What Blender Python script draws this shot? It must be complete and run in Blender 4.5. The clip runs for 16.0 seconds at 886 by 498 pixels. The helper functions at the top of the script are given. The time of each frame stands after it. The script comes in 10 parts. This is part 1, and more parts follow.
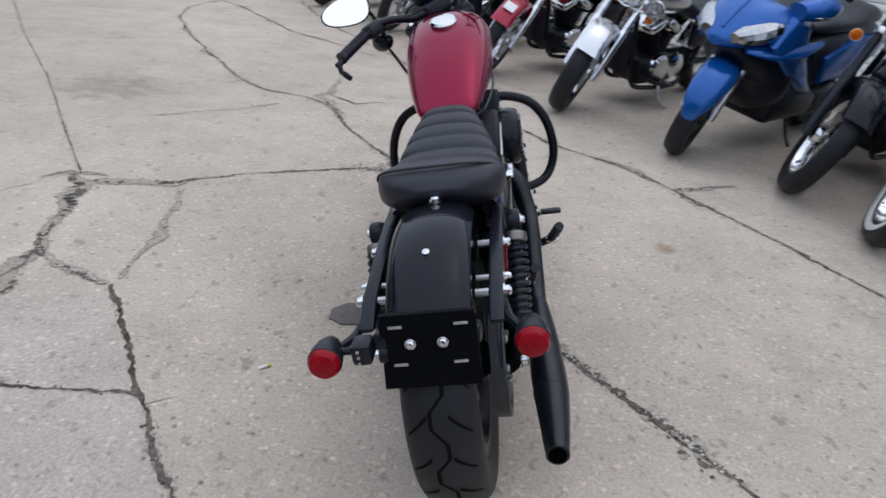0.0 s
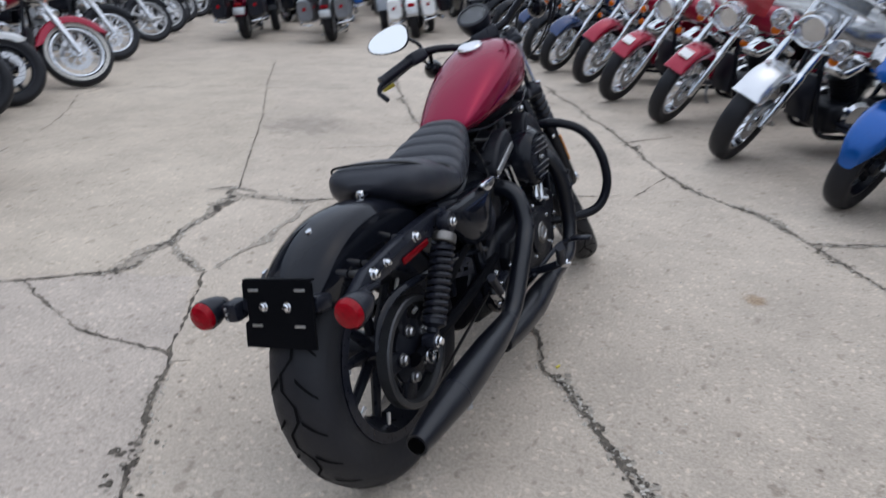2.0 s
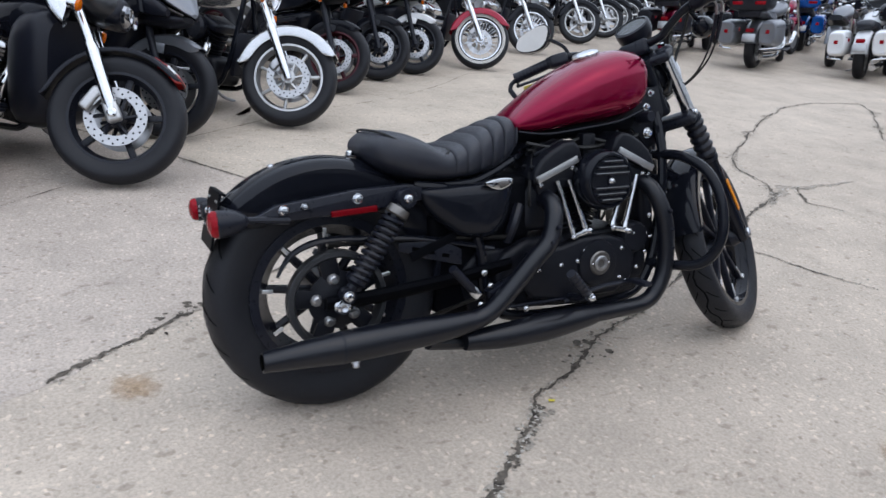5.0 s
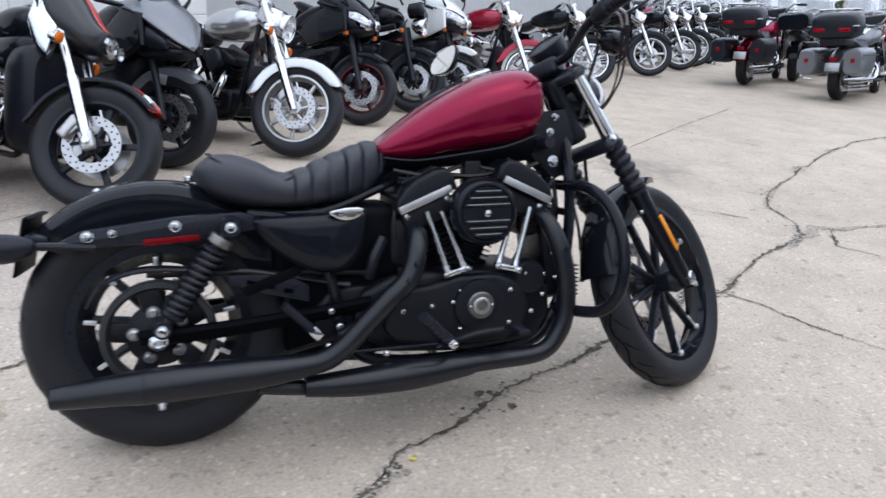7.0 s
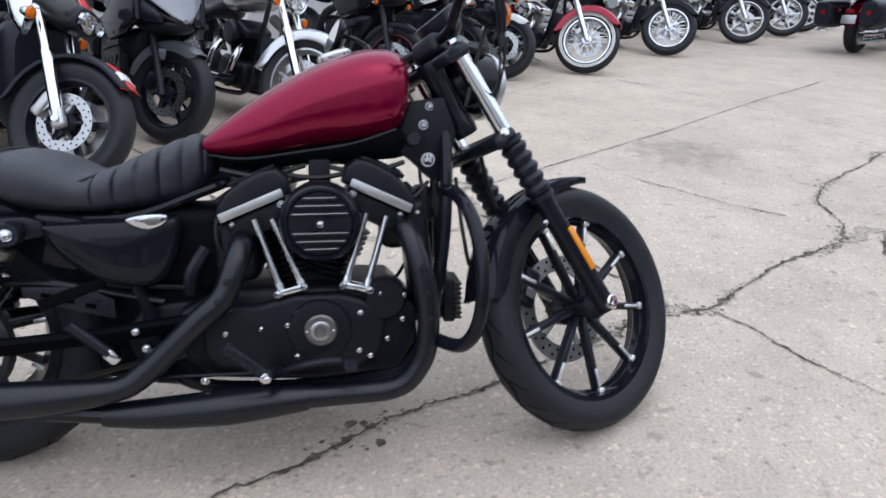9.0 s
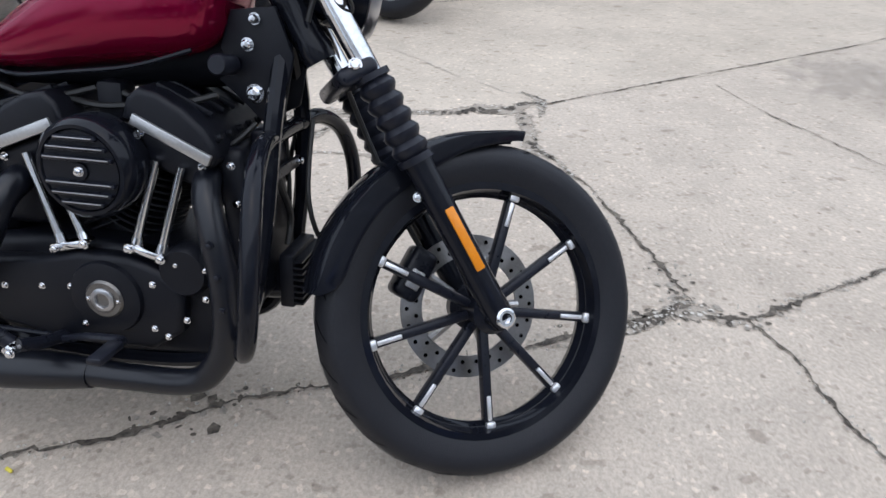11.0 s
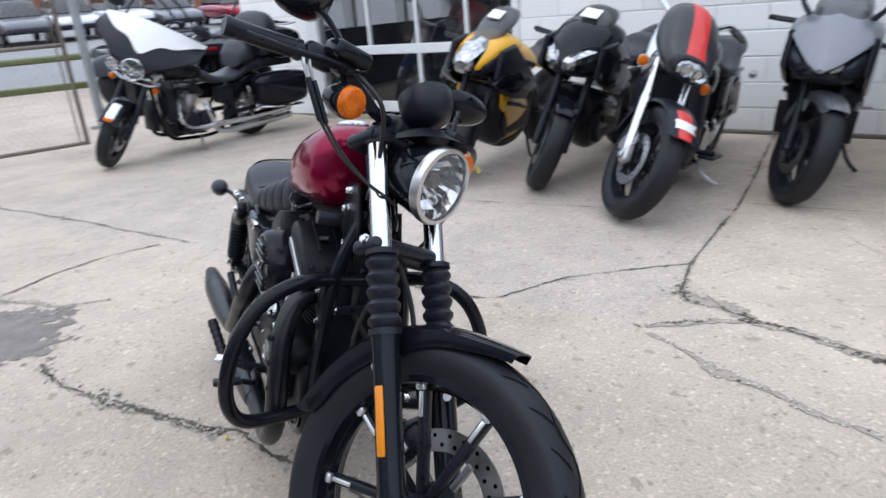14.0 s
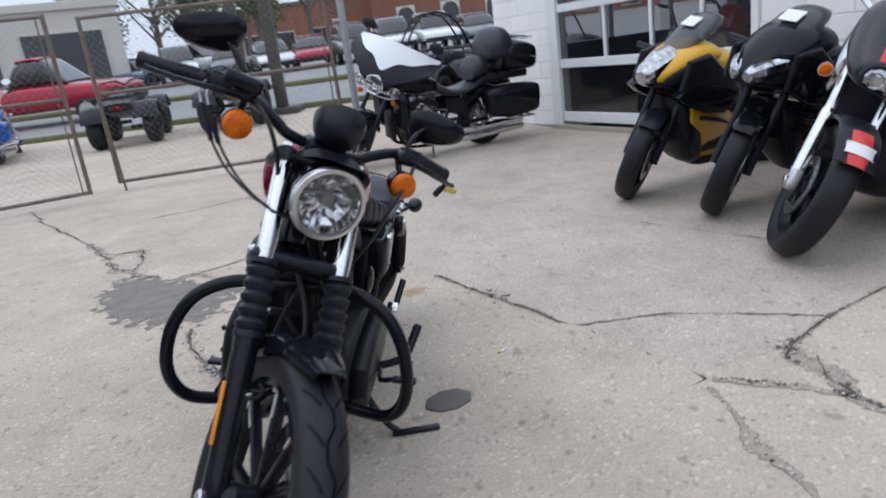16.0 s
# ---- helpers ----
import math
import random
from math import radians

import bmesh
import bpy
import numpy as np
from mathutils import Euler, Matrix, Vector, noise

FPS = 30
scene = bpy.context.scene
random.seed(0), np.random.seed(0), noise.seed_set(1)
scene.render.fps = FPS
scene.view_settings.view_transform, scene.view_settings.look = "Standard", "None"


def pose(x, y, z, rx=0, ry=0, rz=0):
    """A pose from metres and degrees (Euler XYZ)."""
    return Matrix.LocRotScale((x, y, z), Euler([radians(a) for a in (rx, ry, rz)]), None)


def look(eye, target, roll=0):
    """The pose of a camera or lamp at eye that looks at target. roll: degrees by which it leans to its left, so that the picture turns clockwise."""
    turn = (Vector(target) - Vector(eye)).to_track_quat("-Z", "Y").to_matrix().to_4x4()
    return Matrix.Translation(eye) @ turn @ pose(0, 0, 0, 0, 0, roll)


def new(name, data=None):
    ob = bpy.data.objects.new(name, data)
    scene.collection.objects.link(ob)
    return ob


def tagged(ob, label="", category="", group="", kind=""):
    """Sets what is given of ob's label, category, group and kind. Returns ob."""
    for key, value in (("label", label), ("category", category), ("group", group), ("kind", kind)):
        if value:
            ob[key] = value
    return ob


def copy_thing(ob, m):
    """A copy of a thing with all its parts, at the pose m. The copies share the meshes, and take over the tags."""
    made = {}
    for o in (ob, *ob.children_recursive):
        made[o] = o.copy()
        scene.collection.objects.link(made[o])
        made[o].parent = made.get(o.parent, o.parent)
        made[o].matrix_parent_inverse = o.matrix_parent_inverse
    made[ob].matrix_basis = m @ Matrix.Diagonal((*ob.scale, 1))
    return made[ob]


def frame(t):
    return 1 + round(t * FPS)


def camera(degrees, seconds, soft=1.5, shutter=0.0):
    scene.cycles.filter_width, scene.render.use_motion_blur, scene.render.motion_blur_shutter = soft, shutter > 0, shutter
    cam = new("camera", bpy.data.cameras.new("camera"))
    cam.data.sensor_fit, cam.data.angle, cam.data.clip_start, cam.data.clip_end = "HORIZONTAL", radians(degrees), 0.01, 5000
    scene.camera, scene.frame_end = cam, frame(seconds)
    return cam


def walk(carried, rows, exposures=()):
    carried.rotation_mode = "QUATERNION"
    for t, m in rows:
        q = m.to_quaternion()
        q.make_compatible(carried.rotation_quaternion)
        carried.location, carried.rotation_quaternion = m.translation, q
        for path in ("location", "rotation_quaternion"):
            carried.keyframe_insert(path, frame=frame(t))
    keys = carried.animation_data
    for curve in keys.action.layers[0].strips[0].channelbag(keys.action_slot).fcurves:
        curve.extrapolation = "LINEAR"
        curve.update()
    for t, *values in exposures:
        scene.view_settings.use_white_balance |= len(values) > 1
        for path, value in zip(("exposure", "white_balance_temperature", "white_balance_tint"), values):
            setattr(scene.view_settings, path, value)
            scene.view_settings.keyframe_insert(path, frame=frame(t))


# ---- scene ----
cam = camera(65.9, 16.0, shutter=0.5)
PATH = [
    (0, (-0.094, -1.305, 1.249), (-0.118, 0.483, 0.352), 4.9),
    (0.5, (0.067, -1.301, 1.234), (-0.135, 0.485, 0.357), 2.7),
    (1, (0.272, -1.261, 1.224), (0.062, 0.577, 0.463), 3.6),
    (1.5, (0.511, -1.327, 1.223), (0.037, 0.498, 0.556), 2.3),
    (2, (0.669, -1.256, 1.18), (-0.074, 0.433, 0.409), 0.8),
    (2.5, (0.844, -1.154, 1.176), (-0.066, 0.403, 0.311), 1.0),
    (3, (1.057, -1.125, 1.187), (-0.092, 0.293, 0.369), 1.1),
    (3.2, (1.143, -1.083, 1.187), (-0.105, 0.262, 0.392), 0.7),
    (5.3, (1.587, -0.462, 1.179), (-0.036, 0.411, 0.403), 5.2),
    (5.5, (1.615, -0.411, 1.174), (-0.026, 0.463, 0.436), 5.1),
    (6, (1.718, -0.281, 1.188), (-0.007, 0.444, 0.481), 4.2),
    (6.5, (1.668, -0.086, 1.167), (-0.111, 0.484, 0.451), 3.9),
    (7, (1.652, 0.126, 1.159), (-0.101, 0.772, 0.443), 3.4),
    (7.5, (1.699, 0.302, 1.193), (-0.062, 0.881, 0.441), 2.4),
    (8, (1.63, 0.45, 1.174), (-0.149, 0.912, 0.387), 1.5),
    (8.5, (1.504, 0.629, 1.162), (-0.274, 1.02, 0.335), 2.1),
    (9, (1.505, 0.823, 1.18), (-0.289, 1.17, 0.368), 1.9),
    (9.5, (1.465, 1.017, 1.195), (-0.357, 1.216, 0.393), 1.4),
    (10, (1.271, 1.194, 1.16), (-0.471, 1.306, 0.184), 3.9),
    (10.2, (1.212, 1.274, 1.158), (-0.5, 1.37, 0.129), 3.9),
    (12.3, (0.82, 1.979, 1.191), (-0.601, 0.993, 0.188), -2.7),
    (12.5, (0.786, 2.053, 1.209), (-0.59, 0.948, 0.268), -2.6),
    (13, (0.572, 2.183, 1.203), (-0.681, 0.797, 0.49), -2.1),
    (13.5, (0.43, 2.35, 1.19), (-0.616, 0.77, 0.549), -3.1),
    (14, (0.294, 2.521, 1.2), (-0.43, 0.783, 0.526), -5.0),
    (14.5, (0.062, 2.544, 1.156), (-0.455, 0.733, 0.485), -5.4),
    (15, (-0.127, 2.64, 1.168), (-0.527, 0.778, 0.559), -5.5),
    (15.5, (-0.302, 2.731, 1.156), (-0.404, 0.842, 0.508), -7.3),
    (16, (-0.544, 2.703, 1.138), (-0.455, 0.785, 0.577), -7.5),
]
EXPOSURES = [(0.0, 0.22), (1.5, 0.25), (2.5, 0.20), (3.2, 0.26), (5.5, 0.54), (7.0, 0.71), (9.0, 0.68), (10.2, 0.66), (12.5, 0.59), (13.0, 0.62), (13.5, 0.66), (14.0, 0.70), (14.5, 0.74), (15.0, 0.70), (15.5, 0.45), (16.0, 0.31)]
walk(cam, [(t, look(eye, target, roll)) for t, eye, target, roll in PATH], EXPOSURES)

# ---- world, sun and exposure ----
world = bpy.data.worlds.new("overcast_sky")
scene.world = world
world.use_nodes = True
wn, wl = world.node_tree.nodes, world.node_tree.links
sky = wn.new("ShaderNodeTexSky")
sky.sky_type, sky.sun_disc = "NISHITA", False
sky.sun_elevation, sky.sun_rotation = radians(70), radians(56)
sky.air_density, sky.dust_density, sky.ozone_density = 1.0, 4.0, 0.6
cloud = wn.new("ShaderNodeMix")
cloud.data_type = "RGBA"
cloud.inputs[0].default_value = 0.8
cloud.inputs[7].default_value = (7.75, 8.9, 10.85, 1)
wl.new(sky.outputs[0], cloud.inputs[6])
# an overcast sky is brighter overhead than along the horizon
sky_dir = wn.new("ShaderNodeTexCoord")
sky_axis = wn.new("ShaderNodeSeparateXYZ")
sky_gain = wn.new("ShaderNodeMapRange")
sky_gain.inputs[3].default_value, sky_gain.inputs[4].default_value = 0.78, 1.24
wl.new(sky_dir.outputs["Generated"], sky_axis.inputs[0])
wl.new(sky_axis.outputs[2], sky_gain.inputs[0])
sky_out = wn.new("ShaderNodeVectorMath")
sky_out.operation = "SCALE"
wl.new(cloud.outputs[2], sky_out.inputs[0])
wl.new(sky_gain.outputs[0], sky_out.inputs["Scale"])
wl.new(sky_out.outputs[0], wn["Background"].inputs[0])
wn["Background"].inputs[1].default_value = 0.1055
sun_data = bpy.data.lights.new("sun", "SUN")
sun_data.energy, sun_data.angle, sun_data.color = 0.47, radians(145), (1.0, 0.955, 0.905)
sun = new("sun", sun_data)
sun.matrix_world = look((0, 0, 30), (-9, -6, 0))


# ---- materials ----
def material(name, color, rough=0.5, metal=0.0, second=None, scale=20.0, amount=0.5, bump=0.0, bump_scale=200.0,
             coat=0.0, rough_vary=0.0, transmission=0.0, alpha=1.0, ior=1.45, fine=None, per_object=0.0):
    """A procedural surface: base colour varied by two noises towards a second colour, with fine relief."""
    m = bpy.data.materials.new(name)
    m.use_nodes = True
    nt = m.node_tree
    n, l = nt.nodes, nt.links
    b = n["Principled BSDF"]
    b.inputs["Roughness"].default_value = rough
    b.inputs["Metallic"].default_value = metal
    b.inputs["IOR"].default_value = ior
    b.inputs["Coat Weight"].default_value = coat
    b.inputs["Coat Roughness"].default_value = 0.04
    b.inputs["Transmission Weight"].default_value = transmission
    b.inputs["Alpha"].default_value = alpha
    b.inputs["Base Color"].default_value = (*color, 1)
    co = n.new("ShaderNodeTexCoord")
    if second:
        big = n.new("ShaderNodeTexNoise")
        big.inputs["Scale"].default_value = scale
        big.inputs["Detail"].default_value = 6
        small = n.new("ShaderNodeTexNoise")
        small.inputs["Scale"].default_value = fine or scale * 9
        small.inputs["Detail"].default_value = 4
        l.new(co.outputs["Object"], big.inputs["Vector"])
        l.new(co.outputs["Object"], small.inputs["Vector"])
        add = n.new("ShaderNodeMath")
        add.operation = "MULTIPLY"
        l.new(big.outputs[0], add.inputs[0])
        l.new(small.outputs[0], add.inputs[1])
        ramp = n.new("ShaderNodeMapRange")
        ramp.inputs[1].default_value, ramp.inputs[2].default_value = 0.14, 0.42
        ramp.inputs[4].default_value = amount
        l.new(add.outputs[0], ramp.inputs[0])
        mix = n.new("ShaderNodeMix")
        mix.data_type = "RGBA"
        mix.inputs[6].default_value, mix.inputs[7].default_value = (*color, 1), (*second, 1)
        l.new(ramp.outputs[0], mix.inputs[0])
        out = mix.outputs[2]
        if per_object:
            info = n.new("ShaderNodeObjectInfo")
            hsv = n.new("ShaderNodeHueSaturation")
            mr = n.new("ShaderNodeMapRange")
            mr.inputs[3].default_value, mr.inputs[4].default_value = 1 - per_object, 1 + per_object
            l.new(info.outputs["Random"], mr.inputs[0])
            l.new(mr.outputs[0], hsv.inputs["Value"])
            l.new(out, hsv.inputs["Color"])
            out = hsv.outputs[0]
        l.new(out, b.inputs["Base Color"])
        if rough_vary:
            rr = n.new("ShaderNodeMapRange")
            rr.inputs[3].default_value, rr.inputs[4].default_value = rough - rough_vary, rough + rough_vary
            l.new(small.outputs[0], rr.inputs[0])
            l.new(rr.outputs[0], b.inputs["Roughness"])
    if bump:
        tex = n.new("ShaderNodeTexNoise")
        tex.inputs["Scale"].default_value = bump_scale
        tex.inputs["Detail"].default_value = 5
        l.new(co.outputs["Object"], tex.inputs["Vector"])
        bp = n.new("ShaderNodeBump")
        bp.inputs["Strength"].default_value = bump
        bp.inputs["Distance"].default_value = 0.004
        l.new(tex.outputs[0], bp.inputs["Height"])
        l.new(bp.outputs[0], b.inputs["Normal"])
    return m


GLOSS_BLACK = material("gloss_black_paint", (0.0065, 0.0074, 0.0112), 0.07, second=(0.011, 0.0122, 0.017), scale=6, ior=1.29)
SATIN_BLACK = material("satin_black_metal", (0.0085, 0.0097, 0.0155), 0.3, second=(0.015, 0.0168, 0.025), scale=9, rough_vary=0.1, ior=1.33)
MUFFLER_BLACK = material("satin_black_exhaust", (0.0036, 0.0044, 0.0078), 0.32, second=(0.0075, 0.009, 0.0145), scale=7, rough_vary=0.08, ior=1.44)
ENGINE_BLACK = material("wrinkle_black_engine", (0.0055, 0.0062, 0.0095), 0.36, second=(0.0095, 0.0106, 0.0152), scale=30, bump=0.22, bump_scale=500, ior=1.3)
PLASTIC_BLACK = material("black_plastic", (0.009, 0.0101, 0.0158), 0.34, second=(0.016, 0.0175, 0.0262), scale=15, rough_vary=0.1, ior=1.33)
GREY_PLASTIC = material("dark_grey_plastic", (0.02, 0.022, 0.026), 0.35, second=(0.032, 0.034, 0.038), scale=15)
# darker copy of the blacks: shade among the inner bike parts is painted in
DEEP_BLACK = material("shaded_near_black", (0.002, 0.0023, 0.0036), 0.5, second=(0.004, 0.0045, 0.0065), scale=14, ior=1.14)
DISC_STEEL = material("worn_disc_steel", (0.30, 0.29, 0.285), 0.38, 1.0, second=(0.19, 0.185, 0.18), scale=25, rough_vary=0.1)
RUBBER = material("tyre_rubber", (0.0095, 0.0103, 0.0138), 0.5, second=(0.018, 0.0188, 0.0235), scale=10, rough_vary=0.14, bump=0.2, bump_scale=350, ior=1.36)
# near-black for solid pieces that paint the shade inside slots, drillings and pipe ends
HOLE_BLACK = material("hole_shade_black", (0.0015, 0.0015, 0.0015), 0.95, second=(0.003, 0.003, 0.003), scale=40, ior=1.05)
# darker than the tyre: paints the shade of tread grooves that are not cut in
TREAD = material("tread_groove_shade", (0.0045, 0.0046, 0.0055), 0.85, second=(0.007, 0.007, 0.008), scale=40, ior=1.15)
VINYL = material("black_vinyl", (0.014, 0.0158, 0.0235), 0.37, second=(0.023, 0.0252, 0.035), scale=12, rough_vary=0.1, bump=0.25, bump_scale=700, ior=1.46)
STITCH = material("dark_thread", (0.02, 0.02, 0.02), 0.8, second=(0.03, 0.03, 0.03), scale=90)
SOFT_CHROME = material("hazed_chrome", (0.62, 0.62, 0.63), 0.3, 1.0, second=(0.5, 0.5, 0.51), scale=14, rough_vary=0.05)
CHROME = material("chrome", (0.70, 0.71, 0.73), 0.07, 1.0, second=(0.45, 0.46, 0.48), scale=14, rough_vary=0.05)
POLISHED = material("bare_machined_alloy", (0.86, 0.86, 0.87), 0.28, 0.8, second=(0.72, 0.72, 0.73), scale=30)
STEEL = material("brushed_steel", (0.45, 0.45, 0.46), 0.32, 1.0, second=(0.3, 0.3, 0.3), scale=25, rough_vary=0.1)
DULL_STEEL = material("dull_steel", (0.22, 0.21, 0.2), 0.45, 1.0, second=(0.12, 0.11, 0.1), scale=25, rough_vary=0.1)
ALLOY = material("cast_alloy", (0.5, 0.5, 0.5), 0.38, 0.9, second=(0.33, 0.33, 0.33), scale=22, rough_vary=0.1)
MIRROR = material("mirror_glass", (0.95, 0.93, 0.90), 0.02, 1.0)
RED_PAINT = material("deep_red_candy_paint", (0.20, 0.0012, 0.028), 0.14, 0.5, second=(0.25, 0.002, 0.038), scale=5, coat=0.25, fine=900, ior=1.28)
RED_BRIGHT = material("bright_red_paint", (0.30, 0.004, 0.028), 0.22, 0.3, second=(0.36, 0.008, 0.036), scale=8, coat=0.4)
SILVER_PAINT = material("silver_paint", (0.60, 0.61, 0.63), 0.2, 0.75, second=(0.68, 0.685, 0.70), scale=8, coat=0.4)
GREY_PAINT = material("gunmetal_paint", (0.16, 0.17, 0.19), 0.32, 0.4, second=(0.2, 0.208, 0.226), scale=8, coat=0.4)
WHITE_PAINT = material("white_paint", (0.75, 0.76, 0.77), 0.25, second=(0.68, 0.69, 0.70), scale=8, coat=0.5)
BLUE_PAINT = material("metallic_blue_paint", (0.002, 0.078, 0.33), 0.2, 0.35, second=(0.005, 0.105, 0.41), scale=8, coat=0.35)
YELLOW_PAINT = material("yellow_paint", (0.72, 0.37, 0.006), 0.28, second=(0.76, 0.41, 0.012), scale=8, coat=0.5)
DARK_BLUE_PAINT = material("dark_blue_paint", (0.01, 0.03, 0.10), 0.25, 0.2, second=(0.015, 0.04, 0.13), scale=8, coat=0.5)
RED_LENS = material("red_lens", (0.19, 0.0015, 0.006), 0.16, second=(0.36, 0.004, 0.014), scale=55, coat=0.08, bump=0.6, bump_scale=90, amount=0.9, ior=1.22)
RED_STRIP = material("dark_red_strip", (0.13, 0.001, 0.004), 0.25, second=(0.19, 0.002, 0.007), scale=60, ior=1.2)
AMBER_STRIP = material("amber_strip", (0.70, 0.22, 0.01), 0.2, second=(0.78, 0.3, 0.02), scale=45, bump=0.3, bump_scale=120)
AMBER_LENS = material("amber_lens", (0.46, 0.075, 0.001), 0.14, second=(0.76, 0.19, 0.004), scale=34, coat=0.12, bump=0.6, bump_scale=70, amount=0.9, ior=1.3)
GLASS = material("clear_glass", (0.3, 0.31, 0.32), 0.03, coat=1.0, alpha=0.08, ior=1.5)
TINTED = material("smoked_screen", (0.02, 0.021, 0.023), 0.1, second=(0.03, 0.03, 0.032), scale=5, coat=0.3, alpha=0.86)
GREY_SCREEN = material("grey_acrylic_screen", (0.06, 0.063, 0.07), 0.12, second=(0.08, 0.08, 0.09), scale=5, coat=0.4, alpha=0.75)
CLEAR_SCREEN = material("clear_acrylic", (0.75, 0.78, 0.8), 0.06, coat=0.5, alpha=0.22)
REFLECTOR = material("lamp_reflector", (0.8, 0.8, 0.82), 0.07, 1.0, second=(0.55, 0.55, 0.57), scale=60)
WHITE_WALL = material("white_rubber", (0.6, 0.59, 0.56), 0.6, second=(0.5, 0.49, 0.46), scale=20)
PAPER = material("white_paper_tag", (0.8, 0.8, 0.79), 0.7, second=(0.72, 0.72, 0.71), scale=60)
TAG_YELLOW = material("yellow_plastic_tag", (0.6, 0.5, 0.05), 0.5, second=(0.5, 0.42, 0.05), scale=60)
CABLE = material("black_cable", (0.012, 0.012, 0.012), 0.5, second=(0.02, 0.02, 0.02), scale=80)
PULLEY_GREY = material("worn_grey_pulley", (0.055, 0.057, 0.062), 0.36, 0.6, second=(0.026, 0.027, 0.03), scale=25, rough_vary=0.1)
RED_RIM = material("dark_red_rim", (0.05, 0.004, 0.010), 0.35, 0.3, second=(0.07, 0.006, 0.013), scale=10)


# ---- mesh helpers ----
def part(name, bm, mat, parent=None, label="", m=None, smooth=True, sharp=35):
    """Links a bmesh as one mesh object under a thing or a part."""
    if m is not None:
        bm.transform(m)
    bmesh.ops.recalc_face_normals(bm, faces=bm.faces)
    me = bpy.data.meshes.new(name)
    if smooth:
        lim = radians(sharp)
        for e in bm.edges:
            if len(e.link_faces) == 2 and e.calc_face_angle(0) > lim:
                e.smooth = False
        for f in bm.faces:
            f.smooth = True
    bm.to_mesh(me)
    bm.free()
    me.materials.append(mat)
    ob = new(name, me)
    if parent is not None:
        ob.parent = parent
    if label:
        ob["label"] = label
    return ob


def thing(name, m, label, category, group="", kind=""):
    ob = new(name)
    ob.empty_display_size = 0.2
    ob.matrix_world = m
    return tagged(ob, label, category, group, kind)


def V(*a):
    return Vector(a)


def curve_points(pts, step=6, closed=False):
    """Catmull-Rom through the points."""
    p = [Vector(q) for q in pts]
    n = len(p)
    if n < 3:
        return p
    out = []
    rng = n if closed else n - 1
    for i in range(rng):
        if closed:
            a, b, c, d = p[(i - 1) % n], p[i], p[(i + 1) % n], p[(i + 2) % n]
        else:
            a, b, c, d = p[max(i - 1, 0)], p[i], p[i + 1], p[min(i + 2, n - 1)]
        for k in range(step):
            t = k / step
            out.append(0.5 * ((2 * b) + (c - a) * t + (2 * a - 5 * b + 4 * c - d) * t * t + (3 * b - a - 3 * c + d) * t ** 3))
    if not closed:
        out.append(p[-1])
    return out


def rings(bm, loops, cap=True, closed=False):
    """Skins rings of equal length."""
    vs = [[bm.verts.new(v) for v in r] for r in loops]
    k = len(vs[0])
    for i in range(len(vs) - (0 if closed else 1)):
        a, b = vs[i], vs[(i + 1) % len(vs)]
        for j in range(k):
            bm.faces.new((a[j], a[(j + 1) % k], b[(j + 1) % k], b[j]))
    if cap and not closed:
        bm.faces.new(vs[0][::-1])
        bm.faces.new(vs[-1])
    return bm


def tube(pts, r, n=10, step=6, bm=None, closed=False, flat=1.0):
    """A round bar along a smooth line; r is one radius or one for each given point."""
    bm = bm or bmesh.new()
    line = curve_points(pts, step, closed)
    m = len(pts)
    loops = []
    up = None
    for i, q in enumerate(line):
        if closed:
            d = line[(i + 1) % len(line)] - line[i - 1]
        else:
            d = line[min(i + 1, len(line) - 1)] - line[max(i - 1, 0)]
        d.normalize()
        if up is None:
            up = d.orthogonal().normalized()
        else:
            up = (up - d * up.dot(d)).normalized()
        side = d.cross(up)
        if isinstance(r, (list, tuple)):
            f = i / max(len(line) - 1, 1) * (m - 1)
            k = min(int(f), m - 2)
            rad = r[k] + (r[k + 1] - r[k]) * (f - k)
        else:
            rad = r
        loops.append([q + (up * math.cos(2 * math.pi * j / n) + side * math.sin(2 * math.pi * j / n) * flat) * rad for j in range(n)])
    return rings(bm, loops, True, closed)


def straight(a, b, r, n=10, bm=None, r2=None):
    return tube([a, b], [r, r if r2 is None else r2], n, 1, bm)


def lathe(profile, n=24, m=None, bm=None, closed=False, mouth=False):
    """Turns (radius, height) round the local z axis, then places it by m; a mouth leaves both ends open."""
    bm = bm or bmesh.new()
    fresh = bmesh.new()
    loops = [[V(max(r, 1e-4) * math.cos(2 * math.pi * j / n), max(r, 1e-4) * math.sin(2 * math.pi * j / n), z) for j in range(n)] for r, z in profile]
    rings(fresh, loops, not mouth, closed)
    if m is not None:
        fresh.transform(m)
    tmp = bpy.data.meshes.new("tmp")
    fresh.to_mesh(tmp)
    fresh.free()
    bm.from_mesh(tmp)
    bpy.data.meshes.remove(tmp)
    return bm


def along(a, d):
    """A placement whose z axis points along d, at a."""
    return Matrix.Translation(a) @ Vector(d).to_track_quat("Z", "Y").to_matrix().to_4x4()


def block(size, m=None, bevel=0.006, seg=2, bm=None):
    """A box with rounded edges."""
    fresh = bmesh.new()
    bmesh.ops.create_cube(fresh, size=1)
    bmesh.ops.scale(fresh, vec=size, verts=fresh.verts)
    if bevel:
        bmesh.ops.bevel(fresh, geom=fresh.edges, offset=min(bevel, min(size) * 0.45), segments=seg, affect="EDGES", profile=0.5)
    if m is not None:
        fresh.transform(m)
    if bm is None:
        return fresh
    tmp = bpy.data.meshes.new("tmp")
    fresh.to_mesh(tmp)
    fresh.free()
    bm.from_mesh(tmp)
    bpy.data.meshes.remove(tmp)
    return bm


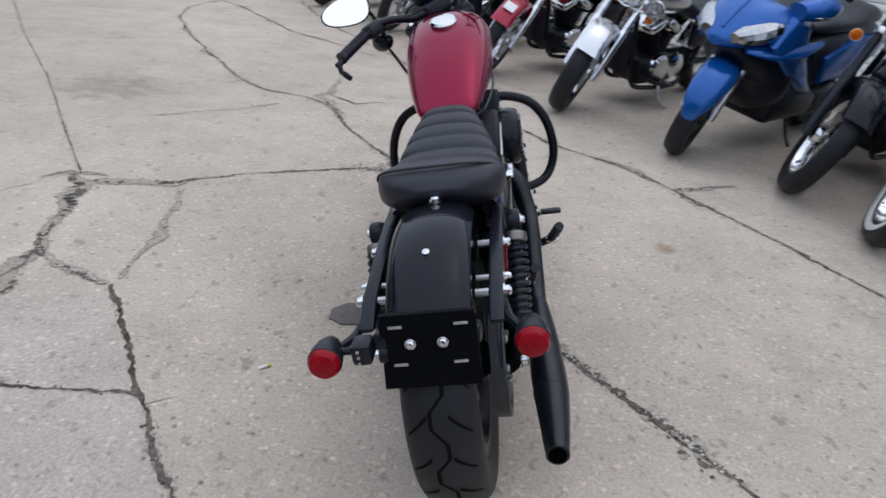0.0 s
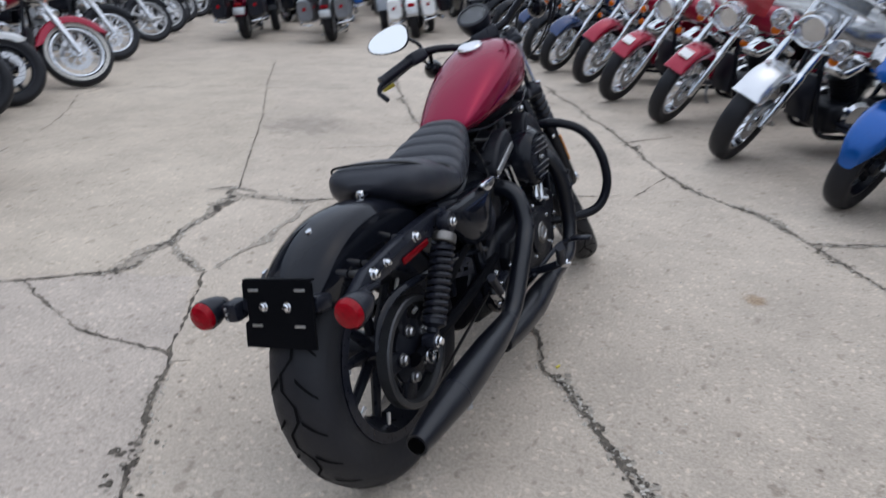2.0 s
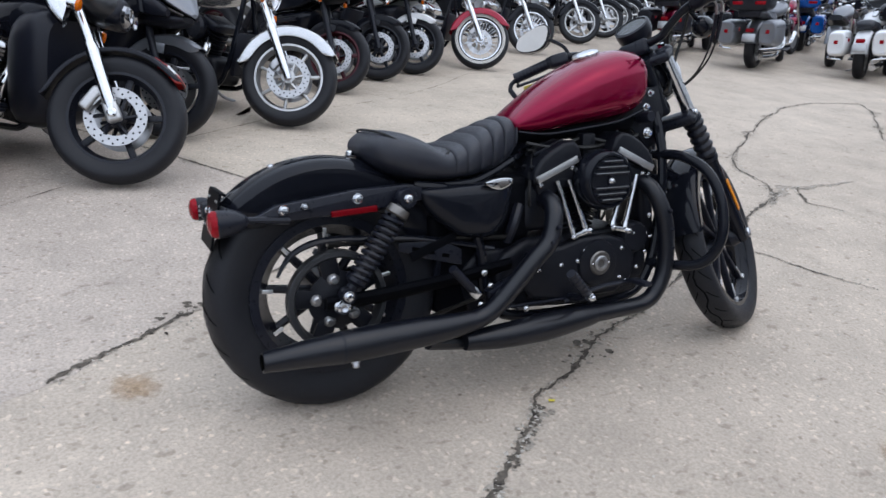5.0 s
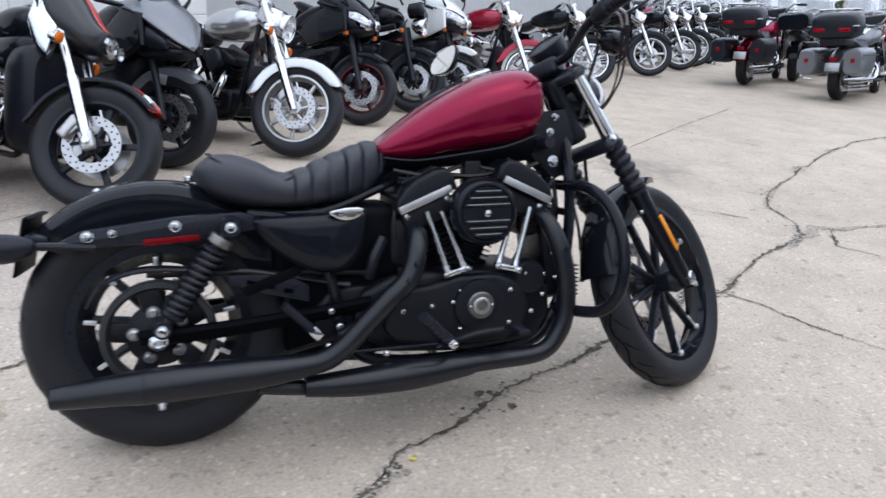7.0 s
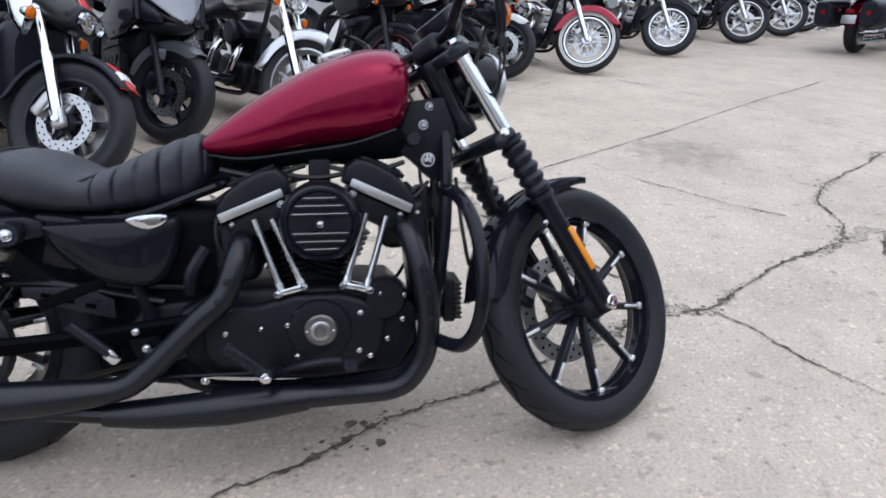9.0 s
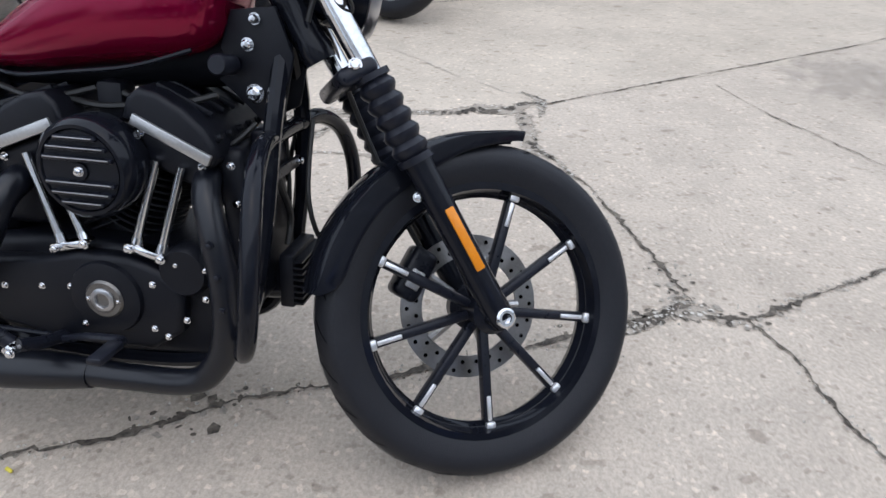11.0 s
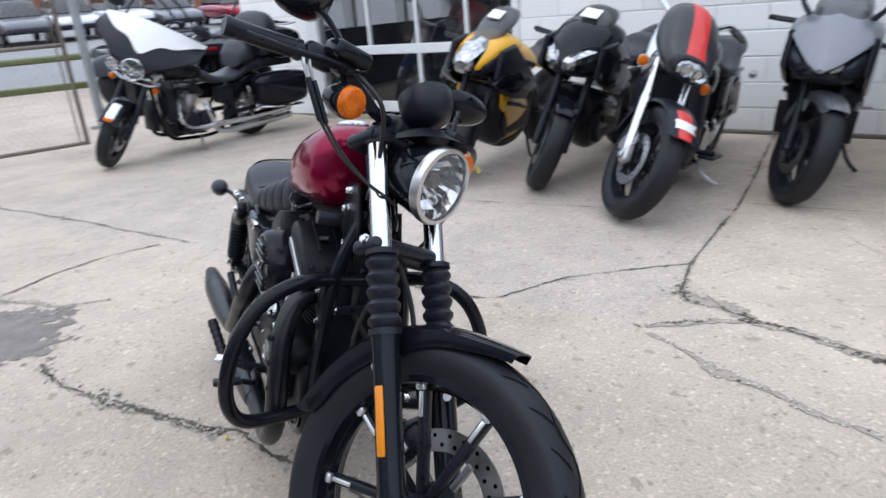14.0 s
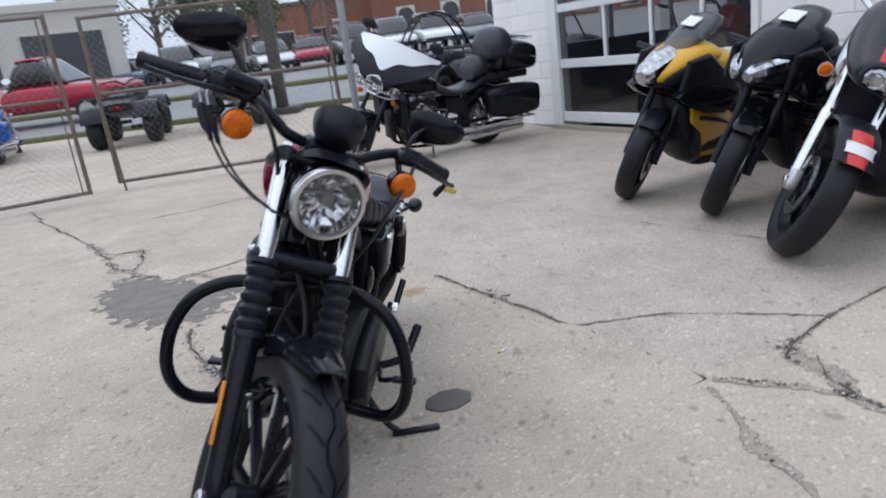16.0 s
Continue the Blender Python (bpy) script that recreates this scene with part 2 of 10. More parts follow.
def plate(outline, x0, x1, bevel=0.006, seg=2, smooth=0):
    """A (y, z) outline given thickness from x0 to x1."""
    pts = [V(x0, y, z) for y, z in outline]
    if smooth:
        pts = curve_points(pts, smooth, True)
    bm = bmesh.new()
    f = bm.faces.new([bm.verts.new(p) for p in pts])
    ex = bmesh.ops.extrude_face_region(bm, geom=[f])
    bmesh.ops.translate(bm, vec=(x1 - x0, 0, 0), verts=[v for v in ex["geom"] if isinstance(v, bmesh.types.BMVert)])
    bmesh.ops.recalc_face_normals(bm, faces=bm.faces)
    if bevel:
        es = [e for e in bm.edges if abs(e.verts[0].co.x - e.verts[1].co.x) < 1e-6]
        bmesh.ops.bevel(bm, geom=es, offset=bevel, segments=seg, affect="EDGES", profile=0.5)
    return bm


def dome(outline, x0, x1, power=3.2):
    """A (y, z) outline that swells out from x0 to a soft crown at x1."""
    line = curve_points([V(0, y, z) for y, z in outline], 4, True)
    mid = sum(line, V(0, 0, 0)) / len(line)
    loops = []
    for f in (1.0, 1.0, 0.985, 0.95, 0.88, 0.76, 0.58, 0.36, 0.12):
        out = 0.0 if not loops else (1 - f ** power) ** (1 / power)
        k = 0.0 if not loops else 0.35 + 0.65 * out
        loops.append([mid + (p - mid) * f + V(x0 + (x1 - x0) * k, 0, 0) for p in line])
    return rings(bmesh.new(), loops)


def loft(stations, n=24, power=2.6, end=True):
    """Sections across y: (y, z_low, z_high, half_width[, x_mid[, power]])."""
    loops = []
    for s in stations:
        y, lo, hi, w = s[:4]
        xm = s[4] if len(s) > 4 else 0.0
        pw = s[5] if len(s) > 5 else power
        c, h = (lo + hi) / 2, (hi - lo) / 2
        loop = []
        for j in range(n):
            a = 2 * math.pi * j / n
            ca, sa = math.cos(a), math.sin(a)
            loop.append(V(xm + w * math.copysign(abs(ca) ** (2 / pw), ca), y, c + h * math.copysign(abs(sa) ** (2 / pw), sa)))
        loops.append(loop)
    return rings(bmesh.new(), loops, end)


def resample(stations, k):
    """Smooth stations by Catmull-Rom in all their numbers."""
    w = max(len(s) for s in stations)
    p = [np.array(list(s) + [0.0] * (w - len(s))) for s in stations]
    out = []
    for i in range(len(p) - 1):
        a, b, c, d = p[max(i - 1, 0)], p[i], p[i + 1], p[min(i + 2, len(p) - 1)]
        for j in range(k):
            t = j / k
            out.append(tuple(0.5 * ((2 * b) + (c - a) * t + (2 * a - 5 * b + 4 * c - d) * t * t + (3 * b - a - 3 * c + d) * t ** 3)))
    out.append(tuple(p[-1]))
    return out


def fender_mesh(cy, cz, radius, a0, a1, half, skirt, thick=0.006, n=28, tip=0.0, crown=0.018, flare=0.0, taper=0.12, point=0.0):
    """A mudguard round an axle; angles in degrees from the front, over the top."""
    prof = []
    for u in np.linspace(-1, 1, 13):
        x = half * math.copysign(min(abs(u) * 1.25, 1.0), u)
        over = max(0.0, abs(u) - 0.8) / 0.2
        prof.append((x, -skirt * over ** 1.2 - crown * (abs(x) / half) ** 2.4))
    loops = []
    for i in range(n + 1):
        f = i / n
        a = radians(a0 + (a1 - a0) * f)
        e = min(f / 0.12, (1 - f) / 0.12, 1.0)
        e = math.sqrt(max(0.0, 1 - (1 - e) ** 2))
        sq = 1 - tip * (1 - e) if point == 0 else 1 - tip * max(0.0, 1 - f / point) ** 1.4
        side = min(1.0, f / taper) ** 1.5 * e if taper > 0.12 else e
        out, back = [], []
        for x, d in prof:
            low = 0.05 if tip > 0.5 else 0.35
            r = radius + d * (low + (1 - low) * side) + flare * max(0.0, 1 - f / 0.16) ** 1.5
            out.append(V(x * sq, cy + r * math.cos(a), cz + r * math.sin(a)))
            back.append(V(x * sq * 0.96, cy + (r - thick) * math.cos(a), cz + (r - thick) * math.sin(a)))
        loops.append(out + back[::-1])
    return rings(bmesh.new(), loops, True)


XAXIS = Matrix.Rotation(radians(90), 4, "Y")


def tyre_mesh(radius, half, rim, c, n=48):
    """A tyre with rounded shoulders, round the x axis at c = (y, z)."""
    prof = []
    for a in np.linspace(-100, 100, 15):
        t = radians(a)
        prof.append((radius - half * 0.62 * (1 - math.cos(t)) if abs(a) <= 90 else radius - half * 0.62 - (abs(a) - 90) / 10 * half * 0.35, half * math.sin(t)))
    prof = [(rim, -half * 0.72)] + prof + [(rim, half * 0.72)]
    return lathe(prof, n, Matrix.Translation((0, c[0], c[1])) @ XAXIS, closed=True)


def rim_mesh(rim, half, c, n=48, deep=0.045):
    prof = [(rim + 0.012, -half), (rim + 0.012, -half + 0.008), (rim - 0.006, -half + 0.014), (rim - 0.02, -half * 0.4), (rim - 0.02, half * 0.4),
            (rim - 0.006, half - 0.014), (rim + 0.012, half - 0.008), (rim + 0.012, half), (rim - 0.012, half), (rim - deep * 0.6, half * 0.5),
            (rim - deep, 0), (rim - deep * 0.6, -half * 0.5), (rim - 0.012, -half)]
    return lathe(prof, n, Matrix.Translation((0, c[0], c[1])) @ XAXIS, closed=True)


def disc_mesh(x, c, r_out, r_in, thick=0.005, n=36):
    """The flat ring of a brake disc."""
    return lathe([(r_in, -thick / 2), (r_out, -thick / 2), (r_out, thick / 2), (r_in, thick / 2)], n, Matrix.Translation((x, c[0], c[1])) @ XAXIS, closed=True)


def bolt_mesh(p, d=(1, 0, 0), r=0.009, h=0.007, bm=None):
    """A domed hexagon bolt head on a washer."""
    return lathe([(0.0005, -0.004), (r * 1.35, -0.004), (r * 1.35, 0.0), (r, 0.0), (r, h * 0.7), (r * 0.7, h), (0.0005, h * 1.05)], 10, along(p, d), bm)


def zigzag(radius, half, c, start, n=56, width=0.006, amp=0.010, period=4):
    """A tread groove that wanders round the tyre, laid on as a strip for shade-dark colour."""
    bm = bmesh.new()
    prev = None
    first = None
    for i in range(n):
        a = 2 * math.pi * i / n
        k = i % period
        x = start + (amp if k in (1, 2) else -amp)
        r = radius - half * 0.62 * (1 - math.sqrt(max(0.0, 1 - (x / half) ** 2))) + 0.0012
        pair = [bm.verts.new((x + s * width / 2, c[0] + r * math.cos(a), c[1] + r * math.sin(a))) for s in (-1, 1)]
        if prev:
            bm.faces.new((prev[0], prev[1], pair[1], pair[0]))
        else:
            first = pair
        prev = pair
    bm.faces.new((prev[0], prev[1], first[1], first[0]))
    return bm


def tread_cuts(radius, half, c, n=22, side=1, width=0.005):
    """Slanted short cuts over one shoulder of a tyre, laid on as strips for shade-dark colour."""
    bm = bmesh.new()
    for i in range(n):
        a0 = 2 * math.pi * i / n
        prev = None
        for k in range(5):
            f = k / 4
            x = side * half * (0.28 + 0.55 * f)
            a = a0 + 0.13 * f
            r = radius - half * 0.62 * (1 - math.sqrt(max(0.0, 1 - (x / half) ** 2))) + 0.0014
            da = width / radius / 2 * (1 - 0.5 * f) * 1.2
            pair = [bm.verts.new((x, c[0] + r * math.cos(a + s * da), c[1] + r * math.sin(a + s * da))) for s in (-1, 1)]
            if prev:
                bm.faces.new((prev[0], prev[1], pair[1], pair[0]))
            prev = pair
    return bm


def facet_bowl(r, depth, m, seed=1, n=18):
    """A lamp reflector pressed in facets, each tipped a little its own way."""
    rnd = random.Random(seed)
    fresh = bmesh.new()
    loops = []
    for k, (f, d) in enumerate(((1.0, 0.0), (0.84, 0.42), (0.62, 0.74), (0.4, 0.92), (0.2, 1.0))):
        jit = 0.0 if k == 0 else 0.15
        loops.append([V(r * f * math.cos(2 * math.pi * j / n + 0.12 * (k % 2)), r * f * math.sin(2 * math.pi * j / n + 0.12 * (k % 2)), -depth * (d + rnd.uniform(-jit, jit) * (1.1 - 0.4 * f))) for j in range(n)])
    rings(fresh, loops, False)
    fresh.faces.new(list(fresh.verts)[-n:])
    fresh.transform(m)
    return fresh

# ---- ground ----
def concrete(name="worn_concrete", tint=(1.0, 1.0, 1.0), rough_grain=0.55):
    m = bpy.data.materials.new(name)
    m.use_nodes = True
    n, l = m.node_tree.nodes, m.node_tree.links
    b = n["Principled BSDF"]
    b.inputs["Roughness"].default_value = 0.88
    b.inputs["IOR"].default_value = 1.3
    co = n.new("ShaderNodeTexCoord")

    def noise_tex(scale, detail, rough=0.6):
        t = n.new("ShaderNodeTexNoise")
        t.inputs["Scale"].default_value, t.inputs["Detail"].default_value, t.inputs["Roughness"].default_value = scale, detail, rough
        l.new(co.outputs["Object"], t.inputs["Vector"])
        return t.outputs[0]

    def ramp(src, stops):
        r = n.new("ShaderNodeValToRGB")
        for i, (p, c) in enumerate(stops):
            e = r.color_ramp.elements[i] if i < 2 else r.color_ramp.elements.new(p)
            e.position, e.color = p, (*c, 1)
        l.new(src, r.inputs[0])
        return r.outputs[0]

    def mixed(kind, fac, a, c):
        x = n.new("ShaderNodeMix")
        x.data_type, x.blend_type = "RGBA", kind
        x.inputs[0].default_value = fac
        l.new(a, x.inputs[6])
        l.new(c, x.inputs[7])
        return x.outputs[2]
    base = ramp(noise_tex(0.45, 5), [(0.32, tuple(a * b for a, b in zip((0.466, 0.402, 0.336), tint))), (0.7, tuple(a * b for a, b in zip((0.585, 0.507, 0.427), tint)))])
    blot = ramp(noise_tex(2.6, 7, 0.7), [(0.34, (0.80, 0.80, 0.795)), (0.62, (1.03, 1.025, 1.015))])
    grain = ramp(noise_tex(95, 3, 0.75), [(0.36, (0.66, 0.65, 0.64)), (0.6, (1.12, 1.11, 1.1))])
    chips = n.new("ShaderNodeTexVoronoi")
    chips.inputs["Scale"].default_value = 84
    l.new(co.outputs["Object"], chips.inputs["Vector"])
    pebble = n.new("ShaderNodeSeparateColor")
    l.new(chips.outputs["Color"], pebble.inputs[0])
    peb = ramp(pebble.outputs[0], [(0.0, (0.58, 0.55, 0.52)), (0.07, (1.0, 1.0, 1.0)), (0.91, (1.0, 1.0, 1.0)), (0.985, (1.5, 1.48, 1.45))])
    c = mixed("MULTIPLY", 0.85, base, blot)
    c = mixed("MULTIPLY", rough_grain, c, grain)
    c = mixed("MULTIPLY", 0.55, c, peb)
    # single pits and pale stones standing out of the surface
    pits = n.new("ShaderNodeTexVoronoi")
    pits.inputs["Scale"].default_value = 34
    l.new(co.outputs["Object"], pits.inputs["Vector"])
    pick = n.new("ShaderNodeSeparateColor")
    l.new(pits.outputs["Color"], pick.inputs[0])
    shade = ramp(pick.outputs[1], [(0.0, (0.42, 0.40, 0.38)), (0.085, (1.0, 1.0, 1.0)), (0.9, (1.0, 1.0, 1.0)), (0.96, (1.35, 1.34, 1.32))])
    spot = n.new("ShaderNodeMapRange")
    spot.inputs[1].default_value, spot.inputs[2].default_value = 0.16, 0.30
    spot.inputs[3].default_value, spot.inputs[4].default_value = 0.8, 0.0
    l.new(pits.outputs["Distance"], spot.inputs[0])
    dots = n.new("ShaderNodeMix")
    dots.data_type, dots.blend_type = "RGBA", "MULTIPLY"
    l.new(spot.outputs[0], dots.inputs[0])
    l.new(c, dots.inputs[6])
    l.new(shade, dots.inputs[7])
    c = dots.outputs[2]
    # dark scuffs left where the surface has flaked
    flake = n.new("ShaderNodeTexNoise")
    flake.inputs["Scale"].default_value, flake.inputs["Detail"].default_value = 1.0, 6
    sq = n.new("ShaderNodeMapping")
    sq.inputs["Scale"].default_value = (17, 11, 5)
    sq.inputs["Rotation"].default_value = (0, 0, radians(30))
    l.new(co.outputs["Object"], sq.inputs[0])
    l.new(sq.outputs[0], flake.inputs["Vector"])
    fl = ramp(flake.outputs[0], [(0.63, (1.0, 1.0, 1.0)), (0.68, (0.66, 0.64, 0.62))])
    c = mixed("MULTIPLY", 0.75, c, fl)
    l.new(c, b.inputs["Base Color"])
    bp = n.new("ShaderNodeBump")
    bp.inputs["Strength"].default_value, bp.inputs["Distance"].default_value = 0.55, 0.004
    l.new(noise_tex(130, 4, 0.7), bp.inputs["Height"])
    l.new(bp.outputs[0], b.inputs["Normal"])
    return m


CONCRETE = concrete()
GRIME = material("crack_dirt", (0.034, 0.028, 0.023), 0.95, second=(0.24, 0.205, 0.165), scale=11, amount=0.8, fine=70, bump=0.6, bump_scale=90)
OLD_PATCH = material("grey_asphalt_patch", (0.25, 0.225, 0.205), 0.9, second=(0.13, 0.115, 0.105), scale=12, fine=160, bump=0.7, bump_scale=140, amount=0.8)
CHALKY = material("spalled_concrete", (0.38, 0.34, 0.29), 0.95, second=(0.15, 0.13, 0.105), scale=22, fine=120, bump=0.9, bump_scale=70, amount=0.8)
PALE_CRUMB = material("pale_concrete_crumbs", (0.58, 0.54, 0.48), 0.95, second=(0.27, 0.24, 0.2), scale=18, fine=120, bump=0.5, bump_scale=90)
FAINT = material("weathered_crack_edge", (0.42, 0.375, 0.325), 0.95, second=(0.26, 0.23, 0.195), scale=30, fine=150, bump=0.8, bump_scale=80)
PALE_SLAB = concrete("smooth_pale_slab", (1.0, 1.0, 0.985), 0.4)
GREY_SLAB = concrete("older_grey_slab", (0.955, 0.962, 1.0), 0.6)
CRUMBLED = material("crumbled_concrete_bed", (0.29, 0.25, 0.205), 0.95, second=(0.45, 0.395, 0.33), scale=34, fine=130, bump=0.9, bump_scale=80, amount=0.8)
ASPHALT = material("road_asphalt", (0.27, 0.27, 0.275), 0.9, second=(0.2, 0.2, 0.2), scale=0.5, fine=40, bump=0.4, bump_scale=100)
GRASS = material("dry_grass", (0.10, 0.12, 0.045), 0.95, second=(0.17, 0.15, 0.075), scale=1.5, fine=60, bump=1.0, bump_scale=90)
DARK_STAIN = material("old_oil_stain", (0.27, 0.245, 0.22), 0.85, second=(0.38, 0.345, 0.31), scale=7, fine=110)
RUST_STAIN = material("rusty_stain", (0.43, 0.255, 0.11), 0.9, second=(0.47, 0.34, 0.21), scale=14, fine=120)

GATE_LINE, RISE = -5.8, 0.042


def height(y):
    """The yard is level; past the gates the land climbs gently, and levels out far off."""
    return RISE * max(0.0, GATE_LINE - max(y, -70.0))


def sheet(ys, lift, half=400.0, cols=40):
    """A strip of land that follows the rise."""
    bm = bmesh.new()
    rows = [[bm.verts.new((-half + 2 * half * i / cols, y, height(y) + lift)) for i in range(cols + 1)] for y in ys]
    for a, b in zip(rows, rows[1:]):
        for i in range(cols):
            bm.faces.new((a[i], a[i + 1], b[i + 1], b[i]))
    return bm


bm = sheet([400, 200, 100, 50, 20, 0, GATE_LINE, -20, -40, -70, -120, -250, -400], 0.0)
ground = tagged(part("ground", bm, CONCRETE, smooth=False), "worn beige concrete yard with exposed aggregate", "ground", kind="structure")


def wobble(pts, amp, step=0.035, seed=0, sway=0.035):
    """A line broken into short uneven steps."""
    rnd = random.Random(seed)
    out = []
    for a, b in zip(pts, pts[1:]):
        a, b = Vector(a), Vector(b)
        k = max(2, int((b - a).length / step))
        side = (b - a).normalized().orthogonal() if (b - a).length else Vector((0, 1))
        ph = [rnd.uniform(0, 6.28) for _ in range(3)]
        for i in range(k):
            f = i / k
            e = min(f, 1 - f, 0.2) / 0.2
            drift = 0.5 * math.sin(ph[0] + f * 5) + 0.3 * math.sin(ph[1] + f * 13) + 0.25 * math.sin(ph[2] + f * 29)
            out.append(a.lerp(b, f) + side * (drift * (b - a).length * sway + rnd.uniform(-amp, amp)) * e)
    out.append(Vector(pts[-1]))
    return out


crack_count = 0
rubble = []


def flake(verts, faces, p, r, z, rnd):
    """One thin angular chip of broken surface lying flat."""
    k, n = len(verts), rnd.choice((4, 5, 5, 6))
    turn, squash, dirn = rnd.uniform(0, 6.28), rnd.uniform(0.45, 1.0), rnd.uniform(0, 3.14)
    for q in range(n):
        a = turn + 2 * math.pi * q / n
        u, v = r * rnd.uniform(0.7, 1.2) * math.cos(a), r * squash * rnd.uniform(0.7, 1.2) * math.sin(a)
        verts.append((p.x + u * math.cos(dirn) - v * math.sin(dirn), p.y + u * math.sin(dirn) + v * math.cos(dirn), z))
    faces.append(tuple(range(k, k + n)))


def flakes(name, chips, mat):
    """Many chips as one mesh under the ground."""
    bm = bmesh.new()
    tmp = bpy.data.meshes.new("tmp")
    tmp.from_pydata(chips[0], [], chips[1])
    bm.from_mesh(tmp)
    bpy.data.meshes.remove(tmp)
    part(name, bm, mat, ground, smooth=False)["kind"] = "stuff"


def crack(width, pts, faint=False, joint=False):
    """A dirt-filled crack of uneven width, its lips crumbled into small chips."""
    global crack_count
    crack_count += 1
    rnd = random.Random(crack_count)
    line = wobble([Vector((x, y)) for x, y in pts], 0.0012 if joint else 0.003 + width * 0.16, 0.014, crack_count, 0.003 if joint else 0.022)
    bm = bmesh.new()
    lips, dark = ([], []), ([], [])
    prev = None
    n = len(line)
    for i, q in enumerate(line):
        d = (line[min(i + 1, n - 1)] - line[max(i - 1, 0)]).normalized()
        s = Vector((-d.y, d.x))
        swell = 0.62 + 0.5 * math.sin(i * 0.21 + crack_count) * math.sin(i * 0.067 + 2 * crack_count)
        w = width * 0.5 * max(0.12, swell) * (0.3 + 1.1 * rnd.random()) * (0.3 if i in (0, n - 1) else 1)
        a, b = q + s * w * rnd.uniform(0.5, 1.3), q - s * w * rnd.uniform(0.5, 1.3)
        pair = [bm.verts.new((a.x, a.y, 0.0042)), bm.verts.new((b.x, b.y, 0.0042))]
        if prev:
            bm.faces.new((prev[0], prev[1], pair[1], pair[0]))
        prev = pair
        gap = max(0.0, math.sin(i * 0.083 + crack_count * 1.7) + 0.5 * math.sin(i * 0.19 + crack_count)) ** 1.5
        if width > 0.0105:
            for k in range(rnd.choice((1, 2, 2, 3)) if width > 0.0125 else rnd.choice((0, 1, 1))):
                at = q + s * rnd.gauss(0, 1) * (w * 0.8 + width * (0.25 + 0.65 * gap))
                flake(*(dark if rnd.random() < 0.28 + 0.15 * gap else lips), at, rnd.uniform(0.18, 0.55) * width * (0.7 + 0.5 * gap), 0.0022 + rnd.random() * 0.0012, rnd)
            for k in range(rnd.choice((0, 1, 1, 2)) if width > 0.0125 else rnd.choice((0, 0, 1))):
                rubble.append((q + s * rnd.gauss(0, 1) * (w + width * (0.5 + gap)), rnd.uniform(0.002, 0.006)))
    part("crack", bm, FAINT if faint else GRIME, ground, smooth=False)
    if lips[0]:
        flakes("crack_lip", lips, FAINT if faint else CHALKY)
    if dark[0]:
        flakes("crack_chips", dark, FAINT if faint else GRIME)


spall_count = 0


def spall(path, spread, dense=420, dark=0.45):
    """Surface broken away along a line: dark pits and pale chips strewn over the rough bed."""
    global spall_count
    spall_count += 1
    rnd = random.Random(500 + spall_count)
    bed, pits, pale = ([], []), ([], []), ([], [])
    line = [Vector(p) for p in path]
    for a, b in zip(line, line[1:]):
        d = b - a
        s = Vector((-d.y, d.x)).normalized()
        for k in range(max(6, int(dense * d.length))):
            f = rnd.random()
            off = rnd.gauss(0, 0.45) * spread * (0.6 + 0.4 * math.sin(f * 7 + spall_count))
            at = a + d * f + s * off
            r = rnd.random()
            near = max(0.0, 1 - abs(off) / spread)
            if r < dark * near:
                flake(*pits, at, rnd.uniform(0.004, 0.012), 0.0030 + rnd.random() * 0.001, rnd)
            elif r < 0.85:
                flake(*bed, at, rnd.uniform(0.005, 0.016), 0.0018 + rnd.random() * 0.001, rnd)
            else:
                flake(*pale, at, rnd.uniform(0.003, 0.008), 0.0044, rnd)
            if rnd.random() < 0.25:
                rubble.append((at, rnd.uniform(0.002, 0.006)))
    for name, chips, mat in (("spall", bed, CHALKY), ("spall_pits", pits, GRIME), ("spall_chips", pale, PALE_CRUMB)):
        if chips[0]:
            flakes(name, chips, mat)


